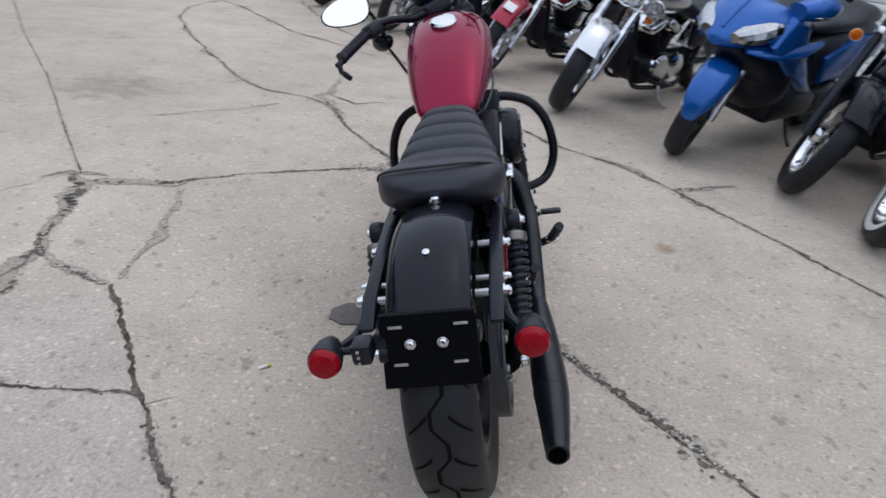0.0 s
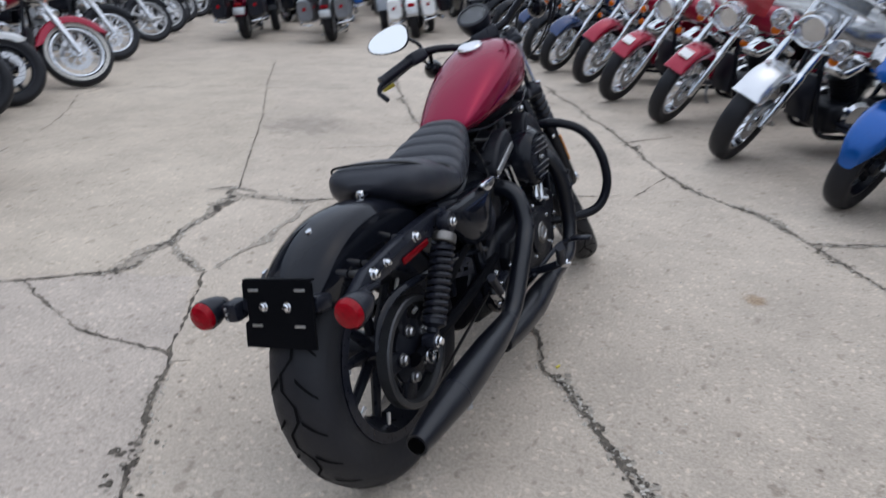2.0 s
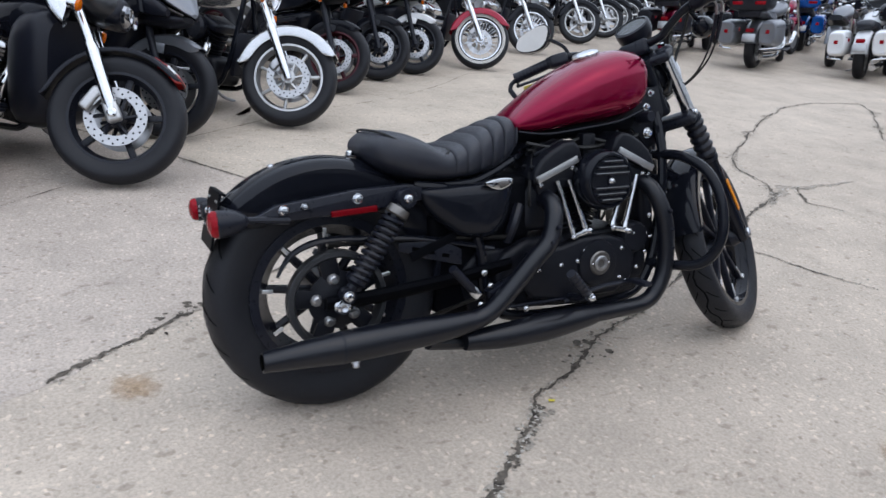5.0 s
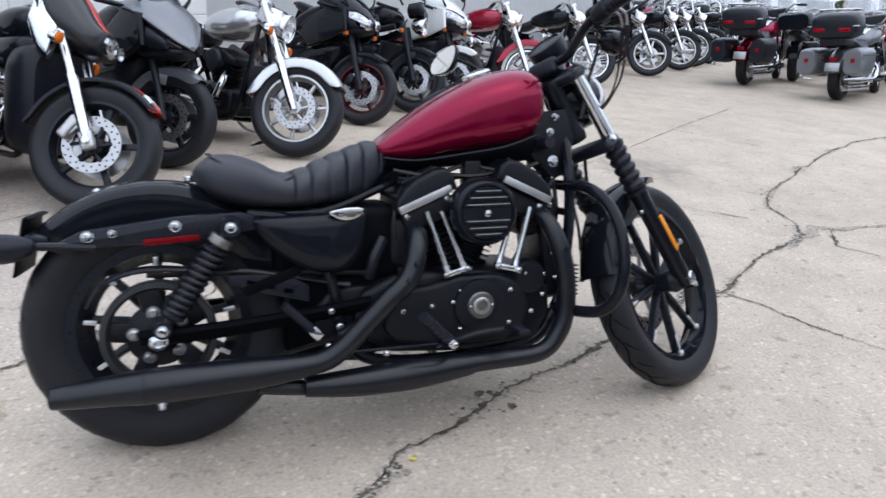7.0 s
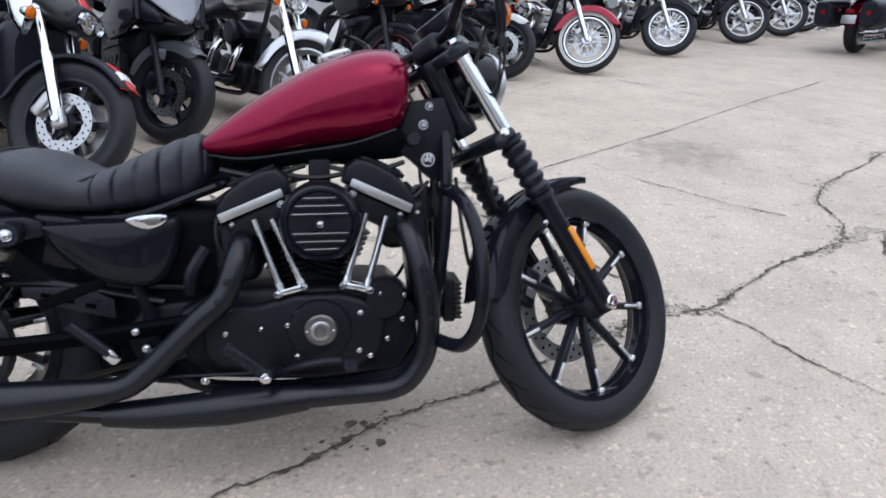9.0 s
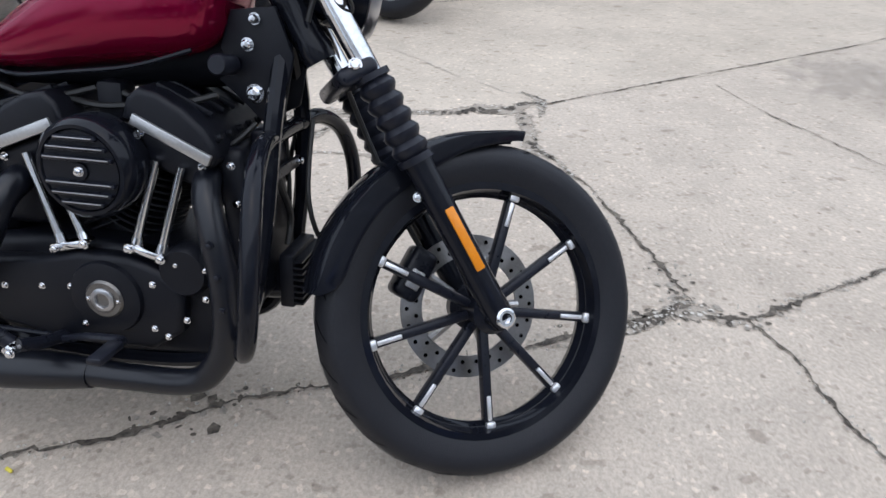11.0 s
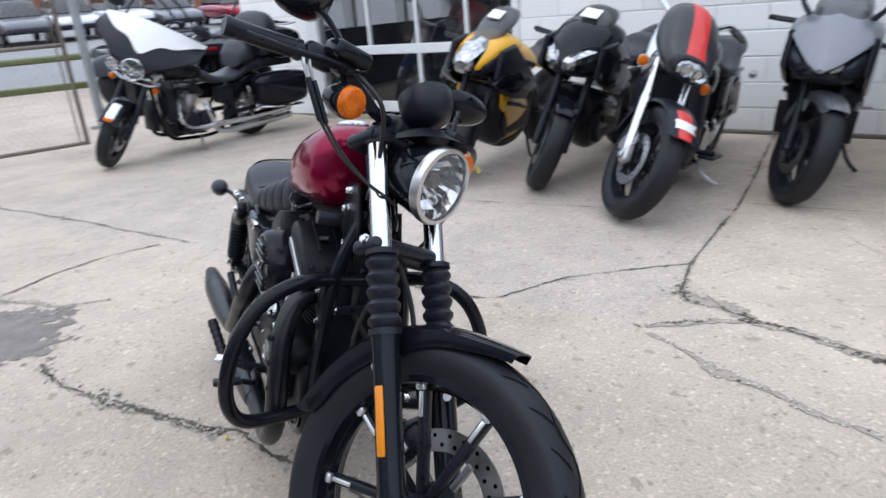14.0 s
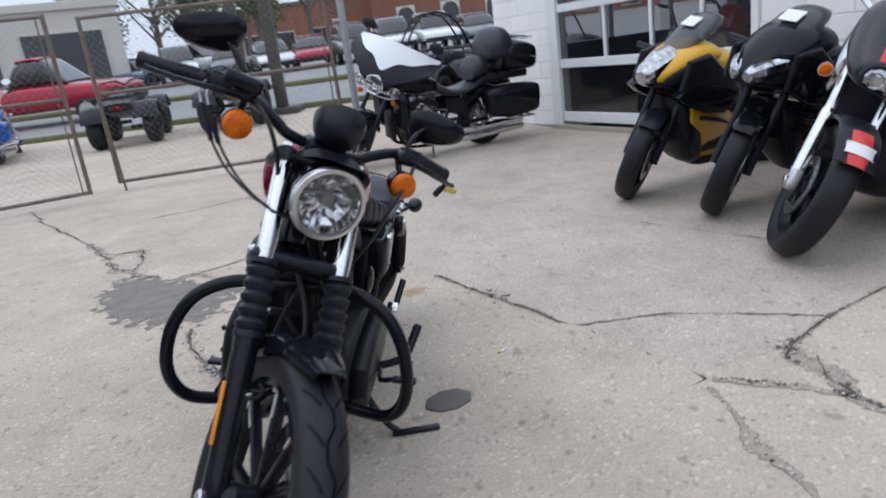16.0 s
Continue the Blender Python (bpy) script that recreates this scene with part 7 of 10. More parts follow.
def car(x, y, yaw, paint, label, kind="sedan", scale=1.0):
    """A parked car; its nose points along local +y."""
    t = thing("pickup_truck" if kind == "pickup" else "car", Matrix.Translation((x, y, height(y) + 0.006)) @ Matrix.Rotation(-math.atan(RISE), 4, "X") @ Matrix.Rotation(radians(yaw), 4, "Z") @ Matrix.Scale(scale, 4), label, "pickup" if kind == "pickup" else "car", "vehicles parked across the street")
    L = {"sedan": 4.6, "suv": 4.7, "pickup": 5.6}[kind]
    hood = {"sedan": 0.92, "suv": 1.05, "pickup": 1.1}[kind]
    top = {"sedan": 1.42, "suv": 1.72, "pickup": 1.78}[kind]
    low = 0.3 if kind == "sedan" else 0.42
    body = resample([(-L / 2, low + 0.15, hood - 0.2, 0.74), (-L / 2 + 0.12, low, hood - 0.04, 0.86), (-L / 4, low - 0.04, hood, 0.89), (L * 0.1, low - 0.04, hood, 0.89), (L * 0.33, low, hood - 0.06, 0.88), (L / 2 - 0.15, low + 0.04, hood - 0.16, 0.84), (L / 2, low + 0.15, hood - 0.3, 0.7)], 3)
    b = part("body", loft(body, 22, 5.0), paint, t)
    if kind == "pickup":
        c0, c1 = -0.25, 1.35
        part("cargo_bed", block((1.5, 2.05, 0.5), Matrix.Translation((0, -1.62, hood - 0.22)), 0.03), PLASTIC_BLACK, t)
    else:
        c0, c1 = (-L / 2 + (0.45 if kind == "sedan" else 0.1)), L * 0.22
    cab = [(c0, hood - 0.05, hood + 0.02, 0.74), (c0 + 0.3, hood - 0.05, top - 0.05, 0.66), ((c0 + c1) / 2 - 0.1, hood - 0.05, top, 0.66), (c1 - 0.6, hood - 0.05, top - 0.04, 0.66), (c1, hood - 0.05, hood + 0.02, 0.74)]
    part("glasshouse", loft(resample(cab, 3), 18, 4.5), CAR_GLASS, t)
    part("roof", loft(resample([(c0 + 0.32, top - 0.08, top, 0.6), ((c0 + c1) / 2 - 0.1, top - 0.06, top + 0.03, 0.63), (c1 - 0.62, top - 0.08, top, 0.6)], 3), 18, 4), paint, t)
    for s in (-1, 1):
        for yy in (-0.3 * L, 0.31 * L):
            w = part("wheel", lathe([(0.0, 0.1), (0.2, 0.1), (0.22, 0.08), (0.22, -0.1), (0.0, -0.1)], 16, Matrix.Translation((s * 0.8, yy, 0.33)) @ XAXIS), ALLOY, t)
            part("tyre", tyre_mesh(0.33, 0.11, 0.21, (yy, 0.33), 24), CAR_TYRE, w, m=Matrix.Translation((s * 0.8, 0, 0)))
        part("headlamp", block((0.32, 0.1, 0.14), Matrix.Translation((s * 0.6, L / 2 - 0.1, hood - 0.3)), 0.03), REFLECTOR, t)
        part("tail_lamp", block((0.24, 0.1, 0.2), Matrix.Translation((s * 0.66, -L / 2 + 0.06, hood - 0.22)), 0.03), RED_LENS, t)
    part("bumper", block((1.6, 0.16, 0.2), Matrix.Translation((0, L / 2 - 0.05, low + 0.12)), 0.05), PLASTIC_BLACK, t)
    part("bumper", block((1.6, 0.16, 0.2), Matrix.Translation((0, -L / 2 + 0.04, low + 0.14)), 0.05), CHROME if kind == "pickup" else PLASTIC_BLACK, t)
    return t


car(11.0, -16.5, 93, RED_BRIGHT, "red pickup truck standing on the street", "pickup", 1.0)
car(12.6, -33.0, 75, WHITE_PAINT, "white pickup truck parked across the street", "pickup")
for x, y, yaw, pt, lab, kd in ((10.4, -41, 20, SILVER_PAINT, "silver car in the car park", "sedan"), (8.0, -41.5, 15, RED_BRIGHT, "red car in the car park", "sedan"), (5.4, -41.6, 15, GREY_PAINT, "grey car in the car park", "suv"),
                               (2.9, -42.2, 12, SILVER_PAINT, "silver car in the car park", "suv"), (0.3, -42.5, 12, WHITE_PAINT, "white car in the car park", "suv"), (-2.4, -43, 10, GREY_PAINT, "grey car in the car park", "sedan"), (13.6, -42.5, 18, GREY_PAINT, "grey car in the car park", "sedan"),
                               (16.6, -41.8, 22, WHITE_PAINT, "white car in the car park", "suv"), (20.0, -42.0, 20, DARK_BLUE_PAINT, "dark blue car in the car park", "sedan"), (-6.0, -43.5, 12, RED_BRIGHT, "red car in the car park", "sedan"), (23.5, -40.5, 24, SILVER_PAINT, "silver car in the car park", "suv")):
    car(-0.3 + 0.75 * (x + 0.3), 2 + 0.75 * (y - 2), yaw, pt, lab, kd)


def quad(x, y, yaw, paint, label):
    """A quad bike on four balloon tyres; local +y is ahead."""
    t = thing("quad_bike", Matrix.Translation((x, y, height(y))) @ Matrix.Rotation(-math.atan(RISE), 4, "X") @ Matrix.Rotation(radians(yaw), 4, "Z") @ Matrix.Scale(1.03, 4), label, "quad bike", "quad bikes on the forecourt")
    for s in (-1, 1):
        for yy in (-0.6, 0.62):
            w = part("wheel", lathe([(0.0, 0.07), (0.12, 0.07), (0.15, 0.03), (0.15, -0.09), (0.0, -0.09)], 18, Matrix.Translation((s * 0.46, yy, 0.31)) @ XAXIS), SATIN_BLACK, t)
            part("tyre", tyre_mesh(0.31, 0.13, 0.15, (yy, 0.31), 28), RUBBER, w, m=Matrix.Translation((s * 0.46, 0, 0)))
            part("fender", fender_mesh(yy, 0.34, 0.4, 20, 160, 0.2, 0.04), paint, t, m=Matrix.Translation((s * 0.42, 0, 0)))
    part("body", loft(resample([(-0.85, 0.6, 0.75, 0.25), (-0.5, 0.5, 0.82, 0.22), (0.0, 0.42, 0.78, 0.17), (0.3, 0.42, 0.92, 0.18), (0.75, 0.5, 0.85, 0.26), (0.95, 0.58, 0.72, 0.2)], 4), 18, 3.2), paint, t)
    part("seat", loft(resample([(-0.55, 0.78, 0.86, 0.14), (-0.3, 0.76, 0.92, 0.16), (0.1, 0.76, 0.88, 0.14), (0.2, 0.8, 0.86, 0.08)], 4), 16, 3), VINYL, t)
    for y0, y1, z in ((-0.98, -0.5, 0.86), (0.5, 1.0, 0.92)):
        rk = part("rack", tube([(-0.4, y0, z), (0.4, y0, z), (0.4, y1, z), (-0.4, y1, z)], 0.013, 6, 2, closed=True), SATIN_BLACK, t)
        for x_ in (-0.24, -0.08, 0.08, 0.24):
            part("rack_bar", straight((x_, y0, z), (x_, y1, z), 0.01, 6), SATIN_BLACK, rk)
    part("handlebar", tube([(-0.38, 0.2, 1.06), (-0.15, 0.3, 1.08), (0, 0.34, 1.0), (0.15, 0.3, 1.08), (0.38, 0.2, 1.06)], 0.015, 8, 4), SATIN_BLACK, t)
    part("tail_lamp", block((0.16, 0.04, 0.05), Matrix.Translation((0, -0.88, 0.68)), 0.01), RED_LENS, t)
    for s in (-1, 1):
        part("headlamp", lathe([(0.0, 0.0), (0.06, 0.0), (0.05, 0.03), (0.0, 0.04)], 14, along((s * 0.2, 0.92, 0.72), (0, 1, 0))), REFLECTOR, t)
        part("axle", straight((s * 0.1, -0.6, 0.31), (s * 0.4, -0.6, 0.31), 0.035, 8), SATIN_BLACK, t)
        part("axle", straight((s * 0.1, 0.62, 0.31), (s * 0.4, 0.62, 0.31), 0.035, 8), SATIN_BLACK, t)
    return t


quad(3.74, -10.91, 190.2, PLASTIC_BLACK, "black quad bike parked on the forecourt")
quad(5.55, -10.23, 194.6, SATIN_BLACK, "black quad bike seen from behind")
quad(-0.2, -9.4, 150, PLASTIC_BLACK, "black utility quad behind the fence")
quad(-1.4, -9.8, 150, SATIN_BLACK, "black utility quad behind the fence")


def buggy(x, y, yaw):
    """A two-seat off-road buggy with a roll cage."""
    t = thing("utility_buggy", Matrix.Translation((x, y, height(y))) @ Matrix.Rotation(-math.atan(RISE), 4, "X") @ Matrix.Rotation(radians(yaw), 4, "Z") @ Matrix.Scale(0.84, 4), "black off-road buggy with a tubular roll cage", "buggy")
    for s in (-1, 1):
        for yy in (-0.9, 0.95):
            w = part("wheel", lathe([(0.0, 0.08), (0.15, 0.08), (0.17, -0.09), (0.0, -0.09)], 16, Matrix.Translation((s * 0.66, yy, 0.35)) @ XAXIS), SATIN_BLACK, t)
            part("tyre", tyre_mesh(0.35, 0.13, 0.17, (yy, 0.35), 24), RUBBER, w, m=Matrix.Translation((s * 0.66, 0, 0)))
        part("cage_tube", tube([(s * 0.6, 0.75, 0.9), (s * 0.58, 0.3, 1.75), (s * 0.58, -0.4, 1.8), (s * 0.6, -0.95, 0.95)], 0.025, 8, 4), SATIN_BLACK, t)
        part("seat", loft([(-0.35, 0.55, 1.2, 0.2), (-0.2, 0.5, 0.8, 0.22), (0.15, 0.5, 0.62, 0.22)], 14, 3.4), VINYL, t, m=Matrix.Translation((s * 0.3, 0, 0)))
    for yy, z in ((0.3, 1.75), (-0.4, 1.8)):
        part("cage_bar", straight((-0.58, yy, z), (0.58, yy, z), 0.025, 8), SATIN_BLACK, t)
    part("body", loft(resample([(-1.3, 0.5, 0.85, 0.5), (-0.5, 0.4, 0.6, 0.6), (0.4, 0.4, 0.6, 0.6), (0.8, 0.45, 0.98, 0.6), (1.35, 0.55, 0.8, 0.45)], 4), 18, 4), PLASTIC_BLACK, t)
    part("roof", block((1.1, 0.8, 0.03), Matrix.Translation((0, -0.05, 1.81)), 0.01), PLASTIC_BLACK, t)
    return t


buggy(-0.3, -11.6, 100)
buggy(-2.5, -11.8, 100)

# ---- the other motorcycles ----
RED_SCREEN = material("red_acrylic_screen", (0.5, 0.01, 0.02), 0.12, second=(0.4, 0.01, 0.02), scale=6, coat=0.4, alpha=0.85)
STRIPE_RED = material("signal_red_paint", (0.58, 0.02, 0.018), 0.3, second=(0.64, 0.03, 0.025), scale=8, coat=0.4)
LAMP_CLEAR = material("clear_lamp_optics", (0.62, 0.63, 0.65), 0.12, 1.0, second=(0.09, 0.09, 0.10), scale=30, amount=0.9)
DARK_REFLECTOR = material("smoked_lamp_reflector", (0.42, 0.43, 0.45), 0.1, 1.0, second=(0.2, 0.2, 0.21), scale=40)
SCOOTER_SCREEN = material("grey_tinted_screen", (0.15, 0.165, 0.18), 0.08, second=(0.19, 0.2, 0.215), scale=4, coat=0.5, alpha=0.8)
FLY_GREY = material("charcoal_cowl_paint", (0.022, 0.023, 0.026), 0.3, 0.2, second=(0.032, 0.033, 0.036), scale=8, coat=0.25)


def stand_pose(x, y, heading, wheelbase, front=True, lean=9.0):
    """Places a bike by where its front (or rear) tyre touches the ground; heading in degrees from +x."""
    r = Matrix.Rotation(radians(heading - 90), 4, "Z")
    off = r @ V(0, wheelbase, 0) if front else V(0, 0, 0)
    return Matrix.Translation(V(x, y, 0) - off) @ r @ Matrix.Rotation(radians(-lean), 4, "Y")


def road_wheel(t, name, c, radius, half, rim, style, m=None, white=False, tint=None, discs=1, face=1):
    """A wheel of a parked bike: wire spokes, cast spokes or a dish, with brake discs."""
    metal = tint or (SATIN_BLACK if style == "cast_black" else CHROME if style in ("wire", "wire_fat") else ALLOY)
    w = part(name, rim_mesh(rim, half * 0.72, c, 40, 0.03), metal, t, m=m)
    part("tyre", tyre_mesh(radius, half, rim + 0.002, c, 44), RUBBER, w, m=m)
    if white:
        for s in (-1, 1):
            part("white_wall", lathe([(rim + 0.016, s * half * 0.80), (rim + 0.02, s * (half * 0.95)), (rim + 0.045, s * (half * 1.015)), (rim + 0.05, s * (half * 0.99))], 40, Matrix.Translation((0, *c)) @ XAXIS, mouth=True), WHITE_WALL, w, "white side wall", m=m)
    part("hub", lathe([(0.015, -0.075), (0.045, -0.07), (0.05, -0.04), (0.032, -0.025), (0.032, 0.025), (0.05, 0.04), (0.045, 0.07), (0.015, 0.075)], 18, Matrix.Translation((0, *c)) @ XAXIS), metal, w, m=m)
    ctr = V(0, *c)
    if style in ("wire", "wire_fat"):
        bm = bmesh.new()
        n = 40 if style == "wire" else 28
        for i in range(n):
            a = 2 * math.pi * i / n
            s = 1 if i % 2 else -1
            tw = 0.35 * (1 if (i // 2) % 2 else -1)
            p = ctr + V(s * 0.04, 0.045 * math.cos(a + tw), 0.045 * math.sin(a + tw))
            q = ctr + V(s * 0.008, (rim - 0.014) * math.cos(a), (rim - 0.014) * math.sin(a))
            straight(p, q, 0.0026 if style == "wire" else 0.005, 4, bm)
        part("wire_spokes", bm, CHROME, w, m=m)["kind"] = "stuff"
    else:
        n = {"cast": 7, "cast_black": 5, "cast_five": 5, "cast_ten": 10}.get(style, 7)
        for i in range(n):
            a = 2 * math.pi * i / n + 0.3
            d = V(0, math.cos(a), math.sin(a))
            wd = 0.034 if n == 5 else 0.022
            part("spoke", block((0.03, rim - 0.03, wd), Matrix.Translation(ctr + d * (rim * 0.5 + 0.005)) @ Matrix.Rotation(a, 4, "X"), 0.008), metal, w, m=m)
    for k in range(discs):
        s = face if k == 0 else -face
        part("brake_disc", disc_mesh(s * 0.06, c, 0.145, 0.095, 0.006), STEEL, w, m=m)
        pits, arms = bmesh.new(), bmesh.new()
        for q in range(18):
            for rr, ph in ((0.134, 0.0), (0.114, 0.17)):
                a = 2 * math.pi * q / 18 + ph
                y, z = c[0] + rr * math.cos(a), c[1] + rr * math.sin(a)
                pits.faces.new([pits.verts.new((s * 0.0636, y + 0.0055 * math.cos(b), z + 0.0055 * math.sin(b))) for b in (0, 1.05, 2.1, 3.14, 4.19, 5.24)])
        part("disc_drilling", pits, HOLE_BLACK, w, m=m, smooth=False)["kind"] = "stuff"
        for q in range(6):
            a = 2 * math.pi * q / 6
            straight(ctr + V(s * 0.062, 0.035 * math.cos(a), 0.035 * math.sin(a)), ctr + V(s * 0.062, 0.1 * math.cos(a + 0.3), 0.1 * math.sin(a + 0.3)), 0.010, 5, arms)
        part("disc_carrier", arms, ALLOY if style != "cast_black" else SATIN_BLACK, w, m=m)["kind"] = "stuff"
    return w


def lamp(t, p, r, m, name="headlight", shell=None):
    d = V(0, 1, -0.05).normalized()
    h = part(name, lathe([(0.0, -r * 1.4), (r * 0.5, -r * 1.3), (r * 0.9, -r * 0.7), (r, 0.0), (r * 0.96, 0.01)], 24, along(p, d), mouth=True), shell or CHROME, t, m=m)
    part("bowl", facet_bowl(r * 0.94, r * 0.8, along(p + d * 0.004, d), int(r * 1000), 14), REFLECTOR, h, m=m, smooth=False)
    part("bulb_shield", lathe([(0.0, -r * 0.7), (r * 0.11, -r * 0.7), (r * 0.12, -r * 0.35), (0.0, -r * 0.3)], 14, along(p, d)), DULL_STEEL, h, m=m)
    part("trim_ring", lathe([(r * 0.93, 0.0), (r * 1.04, 0.0), (r * 1.04, 0.012), (r * 0.98, 0.018), (r * 0.93, 0.012)], 28, along(p, d), closed=True), CHROME, h, m=m)
    g = part("glass", lathe([(r * 0.95, 0.006), (r * 0.7, r * 0.16), (0.0, r * 0.25), (0.0, r * 0.22), (r * 0.7, r * 0.13), (r * 0.94, 0.004)], 20, along(p, d), mouth=True), GLASS, h, m=m)
    g.visible_shadow = False
    return h


def signal(t, p, m, lens=None, r=0.032, d=(0, 1, 0)):
    s = part("turn_signal", lathe([(0.0, -0.05), (r * 0.6, -0.04), (r, -0.005), (r, 0.004)], 16, along(p, d)), CHROME, t, m=m)
    part("lens", lathe([(r * 0.95, 0.002), (r * 0.8, 0.016), (0.0, 0.022)], 16, along(p, d)), lens or AMBER_LENS, s, m=m)


def cruiser(m, label, paint, fender=None, wheel="wire", white=False, windshield=False, bags=None, trunk=None, batwing=None, lamps=False, steer=28.0,
            front_r=0.325, front_half=0.055, bars="mid", forks=None, tag=False, lower_paint=None, shield=None, dark=False, group="motorcycles parked in rows", bag_x=0.28, flyscreen=None, discs=1, fender_tip=None, sign=1, skirt=0.06, tank_paint=None):
    t = thing("motorcycle", m, label, "motorcycle", group)
    L = 1.62
    FAx, RAx = (L, front_r), (0.0, 0.32)
    ST = steering(steer, FAx, 32, 0.05)
    forks = forks or CHROME
    fender = fender or paint
    frim = front_r - 0.095
    road_wheel(t, "front_wheel", FAx, front_r, front_half, frim, wheel, ST, white, discs=discs, face=-1)
    road_wheel(t, "rear_wheel", RAx, 0.32, 0.075, 0.215, "cast" if wheel.startswith("cast") else wheel, None, white)
    part("front_fender", fender_mesh(FAx[0], FAx[1], front_r + 0.035, 46 if flyscreen else 38, 178, front_half + 0.025, skirt, crown=0.022), fender, t, m=ST)
    if fender_tip:
        tip = part("fender_tip", fender_mesh(FAx[0], FAx[1], front_r + 0.0385, 46, 76, front_half * 0.95, 0.016, crown=0.016, n=12, tip=0.3), fender_tip, t, "coloured band on the fender end", ST)
        if fender_tip is CHROME:
            part("fender_lamp", block((0.075, 0.018, 0.035), Matrix.Translation((0, FAx[0] + (front_r + 0.046) * math.cos(radians(44)), FAx[1] + (front_r + 0.046) * math.sin(radians(44)))) @ Matrix.Rotation(radians(44), 4, "X"), 0.006), AMBER_LENS, tip, "amber fender lamp", m=ST)
        else:
            part("white_band", fender_mesh(FAx[0], FAx[1], front_r + 0.042, 54, 63, front_half * 0.95 + 0.002, 0.016, crown=0.016, n=6), WHITE_PAINT, tip, "white band across the fender end", m=ST)
    part("rear_fender", fender_mesh(0, 0.32, 0.375, 12, 172, 0.1, 0.11, crown=0.03), fender, t)
    dn = V(0, -0.53, 0.848)
    for s in (-1, 1):
        foot = V(s * 0.105, *FAx)
        part("fork_leg", tube([foot - dn * 0.03, foot + dn * 0.05, foot + dn * 0.34, foot + dn * 0.36], [0.024, 0.031, 0.031, 0.026], 12, 1), forks, t, m=ST)
        part("fork_tube", straight(foot + dn * 0.35, foot + dn * 0.8, 0.024, 12), CHROME if forks is not SATIN_BLACK else SATIN_BLACK, t, m=ST)
        cal = part("brake_caliper", block((0.045, 0.09, 0.05), Matrix.Translation(foot + V(s * -0.03, -0.1, 0.06)) @ Matrix.Rotation(radians(60), 4, "X"), 0.012), STEEL, t, m=ST)
    tp = V(0, *FAx) + dn * 0.78
    if not flyscreen:
        part("triple_clamp", block((0.27, 0.08, 0.035), Matrix.Translation(tp) @ Matrix.Rotation(radians(32), 4, "X"), 0.012), CHROME, t, m=ST)
    part("lower_clamp", block((0.27, 0.08, 0.04), Matrix.Translation(tp - dn * 0.2) @ Matrix.Rotation(radians(32), 4, "X"), 0.012), CHROME, t, m=ST)
    hz = 0.92
    if not batwing and not flyscreen:
        lamp(t, V(0, 1.39, 0.86), 0.095, ST)
        part("lamp_nacelle", loft(resample([(1.18, 0.84, 0.97, 0.06), (1.26, 0.79, 0.985, 0.1), (1.36, 0.77, 0.965, 0.11)], 3), 18, 2.3), CHROME, t, m=ST)
    hb = {"low": 0.0, "mid": 0.08, "high": 0.25}[bars]
    part("handlebar", tube([(-0.43, 0.95, 1.05 + hb), (-0.3, 1.02, 1.08 + hb), (-0.2, 1.1, 1.05 + hb * 0.8), (-0.08, 1.16, 1.0), (0.08, 1.16, 1.0), (0.2, 1.1, 1.05 + hb * 0.8), (0.3, 1.02, 1.08 + hb), (0.43, 0.95, 1.05 + hb)], 0.0145, 8, 4), CHROME, t, m=ST)
    for s in (-1, 1):
        part("grip", straight((s * 0.46, 0.935, 1.045 + hb), (s * 0.33, 1.003, 1.07 + hb), 0.02, 10), PLASTIC_BLACK, t, m=ST)
        part("lever", tube([(s * 0.3, 1.06, 1.07 + hb), (s * 0.36, 1.05, 1.06 + hb), (s * 0.44, 1.0, 1.05 + hb)], 0.007, 6, 3), CHROME, t, m=ST)
        if not flyscreen:
            mr = part("mirror", tube([(s * 0.31, 1.03, 1.08 + hb), (s * 0.34, 1.02, 1.18 + hb), (s * 0.38, 1.0, 1.24 + hb)], 0.006, 6, 3), CHROME, t, m=ST)
            part("mirror_head", lathe([(0.0, 0.03), (0.04, 0.024), (0.058, 0.008), (0.06, 0.0)], 18, Matrix.Translation((s * 0.4, 0.995, 1.25 + hb)) @ Matrix.Rotation(radians(-90), 4, "X") @ Matrix.Scale(1.4, 4, (1, 0, 0))), PLASTIC_BLACK, mr, m=ST)
            part("mirror_glass", lathe([(0.0, 0.0005), (0.056, 0.0005), (0.056, -0.0015), (0.0, -0.0015)], 18, Matrix.Translation((s * 0.4, 0.995, 1.25 + hb)) @ Matrix.Rotation(radians(-90), 4, "X") @ Matrix.Scale(1.4, 4, (1, 0, 0))), MIRROR, mr, m=ST)
        signal(t, V(s * 0.2, 1.36, 0.76), ST)
        signal(t, V(s * 0.17, -0.33, 0.56), None, RED_LENS, d=(0, -1, 0))
        if lamps:
            lamp(t, V(s * 0.2, 1.38, 0.88 if batwing else 0.84), 0.062, ST, "spot_lamp")
    if lamps:
        part("light_bar", tube([(-0.2, 1.33, 0.8), (-0.1, 1.36, 0.77), (0.1, 1.36, 0.77), (0.2, 1.33, 0.8)], 0.012, 8, 3), CHROME, t, m=ST)
    # tank, seat, frame
    tk = resample([(0.62, 0.78, 0.80, 0.05), (0.65, 0.72, 0.84, 0.11), (0.75, 0.70, 0.89, 0.15), (0.9, 0.71, 0.94, 0.165), (1.05, 0.74, 0.95, 0.15), (1.16, 0.80, 0.93, 0.1), (1.2, 0.85, 0.90, 0.05)], 4)
    tank = part("fuel_tank", loft(tk, 26, 2.5), tank_paint or paint, t, sharp=70)
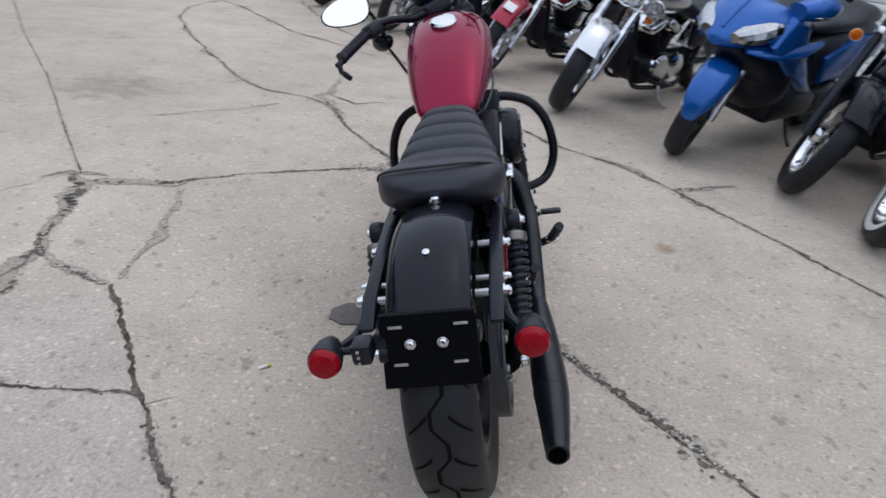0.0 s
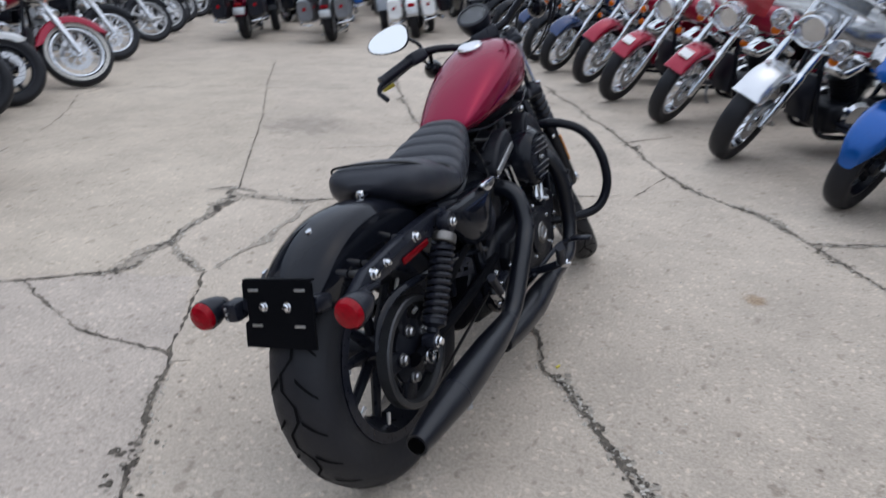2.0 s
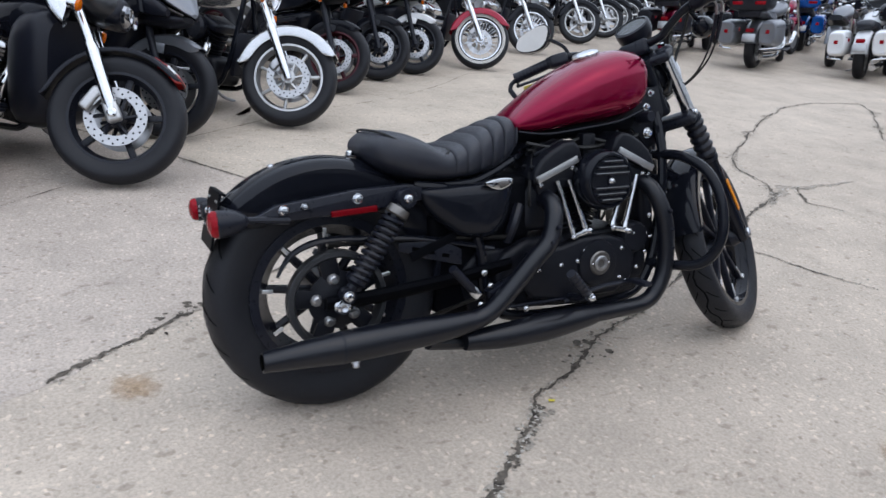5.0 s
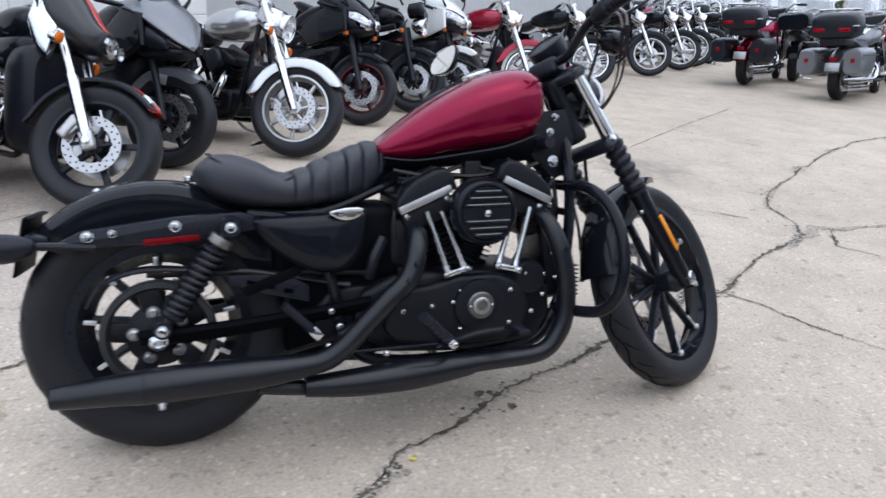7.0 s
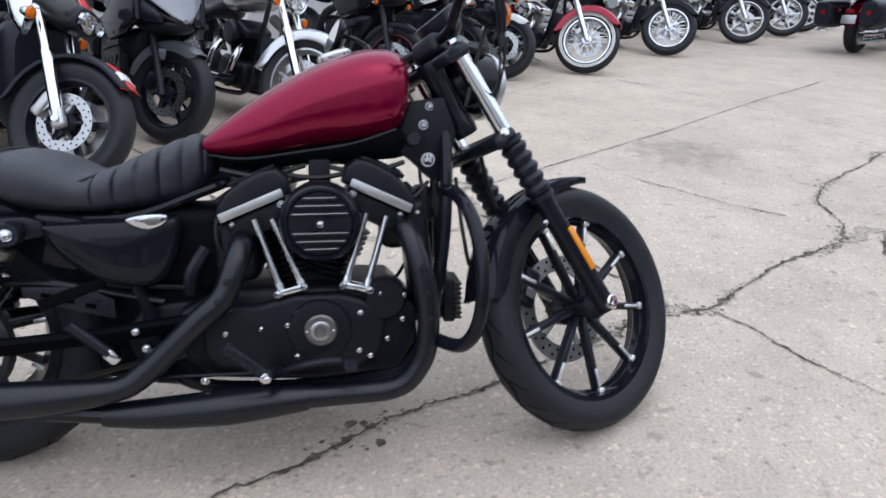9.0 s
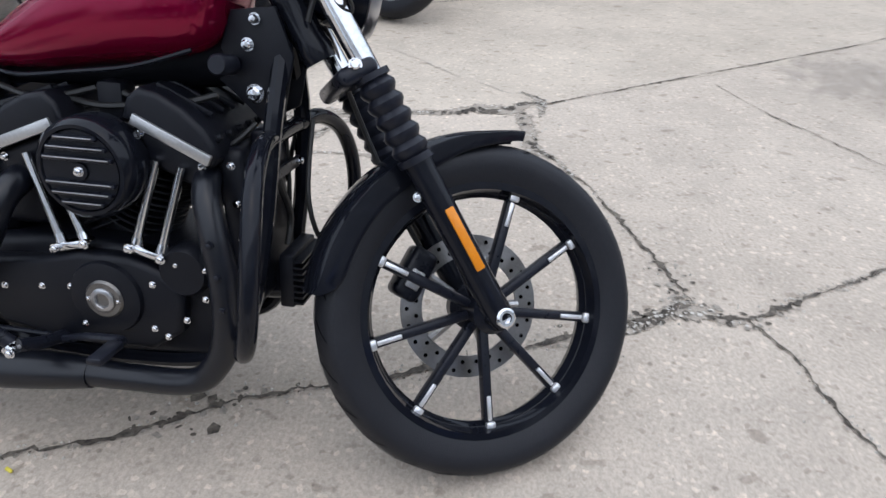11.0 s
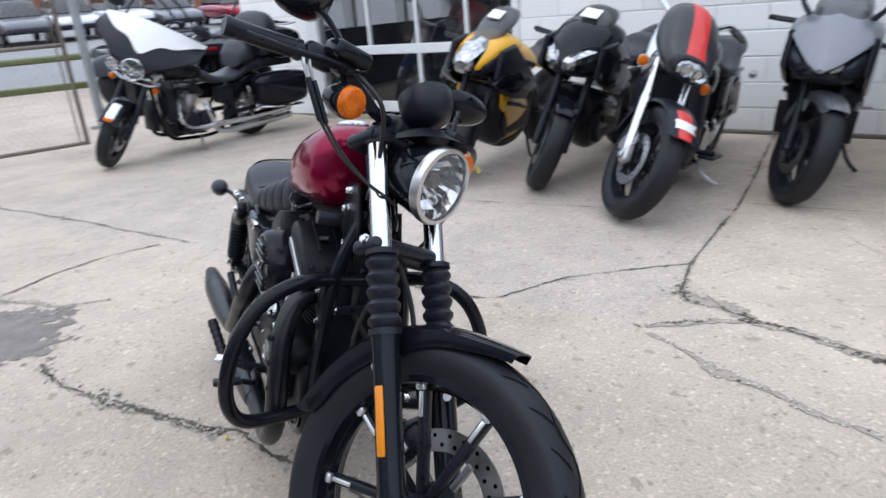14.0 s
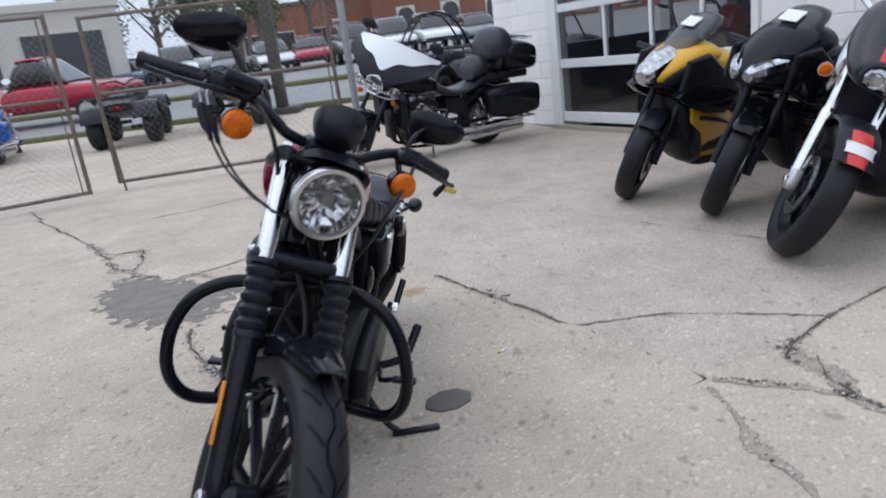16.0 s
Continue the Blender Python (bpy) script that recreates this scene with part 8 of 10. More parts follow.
    part("tank_console", loft([(0.68, 0.84, 0.88, 0.03), (0.8, 0.9, 0.935, 0.045), (1.0, 0.94, 0.975, 0.05), (1.1, 0.94, 0.965, 0.03)], 14, 2.6), CHROME, tank)
    part("seat", loft(resample([(-0.22, 0.74, 0.78, 0.08), (-0.15, 0.7, 0.83, 0.12), (0.05, 0.69, 0.82, 0.13), (0.15, 0.66, 0.76, 0.15), (0.3, 0.63, 0.71, 0.17), (0.48, 0.63, 0.72, 0.15), (0.62, 0.68, 0.79, 0.1), (0.66, 0.72, 0.77, 0.06)], 4), 22, 2.8), VINYL, t, sharp=60)
    for s in (-1, 1):
        part("frame_tube", tube([(s * 0.03, 1.2, 0.84), (s * 0.1, 1.2, 0.5), (s * 0.12, 1.12, 0.22), (s * 0.12, 0.9, 0.15), (s * 0.12, 0.5, 0.16), (s * 0.13, 0.4, 0.4), (s * 0.13, 0.2, 0.6), (s * 0.12, -0.1, 0.62)], 0.018, 8, 4), GLOSS_BLACK, t)
        part("swingarm", straight((s * 0.12, 0.45, 0.32), (s * 0.12, -0.02, 0.32), 0.024, 8), SATIN_BLACK, t)
        part("shock_absorber", straight((s * 0.15, 0.12, 0.58), (s * 0.15, 0.0, 0.34), 0.028, 10), CHROME, t)
        part("side_cover", plate([(0.25, 0.62), (0.55, 0.62), (0.55, 0.46), (0.32, 0.44)], s * 0.11, s * 0.16, 0.02, 2), lower_paint or paint, t)
        part("highway_peg", straight((s * 0.16, 1.0, 0.27), (s * 0.28, 1.0, 0.28), 0.015, 8), PLASTIC_BLACK, t)
        part("floorboard", block((0.1, 0.26, 0.02), Matrix.Translation((s * 0.24, 0.92, 0.24)) @ Matrix.Rotation(radians(8), 4, "X"), 0.008), PLASTIC_BLACK, t)
        if s * sign > 0:
            for k, dz in enumerate((0.0, -0.085)):
                part("exhaust", tube([(s * 0.1, 0.95 - k * 0.3, 0.48), (s * 0.17, 1.0 - k * 0.34, 0.4), (s * 0.19, 0.9 - k * 0.3, 0.26 + dz * 0.5), (s * 0.2, 0.5, 0.25 + dz), (s * 0.2, 0.2, 0.25 + dz), (s * 0.2, -0.42, 0.27 + dz)], [0.024, 0.024, 0.026, 0.03, 0.042, 0.04], 12, 4), CHROME, t)
    eng = part("crankcase", block((0.28, 0.46, 0.2), Matrix.Translation((0, 0.83, 0.28)), 0.05, 3), ENGINE_BLACK, t)
    for sg in (-1, 1):
        ax = V(0, sg * math.sin(radians(24)), math.cos(radians(24)))
        bm = bmesh.new()
        prof = [(0.0, 0.0)]
        for k in range(9):
            z = 0.03 + k * 0.022
            prof += [(0.065, z), (0.088, z + 0.002), (0.088, z + 0.008), (0.065, z + 0.01)]
        lathe(prof + [(0.0, 0.24)], 18, along((0, 0.83, 0.35), ax), bm)
        part("cylinder", bm, STEEL if lower_paint is None else ENGINE_BLACK, eng)
        part("rocker_box", block((0.2, 0.17, 0.07), Matrix.Translation(V(0, 0.83, 0.35) + ax * 0.27) @ Matrix.Rotation(radians(-24 * sg), 4, "X"), 0.025, 3), SATIN_BLACK if dark else CHROME, eng)
    for s in (-1, 1):
        part("engine_cover", lathe([(0.0, 0.0), (0.11, 0.0), (0.115, 0.03), (0.09, 0.05), (0.0, 0.055)], 24, along((s * 0.13, 0.87, 0.3), (s, 0, 0))), SATIN_BLACK if dark else CHROME, eng)
        part("engine_cover", lathe([(0.0, 0.0), (0.09, 0.0), (0.09, 0.03), (0.07, 0.045), (0.0, 0.05)], 24, along((s * 0.13, 0.66, 0.32), (s, 0, 0))), SATIN_BLACK if dark else CHROME, eng)
    part("air_cleaner", lathe([(0.0, 0.0), (0.085, 0.0), (0.09, 0.03), (0.075, 0.05), (0.0, 0.055)], 24, along((0.1, 0.84, 0.56), (1, 0, 0))), SATIN_BLACK if dark else CHROME, t)
    part("radiator", block((0.2, 0.04, 0.3), Matrix.Translation((0, 1.2, 0.42)), 0.01), PLASTIC_BLACK, t)
    part("side_stand", tube([(-0.12, 0.75, 0.18), (-0.2, 0.8, 0.08), (-0.3, 0.84, 0.05)], 0.012, 6, 3), STEEL, t)
    part("tail_light", block((0.12, 0.05, 0.06), Matrix.Translation((0, -0.375, 0.55)), 0.02), RED_LENS, t)
    part("plate_holder", block((0.18, 0.015, 0.11), Matrix.Translation((0, -0.4, 0.45)) @ Matrix.Rotation(radians(-12), 4, "X"), 0.004), ALLOY, t)
    if windshield:
        bm = bmesh.new()
        cols = []
        for i in range(9):
            u = i / 4 - 1
            cols.append([bm.verts.new((u * (0.25 - 0.05 * v), 1.33 - 0.1 * u * u - 0.16 * v, 0.93 + 0.46 * v * (1 - 0.22 * u * u))) for v in (0, 0.25, 0.5, 0.75, 1)])
        for a, b in zip(cols, cols[1:]):
            for k in range(4):
                bm.faces.new((a[k], b[k], b[k + 1], a[k + 1]))
        bmesh.ops.solidify(bm, geom=bm.faces[:], thickness=0.004)
        if shield:
            bm.transform(Matrix.Translation((0, 0.1, 0.36)) @ Matrix.Diagonal((0.8, 0.92, 0.62, 1)))
        ws = part("windshield", bm, shield or CLEAR_SCREEN, t, "small red screen" if shield else "clear windshield with chrome braces", ST)
        if not shield:
            part("brace", straight((-0.25, 1.25, 1.02), (0.25, 1.25, 1.02), 0.008, 6), CHROME, ws, m=ST)
            part("brace", straight((-0.25, 1.23, 1.1), (0.25, 1.23, 1.1), 0.008, 6), CHROME, ws, m=ST)
            part("shield_bag", block((0.36, 0.05, 0.13), Matrix.Translation((0, 1.18, 1.06)) @ Matrix.Rotation(radians(18), 4, "X"), 0.03, 3), GREY_PLASTIC, ws, m=ST)
    if flyscreen:
        st = resample([(1.10, 0.94, 1.04, 0.07), (1.15, 0.88, 1.1, 0.14), (1.24, 0.80, 1.1, 0.17), (1.34, 0.77, 1.03, 0.165), (1.42, 0.76, 0.95, 0.15), (1.48, 0.77, 0.905, 0.12), (1.50, 0.79, 0.88, 0.08)], 4)
        fs = part("headlight_cowl", loft(st, 30, 2.3), FLY_GREY, t, "dark grey headlight cowl with a red stripe", ST, sharp=70)
        part("stripe", loft([(a, (lo + hi) / 2, hi + 0.004, 0.062) for a, lo, hi, w in st[1:-2]], 14, 5.0), flyscreen, fs, "wide red racing stripe", ST)
        hl = part("headlamp", loft(resample([(1.40, 0.765, 0.9, 0.1), (1.46, 0.76, 0.905, 0.108), (1.5, 0.765, 0.9, 0.104), (1.515, 0.775, 0.89, 0.096)], 2), 20, 2.8), SATIN_BLACK, fs, "", ST)
        part("lamp_face", loft([(1.505, 0.776, 0.888, 0.094), (1.528, 0.786, 0.878, 0.08), (1.54, 0.805, 0.86, 0.05)], 11, 2.4), DARK_REFLECTOR, hl, "wide clear headlamp with twin reflectors", ST, smooth=False)
        for s in (-1, 1):
            part("lamp_bowl", facet_bowl(0.036, 0.02, along(V(s * 0.042, 1.549, 0.832), V(0, 1, 0.12)), 7 + s, 10), LAMP_CLEAR, hl, "", ST, smooth=False)
        part("radiator_shroud", loft(resample([(1.0, 0.2, 0.7, 0.16), (1.1, 0.18, 0.76, 0.2), (1.24, 0.24, 0.78, 0.19), (1.3, 0.3, 0.74, 0.14)], 3), 22, 4.0), PLASTIC_BLACK, t, "bulky black radiator shroud")
        part("tank_flank", loft(resample([(0.7, 0.62, 0.78, 0.14), (0.9, 0.56, 0.8, 0.185), (1.1, 0.56, 0.82, 0.17), (1.2, 0.62, 0.8, 0.1)], 3), 20, 3.0), GLOSS_BLACK, t)
        for s in (-1, 1):
            foot = V(s * 0.105, *FAx)
            ft = part("axle_clamp", block((0.05, 0.07, 0.1), Matrix.Translation(foot + dn * 0.01) @ Matrix.Rotation(radians(32), 4, "X"), 0.016, 3), ALLOY, t, "cast alloy fork foot", ST)
            part("axle_cap", lathe([(0.0, 0.0), (0.022, 0.0), (0.022, 0.012), (0.014, 0.016), (0.0, 0.014)], 16, along(foot + V(s * 0.024, 0, 0), (s, 0, 0))), CHROME, ft, "", ST)
            part("caliper_body", block((0.05, 0.13, 0.055), Matrix.Translation(foot + V(s * -0.02, -0.12, 0.05)) @ Matrix.Rotation(radians(68), 4, "X"), 0.016, 3), ALLOY, ft, "", ST)
            part("fork_shroud", loft(resample([(1.16, 0.8, 0.98, 0.03, s * 0.125), (1.22, 0.72, 0.96, 0.034, s * 0.125), (1.3, 0.66, 0.84, 0.03, s * 0.12)], 3), 14, 2.8), CHROME, t, "chrome fork shroud", ST)
    if batwing:
        bm, wh = bmesh.new(), bmesh.new()

        def bat(u, v, lift=0.0):
            lo = 0.94 + 0.19 * abs(u) ** 1.7
            hi = 1.30 - 0.12 * u * u
            k = lo + (hi - lo) * v
            return V((0.48 + lift * 0.5) * u, 1.44 - 0.25 * abs(u) ** 2.2 - 0.26 * v ** 1.3 + lift, k + lift)
        for mesh, us, vs, outer, inner in ((bm, np.linspace(-1, 1, 25), np.linspace(0, 1, 9), 0.0, -0.045), (wh, np.linspace(-0.97, 0.97, 29), np.linspace(0.0, 1.03, 8), 0.008, -0.004)):
            def bend(u, v):
                low_edge = 0.42 + 0.44 * abs(u) ** 1.5 - 0.10 * math.cos(u * 9.4) * (1 - abs(u))
                return v if outer == 0.0 else low_edge + (1.03 - low_edge) * v / 1.03
            loops = []
            for u in us:
                loops.append([bat(u, bend(u, v), outer) for v in vs] + [bat(u, bend(u, v), inner) for v in vs[::-1]])
            rings(mesh, loops, True)
        ba = part("fairing", bm, PLASTIC_BLACK, t, "wide bat-wing fairing", ST, sharp=50)
        part("fairing_top", wh, batwing, ba, "white upper fairing panel", ST, sharp=50)
        part("fairing_inner", loft(resample([(1.0, 0.98, 1.12, 0.24), (1.1, 0.92, 1.17, 0.34), (1.2, 0.88, 1.17, 0.36), (1.32, 0.84, 1.1, 0.26)], 3), 22, 3), PLASTIC_BLACK, ba, m=ST)
        lamp(ba, V(0, 1.47, 0.93), 0.1, ST)
        for s in (-1, 1):
            part("leg_shield", loft(resample([(1.08, 0.4, 0.72, 0.05, s * 0.24), (1.16, 0.36, 0.8, 0.11, s * 0.25), (1.22, 0.42, 0.78, 0.08, s * 0.25)], 3), 16, 3), GLOSS_BLACK, t, "black lower fairing")
        part("rider_backrest", loft(resample([(-0.02, 0.8, 0.9, 0.13), (0.04, 0.78, 1.0, 0.18), (0.12, 0.77, 1.02, 0.185), (0.2, 0.76, 0.9, 0.15)], 3), 18, 2.6), VINYL, t, "padded rider backrest")
        part("passenger_backrest", loft(resample([(-0.34, 0.96, 1.2, 0.18), (-0.24, 0.92, 1.3, 0.25), (-0.1, 0.92, 1.28, 0.26), (-0.02, 0.95, 1.15, 0.2)], 3), 20, 2.6), VINYL, t, "padded passenger backrest")
    if bags:
        for s in (-1, 1):
            bg = part("saddlebag", loft(resample([(-0.55, 0.42, 0.62, 0.07, s * bag_x), (-0.52, 0.36, 0.68, 0.11, s * bag_x), (-0.2, 0.33, 0.7, 0.125, s * bag_x), (0.05, 0.36, 0.68, 0.11, s * (bag_x - 0.01)), (0.12, 0.44, 0.62, 0.07, s * (bag_x - 0.02))], 4), 22, 4.0), bags, t, "hard saddlebag")
            part("bag_lid_seam", tube([(s * bag_x - 0.115, -0.5, 0.6), (s * bag_x + 0.12, -0.5, 0.6), (s * bag_x + 0.128, 0.05, 0.6)], 0.004, 5, 2), PLASTIC_BLACK, bg)
            part("guard_rail", tube([(s * 0.2, -0.5, 0.3), (s * 0.36, -0.48, 0.32), (s * 0.4, -0.2, 0.34), (s * 0.36, 0.05, 0.36), (s * 0.18, 0.1, 0.36)], 0.013, 8, 4), CHROME, t)
            part("bag_reflector", block((0.05, 0.01, 0.05), Matrix.Translation((s * bag_x, -0.552, 0.54)), 0.006), RED_LENS, bg)
    if trunk:
        tr = part("top_case", loft(resample([(-0.62, 0.86, 1.04, 0.2), (-0.58, 0.82, 1.1, 0.27), (-0.4, 0.8, 1.14, 0.29), (-0.22, 0.82, 1.12, 0.27), (-0.17, 0.88, 1.06, 0.2)], 4), 26, 4.0), trunk, t, "black luggage trunk")
        part("trunk_seam", tube([(-0.285, -0.5, 0.965), (-0.26, -0.6, 0.965), (0.26, -0.6, 0.965), (0.285, -0.5, 0.965)], 0.006, 5, 3), STEEL, tr)
        for s in (-1, 1):
            part("trunk_lamp", block((0.14, 0.02, 0.05), Matrix.Translation((s * 0.15, -0.615, 0.92)), 0.01), RED_LENS, tr)
        part("luggage_rack", tube([(-0.2, -0.58, 1.17), (0.2, -0.58, 1.17), (0.2, -0.22, 1.17), (-0.2, -0.22, 1.17)], 0.01, 6, 2, closed=True), CHROME, tr)
        for x_ in (-0.1, 0.0, 0.1):
            part("rack_bar", straight((x_, -0.58, 1.17), (x_, -0.22, 1.17), 0.008, 6), CHROME, tr)
        part("backrest", loft([(-0.2, 0.84, 1.12, 0.2), (-0.14, 0.82, 1.12, 0.22), (-0.1, 0.86, 1.06, 0.18)], 18, 3.2), VINYL, t)
        part("trunk_mount", block((0.3, 0.4, 0.1), Matrix.Translation((0, -0.35, 0.78)), 0.02), PLASTIC_BLACK, t)
    if tag:
        part("price_tag", block((0.09, 0.004, 0.08), Matrix.Translation((0.0, FAx[0] + (front_r + 0.05) * math.cos(radians(62)), FAx[1] + (front_r + 0.05) * math.sin(radians(62)))) @ Matrix.Rotation(radians(62), 4, "X"), 0.0), PAPER, t, "white paper tag", ST)
    return t


def sport_bike(m, label, paint, accent=None, screen=None, tag=False, rim=None, naked=False, nose=None, fender=None, steer=24.0, upper=None, stack=False, sharp_nose=False, mirrors=True, group="motorcycles parked in rows"):
    """A faired sports machine: nose cone, side panels, clip-on bars, humped tank and sharp tail."""
    t = thing("sport_motorcycle", m, label, "motorcycle", group)
    L = 1.40
    FAx, RAx = (L, 0.3), (0.0, 0.315)
    ST = steering(steer, FAx, 24, 0.03)
    NOSE = Matrix.Identity(4) if sharp_nose else Matrix.Translation((0, -0.12, 0.075))
    SCREEN = Matrix.Identity(4) if sharp_nose else Matrix.Translation((0, -0.11, 0.03)) @ (Matrix.Translation((0, -0.03, 0.035)) @ Matrix.Diagonal((0.86, 1.0, 1.0, 1.0)) if stack else Matrix.Identity(4))
    FLANK = Matrix.Identity(4) if sharp_nose else Matrix.Translation((0, -0.07, 0.04))
    road_wheel(t, "front_wheel", FAx, 0.3, 0.06, 0.212, "cast_black", ST, tint=rim, discs=2, face=1)
    road_wheel(t, "rear_wheel", RAx, 0.315, 0.092, 0.212, "cast_black", None, tint=rim)
    part("front_fender", fender_mesh(FAx[0], FAx[1], 0.325, 58, 170, 0.07, 0.05, tip=0.3), fender or paint, t, m=ST)
    dn = V(0, -0.407, 0.9135)
    for s in (-1, 1):
        foot = V(s * 0.094, FAx[0], FAx[1])
        part("fork_leg", tube([foot - dn * 0.02, foot + dn * 0.06, foot + dn * 0.2, foot + dn * 0.55], [0.026, 0.026, 0.022, 0.027], 12, 1), SATIN_BLACK, t, m=ST)
        part("brake_caliper", block((0.05, 0.11, 0.06), Matrix.Translation(foot + V(-s * 0.025, -0.11, 0.05)) @ Matrix.Rotation(radians(70), 4, "X"), 0.014), SATIN_BLACK, t, m=ST)
        part("fender_stay", block((0.012, 0.1, 0.06), Matrix.Translation((s * 0.085, FAx[0] - 0.08, FAx[1] + 0.22)), 0.01), fender or paint, t, m=ST)
        gr = part("handlebar", straight((s * 0.12, 1.1, 0.9), (s * 0.34, 0.98, 0.87), 0.016, 10), PLASTIC_BLACK, t, m=ST)
        part("lever", straight((s * 0.16, 1.13, 0.9), (s * 0.33, 1.05, 0.87), 0.007, 6), SATIN_BLACK, gr, m=ST)
        if mirrors:
            mr = part("mirror", tube([(s * 0.14, 1.25, 0.97), (s * 0.19, 1.23, 1.03), (s * 0.215, 1.2, 1.09)], [0.02, 0.015, 0.014], 8, 4, flat=0.6), PLASTIC_BLACK, t)
            part("mirror_head", lathe([(0.0, -0.085), (0.5, -0.075), (0.9, -0.03), (1.0, 0.02), (0.85, 0.06), (0.45, 0.085), (0.0, 0.09)], 16, Matrix.Translation((s * 0.222, 1.19, 1.14)) @ Matrix.Rotation(radians(22 * s), 4, "Y") @ Matrix.Diagonal((0.052, 0.026, 1, 1))), PLASTIC_BLACK, mr)
        part("swingarm", tube([(s * 0.13, -0.03, 0.315), (s * 0.135, 0.2, 0.35), (s * 0.12, 0.45, 0.4)], [0.025, 0.035, 0.03], 10, 4), SATIN_BLACK, t)
        part("frame_spar", tube([(s * 0.07, 1.12, 0.78), (s * 0.15, 0.9, 0.7), (s * 0.15, 0.6, 0.6), (s * 0.13, 0.45, 0.42)], [0.03, 0.035, 0.035, 0.03], 8, 4, flat=0.6), SATIN_BLACK, t)
        part("footpeg", straight((s * 0.14, 0.42, 0.4), (s * 0.25, 0.42, 0.41), 0.012, 8), STEEL, t)
        if mirrors:
            signal(t, V(s * 0.17, 1.3, 0.74), None, r=0.022)
        if not naked:
            panel = plate([(1.40, 0.72), (1.36, 0.9), (1.18, 0.93), (1.02, 0.82), (0.8, 0.66), (0.95, 0.55), (1.2, 0.62)], s * 0.17, s * 0.215, 0.02, 3)
            part("side_fairing", panel, upper or paint, t, m=FLANK)
            if stack:
                part("black_band", plate([(1.44, 0.69), (1.32, 0.755), (1.1, 0.735), (0.86, 0.665), (0.8, 0.605), (0.95, 0.52), (1.15, 0.55), (1.36, 0.63)], s * 0.15, s * 0.224, 0.012, 2), GLOSS_BLACK, t, "black band along the fairing", FLANK)
            for q in range(0 if stack else 4):
                part("fairing_graphic", plate([(1.0 - q * 0.085, 0.47 - q * 0.02), (0.945 - q * 0.085, 0.457 - q * 0.02), (0.93 - q * 0.085, 0.40 - q * 0.02), (0.985 - q * 0.085, 0.413 - q * 0.02)], s * 0.14, s * 0.183 - s * 0.006 * q, 0.002, 1), PLASTIC_BLACK, t)
            part("fairing_graphic", plate([(1.1, 0.575), (0.9, 0.53), (0.78, 0.48), (0.8, 0.47), (0.92, 0.505), (1.1, 0.545)], s * 0.18, s * 0.204, 0.002, 1), PLASTIC_BLACK, t)
            part("cooling_vent", plate([(1.13, 0.5), (1.08, 0.44), (1.04, 0.32), (1.07, 0.3), (1.13, 0.4)], s * 0.15, s * 0.205, 0.004, 1), PLASTIC_BLACK, t)
    if not naked:
        ends = [(1.0, 0.2, 0.65, 0.206), (1.1, 0.36, 0.67, 0.2), (1.17, 0.5, 0.68, 0.19)] if stack else [(1.0, 0.18, 0.64, 0.203), (1.12, 0.3, 0.66, 0.185), (1.18, 0.44, 0.66, 0.12)]
        low = loft(resample([(0.46, 0.22, 0.40, 0.09), (0.62, 0.17, 0.52, 0.165), (0.82, 0.155, 0.6, 0.197)] + ends, 4), 24, 3.4)
        for v in low.verts:
            f = min(1.0, max(0.0, (v.co.z - 0.155) / 0.42))
            v.co.x *= 0.42 + 0.6 * f
            v.co.y -= 0.14 * (1 - f) * max(0.0, (v.co.y - 0.6) / 0.5)
        part("lower_fairing", low, accent or paint, t, sharp=40)
        if stack:
            part("fairing_mouth", loft(resample([(0.9, 0.17, 0.62, 0.12), (1.02, 0.2, 0.63, 0.165), (1.1, 0.3, 0.65, 0.172), (1.19, 0.46, 0.68, 0.165), (1.22, 0.52, 0.67, 0.12)], 3), 18, 3.4), PLASTIC_BLACK, t, "dark radiator opening")
            part("belly_pan", loft(resample([(0.44, 0.2, 0.34, 0.07), (0.6, 0.145, 0.24, 0.085), (0.85, 0.14, 0.22, 0.1), (1.0, 0.19, 0.26, 0.08)], 3), 16, 3), PLASTIC_BLACK, t, "black belly pan")
    part("engine", block((0.28, 0.42, 0.34), Matrix.Translation((0, 0.75, 0.42)), 0.06, 3), ENGINE_BLACK, t)
    part("radiator", block((0.3, 0.04, 0.26), Matrix.Translation((0, 1.02, 0.5)) @ Matrix.Rotation(radians(-12), 4, "X"), 0.01), PLASTIC_BLACK, t)
    if naked:
        part("belly_pan", loft(resample([(0.45, 0.18, 0.3, 0.08), (0.7, 0.15, 0.32, 0.14), (1.0, 0.18, 0.34, 0.13), (1.1, 0.28, 0.36, 0.06)], 3), 18, 3), accent or paint, t)
    part("fuel_tank", loft(resample([(0.5, 0.74, 0.78, 0.06), (0.56, 0.7, 0.83, 0.12), (0.75, 0.7, 0.93, 0.15), (0.95, 0.74, 0.96, 0.16), (1.06, 0.78, 0.92, 0.12), (1.1, 0.82, 0.88, 0.06)], 4), 24, 2.6), paint, t, sharp=70)
    part("seat", loft(resample([(-0.12, 0.84, 0.88, 0.1), (0.05, 0.8, 0.87, 0.13), (0.2, 0.76, 0.82, 0.12), (0.5, 0.74, 0.80, 0.1), (0.56, 0.75, 0.79, 0.06)], 4), 18, 3), VINYL, t)
    tail = part("tail_cowl", loft(resample([(-0.42, 0.88, 0.93, 0.03), (-0.32, 0.83, 0.93, 0.09), (-0.1, 0.76, 0.88, 0.13), (0.15, 0.7, 0.8, 0.13), (0.3, 0.68, 0.76, 0.1)], 4), 20, 2.8), paint, t)
    part("tail_light", block((0.1, 0.03, 0.03), Matrix.Translation((0, -0.41, 0.905)), 0.01), RED_LENS, tail)
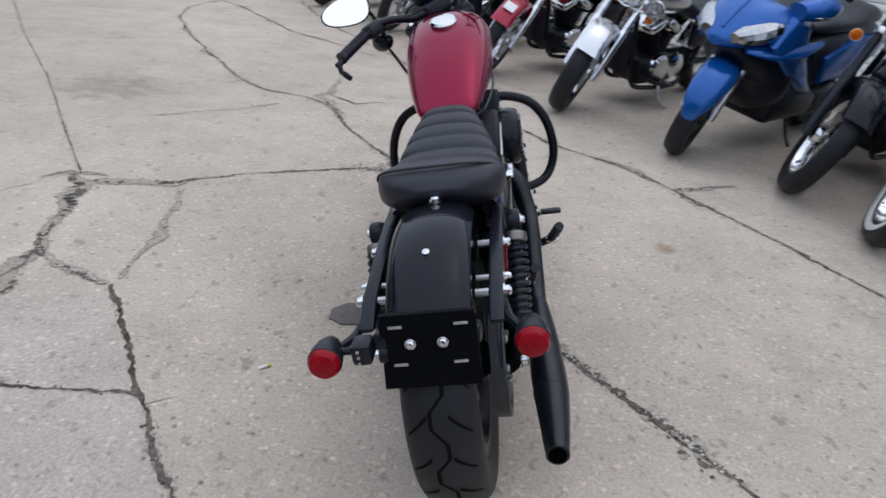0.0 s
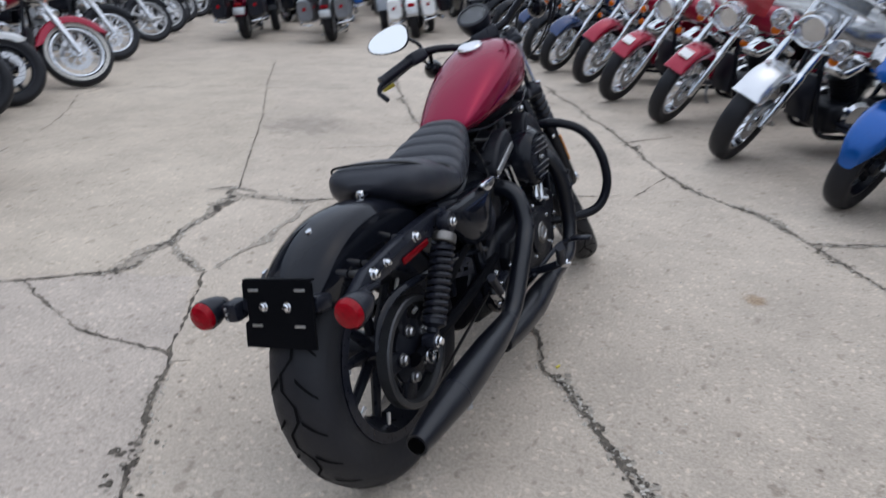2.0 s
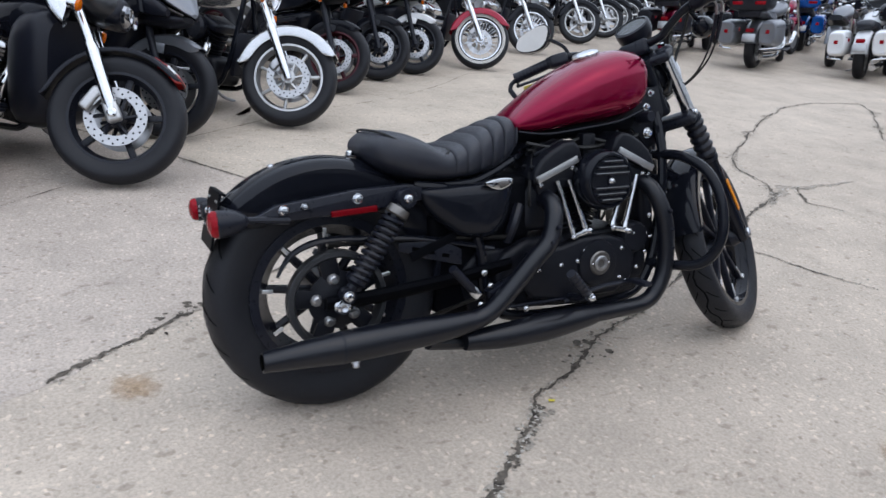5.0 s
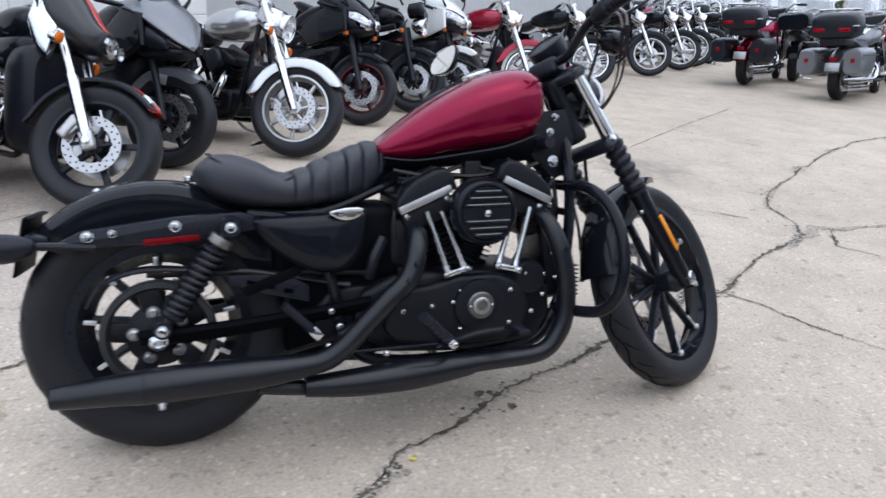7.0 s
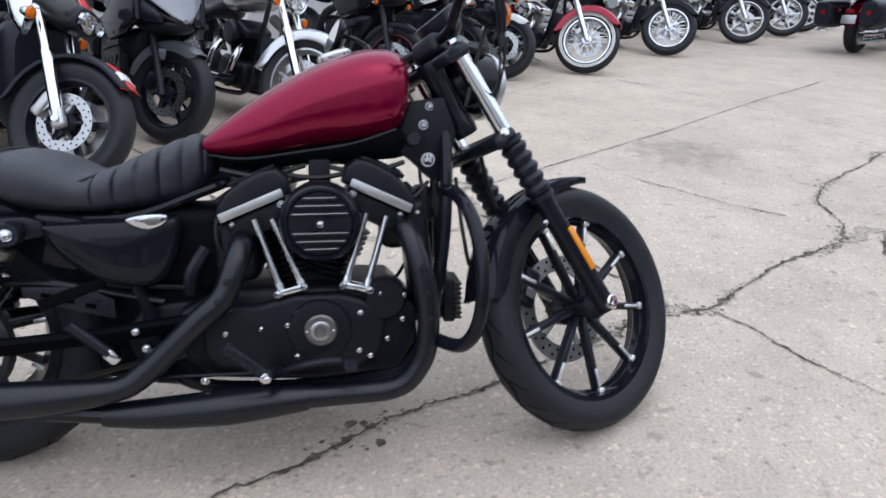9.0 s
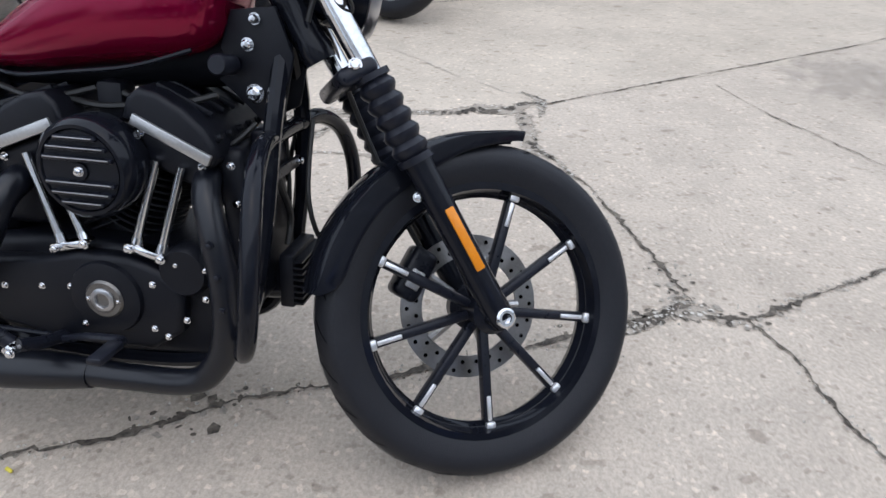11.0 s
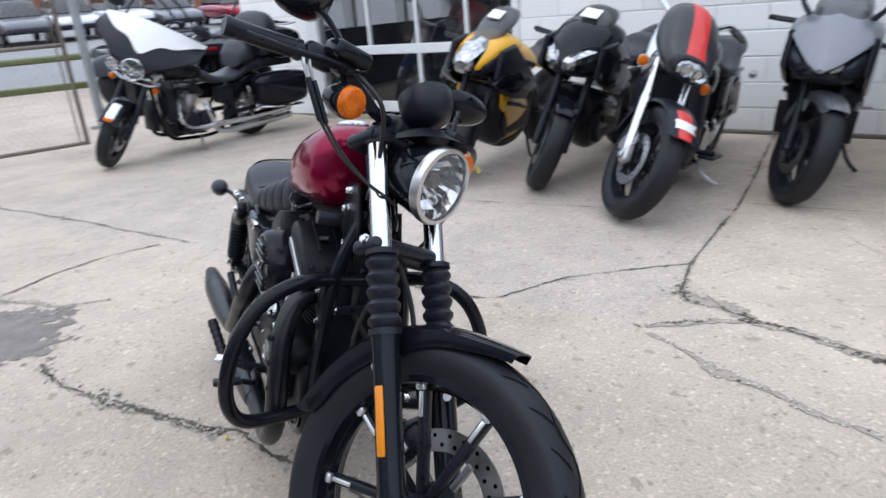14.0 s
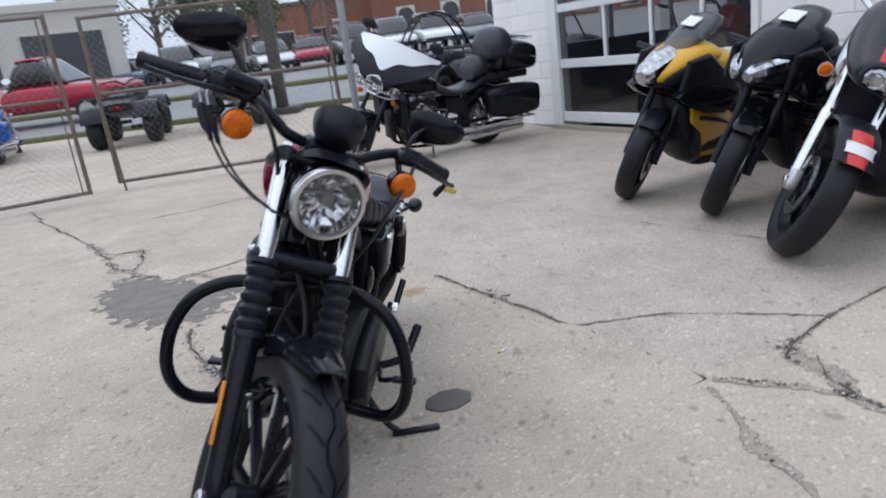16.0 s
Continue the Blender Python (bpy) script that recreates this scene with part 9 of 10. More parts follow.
    part("rear_hugger", block((0.16, 0.02, 0.3), Matrix.Translation((0, -0.36, 0.7)) @ Matrix.Rotation(radians(-25), 4, "X"), 0.008), PLASTIC_BLACK, t)
    part("muffler", tube([(0.14, 0.5, 0.25), (0.17, 0.3, 0.28), (0.19, 0.1, 0.36), (0.2, -0.2, 0.46)], [0.03, 0.04, 0.055, 0.05], 14, 4), DULL_STEEL, t)
    part("side_stand", tube([(-0.12, 0.55, 0.25), (-0.2, 0.6, 0.1), (-0.27, 0.64, 0.045)], 0.012, 6, 3), SATIN_BLACK, t)
    if naked:
        lamp(t, V(0, 1.36, 0.82), 0.085, ST)
        part("fly_screen", loft([(1.2, 0.88, 1.0, 0.12), (1.3, 0.9, 1.04, 0.12), (1.36, 0.9, 0.96, 0.08)], 18, 2.5), paint, t, m=ST)
    else:
        ns = resample([(1.08, 0.8, 0.98, 0.2), (1.18, 0.76, 1.0, 0.21), (1.3, 0.73, 0.97, 0.19), (1.42, 0.71, 0.9, 0.15), (1.52, 0.71, 0.82, 0.1), (1.57, 0.725, 0.77, 0.04)], 4)
        if stack:
            ns = resample([(1.08, 0.8, 0.93, 0.17), (1.18, 0.76, 0.955, 0.18), (1.3, 0.73, 0.94, 0.172), (1.42, 0.71, 0.885, 0.145), (1.52, 0.71, 0.81, 0.1), (1.57, 0.725, 0.77, 0.04)], 4)
        if sharp_nose:
            ns = resample([(1.06, 0.84, 1.0, 0.2), (1.2, 0.82, 1.03, 0.22), (1.34, 0.80, 0.98, 0.2), (1.45, 0.77, 0.89, 0.14), (1.55, 0.74, 0.8, 0.07), (1.6, 0.73, 0.755, 0.02)], 4)
        nz = part("nose_fairing", loft(ns, 28, 1.5 if sharp_nose else 2.2), nose or paint, t, m=NOSE, sharp=40 if sharp_nose else 70)
        part("chin", loft(resample([(1.1, 0.66, 0.8, 0.15), (1.25, 0.64, 0.77, 0.16), (1.4, 0.655, 0.74, 0.135), (1.5, 0.68, 0.735, 0.085), (1.55, 0.7, 0.73, 0.04)], 4), 20, 2.6), PLASTIC_BLACK, nz, "black lower nose", NOSE)
        for s in (-1, 1):
            part("air_intake", loft(resample([(1.3, 0.72, 0.84, 0.03, s * 0.165), (1.38, 0.71, 0.83, 0.034, s * 0.148), (1.46, 0.71, 0.79, 0.028, s * 0.12), (1.5, 0.72, 0.76, 0.015, s * 0.105)], 3), 12, 3), PLASTIC_BLACK, nz, "dark side intake", NOSE)
        sc = resample([(1.0, 1.06, 1.095, 0.08), (1.08, 1.0, 1.11, 0.125), (1.2, 0.93, 1.07, 0.138), (1.34, 0.87, 0.972, 0.11), (1.42, 0.85, 0.908, 0.055)], 4)
        part("windscreen", loft(sc, 22, 2.0), screen or TINTED, nz, "smoked windscreen", SCREEN, sharp=70)
        if sharp_nose:
            for s in (-1, 1):
                part("headlamp", tube([(s * 0.16, 1.36, 0.80), (s * 0.1, 1.46, 0.765), (s * 0.04, 1.55, 0.735)], [0.012, 0.02, 0.01], 8, 4, flat=0.5), DULL_STEEL, nz, "narrow slit headlamp")
        elif stack:
            lp = part("headlamp", loft(resample([(1.38, 0.72, 0.925, 0.1), (1.46, 0.70, 0.90, 0.098), (1.535, 0.69, 0.855, 0.086), (1.58, 0.70, 0.815, 0.066), (1.605, 0.725, 0.785, 0.04)], 2), 12, 2.4), LAMP_CLEAR, nz, "tall clear stacked headlamp", NOSE, smooth=False)
            part("lamp_divider", block((0.15, 0.03, 0.006), Matrix.Translation((0, 1.575, 0.775)) @ Matrix.Rotation(radians(20), 4, "X"), 0.002), DULL_STEEL, lp, m=NOSE)
        else:
            for s in (-1, 1):
                lp = part("headlamp", loft(resample([(1.36, 0.75, 0.84, 0.03, s * 0.135), (1.41, 0.73, 0.85, 0.06, s * 0.11), (1.48, 0.715, 0.835, 0.062, s * 0.08), (1.55, 0.705, 0.80, 0.045, s * 0.052), (1.58, 0.725, 0.77, 0.02, s * 0.04)], 2), 10, 2.4), LAMP_CLEAR, nz, "clear swept headlamp", NOSE, smooth=False)
                part("lamp_brow", tube([(s * 0.165, 1.36, 0.862), (s * 0.11, 1.45, 0.853), (s * 0.045, 1.555, 0.806)], 0.006, 6, 4), PLASTIC_BLACK, lp, m=NOSE)
        if tag:
            part("price_tag", block((0.115, 0.004, 0.095), Matrix.Translation((0.0, 1.225, 1.068)) @ Matrix.Rotation(radians(62), 4, "X"), 0.0), PAPER, nz, "white paper tag", SCREEN)
    return t


def scooter(m):
    """The big blue scooter with leg shield, step-through floor and tall screen."""
    t = thing("scooter", m, "blue maxi scooter with a tall clear windscreen", "scooter", "motorcycles parked in rows")
    L = 1.5
    FAx, RAx = (L, 0.27), (0.0, 0.26)
    ST = steering(20, FAx, 27, 0.03)
    road_wheel(t, "front_wheel", FAx, 0.27, 0.06, 0.18, "cast_black", ST)
    road_wheel(t, "rear_wheel", RAx, 0.26, 0.065, 0.17, "cast_black", None)
    part("front_fender", loft(resample([(L - 0.3, 0.4, 0.5, 0.07), (L - 0.15, 0.44, 0.59, 0.1), (L + 0.05, 0.44, 0.61, 0.108), (L + 0.2, 0.37, 0.53, 0.09), (L + 0.27, 0.31, 0.4, 0.045)], 4), 22, 2.4), BLUE_PAINT, t, m=ST)
    for s in (-1, 1):
        part("fork_leg", straight((s * 0.09, *FAx), (s * 0.09, L - 0.2, 0.7), 0.022, 10), STEEL, t, m=ST)
        part("side_panel", plate([(1.42, 0.74), (1.3, 0.9), (1.12, 0.88), (0.98, 0.68), (0.8, 0.5), (0.62, 0.4), (0.9, 0.45), (1.16, 0.58)], s * 0.2, s * 0.27, 0.03, 3), BLUE_PAINT, t)
        part("headlamp", loft(resample([(1.32, 0.79, 0.875, 0.05, s * 0.19), (1.42, 0.745, 0.86, 0.085, s * 0.155), (1.52, 0.715, 0.815, 0.068, s * 0.115), (1.575, 0.725, 0.775, 0.03, s * 0.09)], 2), 10, 2.2), DARK_REFLECTOR, t, "swept clear headlamp", smooth=False)
        gr = part("handlebar", tube([(s * 0.06, 1.12, 1.05), (s * 0.2, 1.1, 1.08), (s * 0.36, 1.02, 1.07)], 0.018, 10, 4), PLASTIC_BLACK, t, m=ST)
        pod = part("mirror_pod", loft(resample([(1.0, 0.94, 0.99, 0.03, s * 0.31), (1.08, 0.91, 1.02, 0.06, s * 0.295), (1.18, 0.89, 1.01, 0.075, s * 0.265), (1.27, 0.88, 0.97, 0.055, s * 0.22)], 3), 18, 2.4), BLUE_PAINT, t, "blue shell over the bar end")
        part("pod_lens", loft([(1.14, 0.905, 0.945, 0.06, s * 0.287), (1.2, 0.9, 0.94, 0.058, s * 0.27), (1.262, 0.9, 0.93, 0.034, s * 0.245)], 10, 2.4), LAMP_CLEAR, pod, "narrow clear signal lens")
        part("side_fin", tube([(s * 0.15, 1.5, 0.7), (s * 0.23, 1.34, 0.7), (s * 0.28, 1.1, 0.72), (s * 0.29, 0.92, 0.76)], [0.02, 0.045, 0.04, 0.012], 10, 5, flat=0.5), BLUE_PAINT, t)
        part("rear_cover", plate([(-0.35, 0.72), (0.1, 0.74), (0.5, 0.6), (0.45, 0.42), (0.0, 0.45), (-0.3, 0.58)], s * 0.16, s * 0.2, 0.03, 3), BLUE_PAINT, t)
    part("nose_fairing", loft(resample([(1.08, 0.76, 0.95, 0.23), (1.22, 0.71, 0.975, 0.255), (1.36, 0.675, 0.945, 0.235), (1.48, 0.67, 0.87, 0.17), (1.56, 0.68, 0.79, 0.1), (1.6, 0.69, 0.74, 0.04)], 4), 28, 2.0), BLUE_PAINT, t, sharp=50)
    part("nose_ridge", tube([(0, 1.3, 0.965), (0, 1.45, 0.893), (0, 1.57, 0.785)], [0.02, 0.014, 0.008], 6, 5), BLUE_PAINT, t)
    part("lower_nose", loft(resample([(1.06, 0.4, 0.82, 0.22), (1.2, 0.44, 0.76, 0.23), (1.34, 0.54, 0.72, 0.19), (1.46, 0.62, 0.71, 0.12), (1.52, 0.66, 0.7, 0.06)], 4), 22, 2.6), PLASTIC_BLACK, t, "black wheel recess under the nose", sharp=60)
    part("leg_shield", loft(resample([(0.95, 0.3, 0.85, 0.24), (1.08, 0.28, 0.95, 0.27), (1.22, 0.36, 0.8, 0.2), (1.28, 0.46, 0.66, 0.1)], 4), 22, 3), PLASTIC_BLACK, t)
    part("floor", block((0.46, 0.6, 0.16), Matrix.Translation((0, 0.75, 0.3)), 0.05, 3), PLASTIC_BLACK, t)
    part("rear_body", loft(resample([(-0.45, 0.66, 0.74, 0.06), (-0.3, 0.5, 0.78, 0.15), (0.1, 0.4, 0.78, 0.18), (0.45, 0.34, 0.74, 0.18), (0.55, 0.36, 0.66, 0.14)], 4), 22, 3), PLASTIC_BLACK, t)
    part("seat", loft(resample([(-0.35, 0.78, 0.84, 0.1), (-0.1, 0.76, 0.9, 0.16), (0.15, 0.74, 0.84, 0.17), (0.45, 0.72, 0.82, 0.14), (0.58, 0.72, 0.78, 0.07)], 4), 20, 3), VINYL, t)
    bm = bmesh.new()
    cols = []
    for i in range(9):
        u = i / 4 - 1
        cols.append([bm.verts.new((u * 0.215 * math.sqrt(1 - 0.72 * v ** 3), 1.37 - 0.13 * u * u - 0.33 * v, 0.925 + 0.38 * v * (1 - 0.12 * u * u))) for v in (0, 0.25, 0.5, 0.75, 1)])
    for a, b in zip(cols, cols[1:]):
        for k in range(4):
            bm.faces.new((a[k], b[k], b[k + 1], a[k + 1]))
    bmesh.ops.solidify(bm, geom=bm.faces[:], thickness=0.005)
    ws = part("windscreen", bm, SCOOTER_SCREEN, t, "tall grey tinted screen")
    part("dash_cowl", loft(resample([(1.0, 1.0, 1.1, 0.16), (1.12, 0.9, 1.06, 0.19), (1.24, 0.9, 0.99, 0.15)], 3), 18, 2.6), PLASTIC_BLACK, t)
    part("price_tag", block((0.11, 0.004, 0.1), Matrix.Translation((-0.02, 1.243, 1.082)) @ Matrix.Rotation(radians(39), 4, "X"), 0.0), PAPER, ws, "white paper tag")
    part("engine_unit", block((0.2, 0.5, 0.18), Matrix.Translation((-0.1, 0.2, 0.28)), 0.05, 3), SATIN_BLACK, t)
    part("muffler", tube([(0.16, 0.3, 0.25), (0.18, 0.1, 0.27), (0.19, -0.3, 0.33)], [0.03, 0.06, 0.055], 14, 3), SATIN_BLACK, t)
    part("side_stand", tube([(-0.14, 0.6, 0.22), (-0.22, 0.63, 0.1), (-0.28, 0.66, 0.05)], 0.012, 6, 3), SATIN_BLACK, t)
    return t


H_W, H_E, H_N = 32, 222, 121
# row along the white wall
sport_bike(stand_pose(-1.67, -1.91, 32, 1.40, lean=13.5), "yellow and black sports motorcycle with a white price tag", YELLOW_PAINT, YELLOW_PAINT, tag=True, fender=PLASTIC_BLACK, stack=True, screen=GREY_SCREEN, steer=30, mirrors=False, upper=PLASTIC_BLACK)
sport_bike(stand_pose(-2.02, -1.28, 30, 1.40, lean=13.5), "black sports motorcycle with a white price tag", GLOSS_BLACK, GLOSS_BLACK, tag=True, steer=30, mirrors=False)
cruiser(stand_pose(-2.06, -0.44, 32, 1.62, lean=9.5), "black muscle cruiser with a red-striped headlight cowl", GLOSS_BLACK, wheel="cast_black", flyscreen=STRIPE_RED, front_r=0.322, front_half=0.062, discs=2, fender_tip=STRIPE_RED, bars="low", steer=43, skirt=0.012, lower_paint=GLOSS_BLACK, fender=PLASTIC_BLACK)
sport_bike(stand_pose(-2.90, -0.09, H_W, 1.40), "black and gunmetal sports motorcycle with a pointed nose", GLOSS_BLACK, PLASTIC_BLACK, screen=GREY_SCREEN, steer=27, sharp_nose=True, nose=GREY_PAINT, fender=GREY_PAINT)
cruiser(stand_pose(-3.08, 0.70, H_W, 1.62), "silver and black cruiser with a silver front fender", GLOSS_BLACK, SILVER_PAINT, wheel="cast", front_r=0.325, front_half=0.065, discs=2, steer=34, tank_paint=SILVER_PAINT, lower_paint=GLOSS_BLACK, dark=True)
sport_bike(stand_pose(-4.18, 1.42, H_W, 1.40), "black sports motorcycle with dark red wheels", GLOSS_BLACK, GLOSS_BLACK, rim=RED_RIM, steer=27)
sport_bike(stand_pose(-4.75, 2.06, H_W, 1.40), "black naked street motorcycle", GLOSS_BLACK, naked=True, steer=27)
sport_bike(stand_pose(-5.08, 2.60, H_W, 1.40), "white and black street motorcycle", WHITE_PAINT, PLASTIC_BLACK, fender=WHITE_PAINT, steer=27)
cruiser(stand_pose(-5.37, 3.54, H_W, 1.62), "red cruiser with white-wall tyres and chrome fork", RED_BRIGHT, wheel="wire", white=True, front_r=0.33, front_half=0.065, steer=32)
cruiser(stand_pose(-6.65, 5.10, H_W, 1.62), "black cruiser with wire wheels", GLOSS_BLACK, wheel="wire_fat", front_r=0.33, front_half=0.065, steer=32)
chop = cruiser(stand_pose(-7.85, 6.88, H_W, 1.62), "black cruiser with bright cast wheels", GLOSS_BLACK, wheel="cast_five", front_r=0.345, steer=32, bars="high")
for i, (x, y) in enumerate(((-8.75, 8.15), (-9.4, 8.95), (-10.0, 9.8), (-10.9, 11.2), (-11.8, 12.6), (-12.6, 13.9))):
    copy_thing(chop, stand_pose(x, y, H_W - 3 + 2 * (i % 3), 1.62))
# row before the roll-up doors
scooter(stand_pose(1.24, 2.79, H_E, 1.5))
cruiser(stand_pose(0.63, 3.59, H_E, 1.62), "silver and black cruiser with windshield and spot lamps", SILVER_PAINT, SILVER_PAINT, wheel="wire", windshield=True, lamps=True, front_half=0.065, steer=30, tank_paint=SILVER_PAINT, lower_paint=GLOSS_BLACK)
rd = cruiser(stand_pose(0.10, 4.55, H_E, 1.62), "bright red cruiser with spot lamps and a price tag", RED_BRIGHT, wheel="wire", windshield=True, shield=RED_SCREEN, lamps=True, tag=True, steer=30, bars="mid", lower_paint=GLOSS_BLACK)
cruiser(stand_pose(-0.46, 5.35, H_E, 1.62), "bright red cruiser with chrome forks and a price tag", RED_BRIGHT, wheel="wire", tag=True, steer=30, bars="high", lower_paint=GLOSS_BLACK)
cruiser(stand_pose(-0.92, 6.23, H_E, 1.62), "red and black cruiser with wire wheels", RED_BRIGHT, wheel="wire", steer=30, front_r=0.345, front_half=0.05, bars="high")
blk = cruiser(stand_pose(1.74, 2.28, H_E, 1.62), "black cruiser with chrome fork tubes", GLOSS_BLACK, wheel="wire", front_half=0.05, steer=30, lower_paint=GLOSS_BLACK, forks=SATIN_BLACK, dark=True)
cruiser(stand_pose(1.89, 1.66, H_E, 1.62), "black cruiser with white-wall tyres", GLOSS_BLACK, wheel="wire", white=True, steer=26)
dkb = cruiser(stand_pose(-1.5, 6.95, H_E, 1.62), "dark blue cruiser with chrome engine", DARK_BLUE_PAINT, wheel="wire", steer=30)
for i, (x, y, src) in enumerate(((-1.95, 7.75, blk), (-2.4, 8.55, dkb), (-2.85, 9.4, chop), (-3.3, 10.2, blk), (-3.8, 11.05, chop), (-4.3, 11.9, rd), (-4.8, 12.75, blk), (-5.3, 13.6, chop), (-5.8, 14.5, dkb), (-6.3, 15.4, blk), (-6.8, 16.3, chop))):
    copy_thing(src, stand_pose(x, y, H_E - 3 + 3 * (i % 3), 1.62))
# more of the row, that shows only in the gloss of the red machine
for x, y in ((2.42, 1.05), (2.86, 0.32), (3.28, -0.42), (3.7, -1.15), (4.13, -1.9)):
    copy_thing(blk, stand_pose(x, y, H_E, 1.62))
# tourers across the far end, tails towards the yard
tour = cruiser(stand_pose(-7.03, 8.13, H_N, 1.62, False, 4), "dark red touring motorcycle with trunk and saddlebags", RED_PAINT, wheel="cast", bags=PLASTIC_BLACK, trunk=PLASTIC_BLACK, windshield=True, steer=12)
cruiser(stand_pose(-5.60, 8.47, H_N - 6, 1.62, False, 6), "grey touring motorcycle with trunk and saddlebags", GREY_PAINT, wheel="cast", bags=GREY_PAINT, trunk=PLASTIC_BLACK, windshield=True, steer=12)
cruiser(stand_pose(-4.73, 9.75, H_N - 6, 1.62, False, 8), "white touring motorcycle with white saddlebags", WHITE_PAINT, wheel="cast", bags=WHITE_PAINT, windshield=True, steer=12)
blt = cruiser(stand_pose(-7.65, 12.3, H_N, 1.62, False, 5), "blue touring motorcycle with trunk and saddlebags", BLUE_PAINT, wheel="cast", bags=BLUE_PAINT, trunk=BLUE_PAINT, steer=12)
copy_thing(tour, stand_pose(-8.5, 11.8, H_N, 1.62, False, 6))
# the tourer by the gate
cruiser(stand_pose(0.58, -4.60, 31, 1.62, True, 7), "black tourer with a white-topped bat-wing fairing", GLOSS_BLACK, wheel="cast_black", bags=GLOSS_BLACK, trunk=GLOSS_BLACK, batwing=WHITE_PAINT, lamps=True, steer=42, bars="mid", front_r=0.32, fender_tip=CHROME, forks=SATIN_BLACK, dark=True, sign=-1)
copy_thing(blt, Matrix.Translation((0, 0, 0.15)) @ stand_pose(7.6, -9.3, 292, 1.62, False, 6))

# the far end of the lot, packed with more machines
def far_bike(paint, trunk, label):
    """A parked machine that is only ever seen small."""
    t = thing("motorcycle", Matrix.Identity(4), label, "motorcycle", "motorcycles parked in rows")
    for name, y, r, hw in (("front_wheel", 1.55, 0.32, 0.05), ("rear_wheel", 0.0, 0.31, 0.07)):
        w = part(name, rim_mesh(r - 0.1, hw * 0.7, (y, r), 20, 0.12), ALLOY, t)
        part("tyre", tyre_mesh(r, hw, r - 0.098, (y, r), 22), RUBBER, w)
        part("fender", fender_mesh(y, r, r + 0.04, 30, 168, hw + 0.03, 0.06, n=10), paint, t)
    part("fuel_tank", loft(resample([(0.6, 0.76, 0.8, 0.06), (0.75, 0.7, 0.9, 0.15), (1.0, 0.74, 0.95, 0.15), (1.15, 0.84, 0.9, 0.05)], 3), 14, 2.5), paint, t)
    part("seat", loft(resample([(-0.2, 0.74, 0.82, 0.1), (0.1, 0.68, 0.8, 0.14), (0.4, 0.63, 0.71, 0.16), (0.64, 0.7, 0.78, 0.08)], 3), 14, 2.8), VINYL, t)
    part("engine", block((0.3, 0.55, 0.4), Matrix.Translation((0, 0.8, 0.42)), 0.08, 2), DULL_STEEL, t)
    part("exhaust", tube([(0.17, 0.95, 0.4), (0.19, 0.6, 0.24), (0.2, -0.4, 0.27)], 0.04, 8, 3), CHROME, t)
    for s in (-1, 1):
        part("fork_leg", straight((s * 0.1, 1.55, 0.32), (s * 0.1, 1.15, 0.98), 0.027, 8), CHROME, t)
    part("handlebar", tube([(-0.42, 0.95, 1.12), (-0.2, 1.1, 1.1), (0, 1.15, 1.0), (0.2, 1.1, 1.1), (0.42, 0.95, 1.12)], 0.017, 6, 3), CHROME, t)
    part("headlight", lathe([(0.0, -0.12), (0.08, -0.08), (0.09, 0.0), (0.0, 0.01)], 14, along((0, 1.36, 0.88), (0, 1, 0))), CHROME, t)
    if trunk:
        part("top_case", loft([(-0.6, 0.84, 1.06, 0.22), (-0.5, 0.82, 1.1, 0.27), (-0.2, 0.82, 1.1, 0.26)], 16, 4), trunk, t)
        part("windshield", plate([(1.3, 0.95), (1.1, 1.4), (1.095, 1.4), (1.29, 0.95)], -0.22, 0.22, 0.0), CLEAR_SCREEN, t)
        for s in (-1, 1):
            part("saddlebag", block((0.22, 0.5, 0.28), Matrix.Translation((s * 0.27, -0.22, 0.5)), 0.04, 2), trunk, t)
    t.matrix_world = stand_pose(-11.0, 20.0, H_N, 1.55, False, 6)
    return t


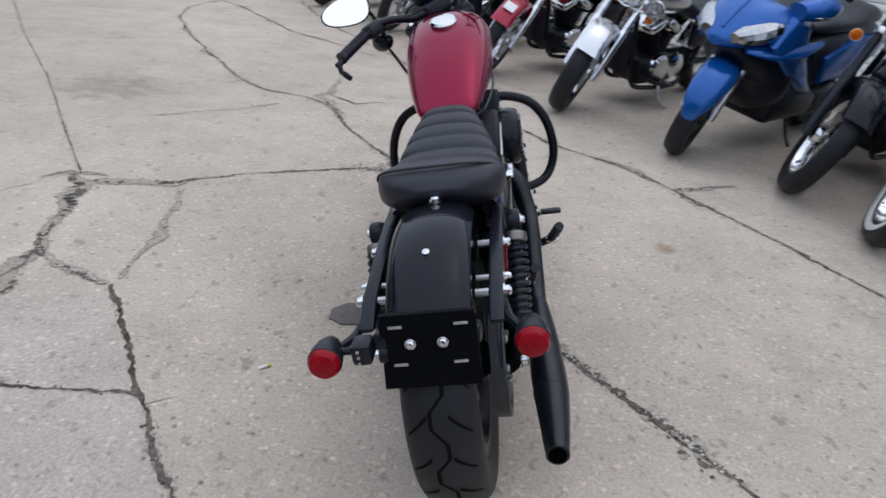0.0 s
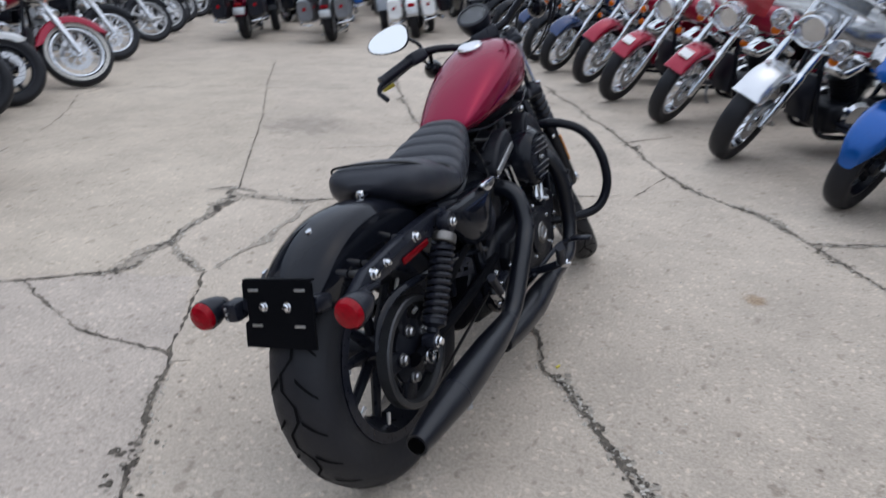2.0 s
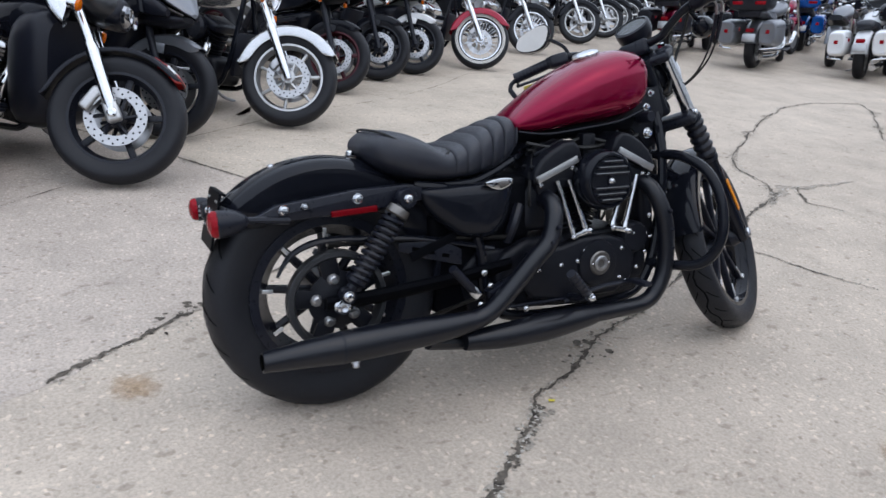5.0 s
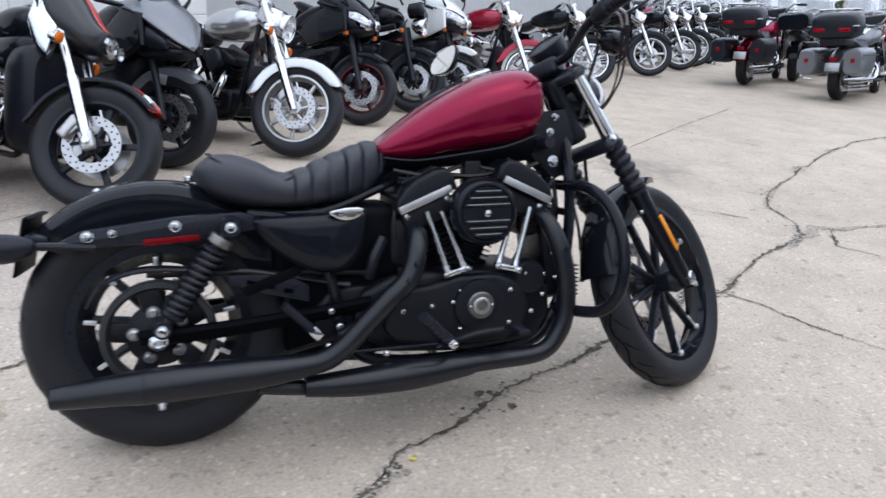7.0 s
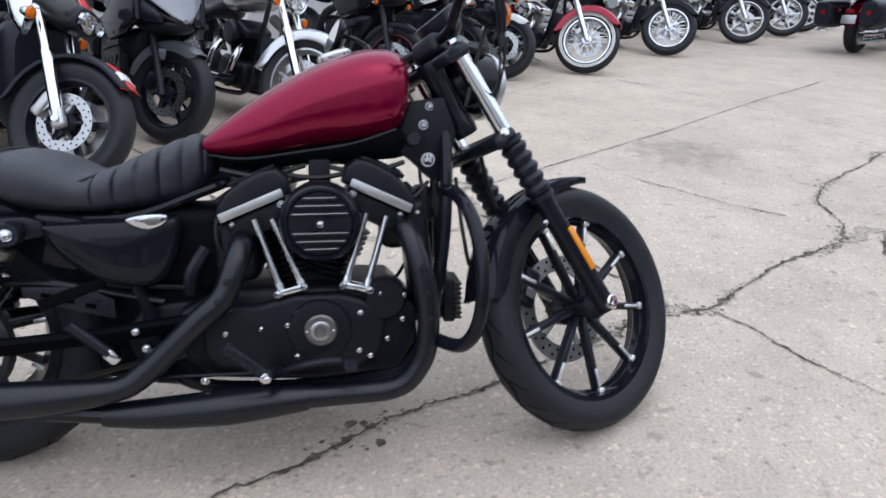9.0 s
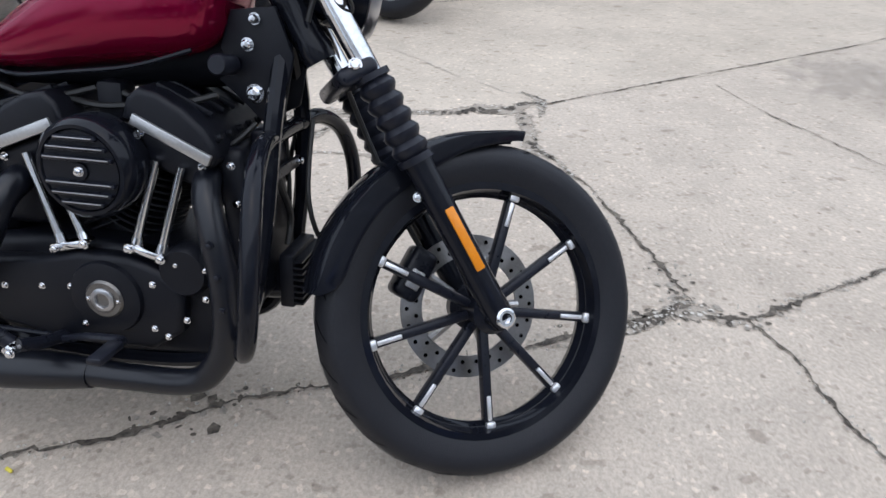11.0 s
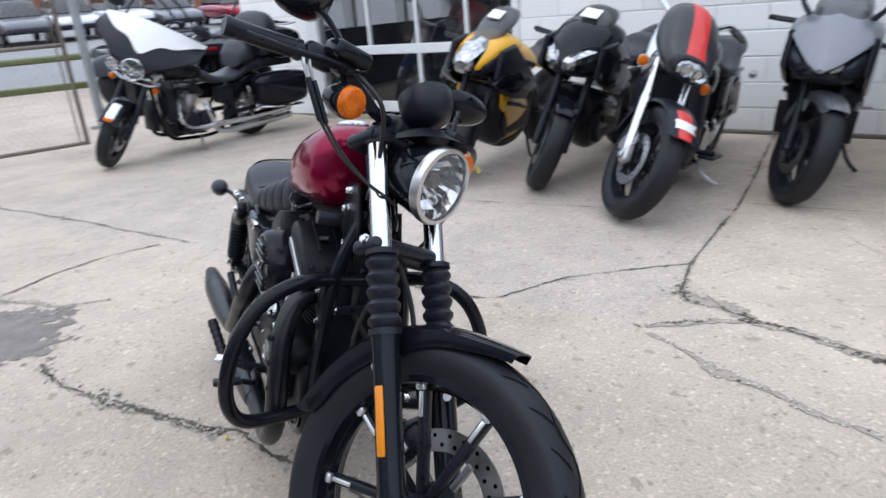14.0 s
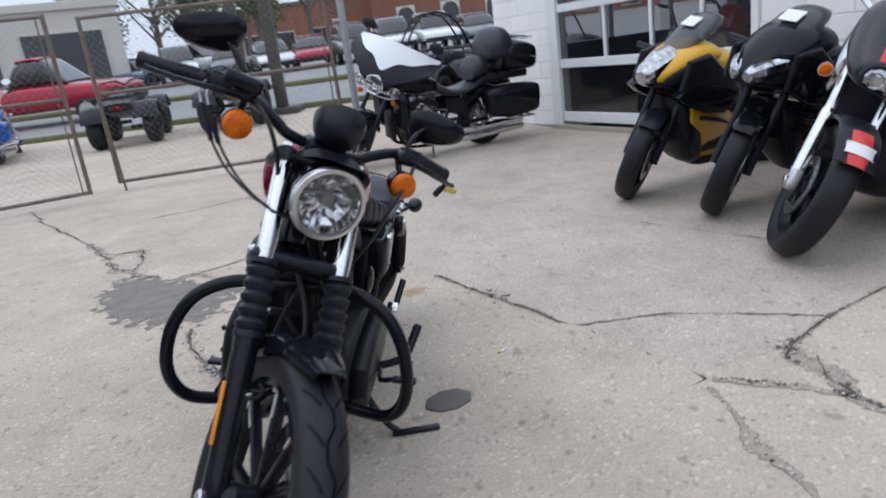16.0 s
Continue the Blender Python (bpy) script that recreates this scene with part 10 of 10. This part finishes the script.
kinds = [far_bike(GLOSS_BLACK, None, "black cruiser parked far down the lot"), far_bike(DARK_BLUE_PAINT, None, "dark blue cruiser parked far down the lot"), far_bike(RED_PAINT, GLOSS_BLACK, "dark red tourer parked far down the lot"),
         far_bike(GLOSS_BLACK, GLOSS_BLACK, "black tourer parked far down the lot"), far_bike(GREY_PAINT, None, "grey cruiser parked far down the lot")]
taken = [o.matrix_world.translation.copy() for o in bpy.data.objects if o.parent is None and o.name.startswith(("motorcycle", "sport_motorcycle", "scooter"))]
rnd = random.Random(12)
along_lot, across_lot = Vector((-0.5, 0.866, 0)), Vector((-0.866, -0.5, 0))
for row in range(7):
    for col in range(-5, 10):
        p = Vector((-7.5, 9.5, 0)) + along_lot * (2.1 * row + rnd.uniform(-0.15, 0.15)) + across_lot * (0.98 * col + rnd.uniform(-0.1, 0.1))
        inside = WALL.inverted() @ p
        if (inside.y > -1.2 and inside.x < 14.2) or (EAST.inverted() @ p).y > -2.2 or min((p - q).length for q in taken) < 1.15 or p.y < 9.0:
            continue
        copy_thing(kinds[rnd.choice((0, 1, 2, 2, 3, 3, 3, 4))], stand_pose(p.x, p.y, H_N - 10 + rnd.uniform(0, 20), 1.55, False, 7))

# machines inside the showroom, seen through the glazed door
for x, src in ((-4.7, dkb), (-4.0, rd), (-3.3, blk), (-2.6, chop)):
    p = WALL @ V(x, 1.1, 0)
    copy_thing(src, stand_pose(p.x, p.y, 28, 1.62))

for x, src in ((-5.4, rd), (-4.5, blk), (-3.5, rd), (-2.4, dkb)):
    p = WALL @ V(x, 3.0, 0)
    copy_thing(src, stand_pose(p.x, p.y, 52, 1.62))

# ---- the blocks of the white wall, course by course ----
block_meshes = {}
for course in range(11):
    z = 0.004 + course * 0.2
    x = S0 - (0.2 if course % 2 else 0.0)
    while x < S1 - 0.01:
        x0, x1 = max(x, S0), min(x + 0.4, S1)
        x += 0.4
        if x1 <= DL - 0.1 or x0 >= DR:
            spans = [(x0, x1)]
        else:
            spans = [(x0, min(x1, DL - 0.1)), (max(x0, DR), x1)]
        for a, b in spans:
            if b - a < 0.04:
                continue
            key = round(b - a, 2)
            if key not in block_meshes:
                bm = block((b - a - 0.01, 0.02, 0.19), None, 0.004, 1)
                me = bpy.data.meshes.new("block")
                bm.to_mesh(me)
                bm.free()
                me.materials.append(BLOCK_WHITE)
                block_meshes[key] = me
            ob = new("block", block_meshes[key])
            ob.parent = wall_w
            ob.location = ((a + b) / 2, 0.006, z + 0.1)
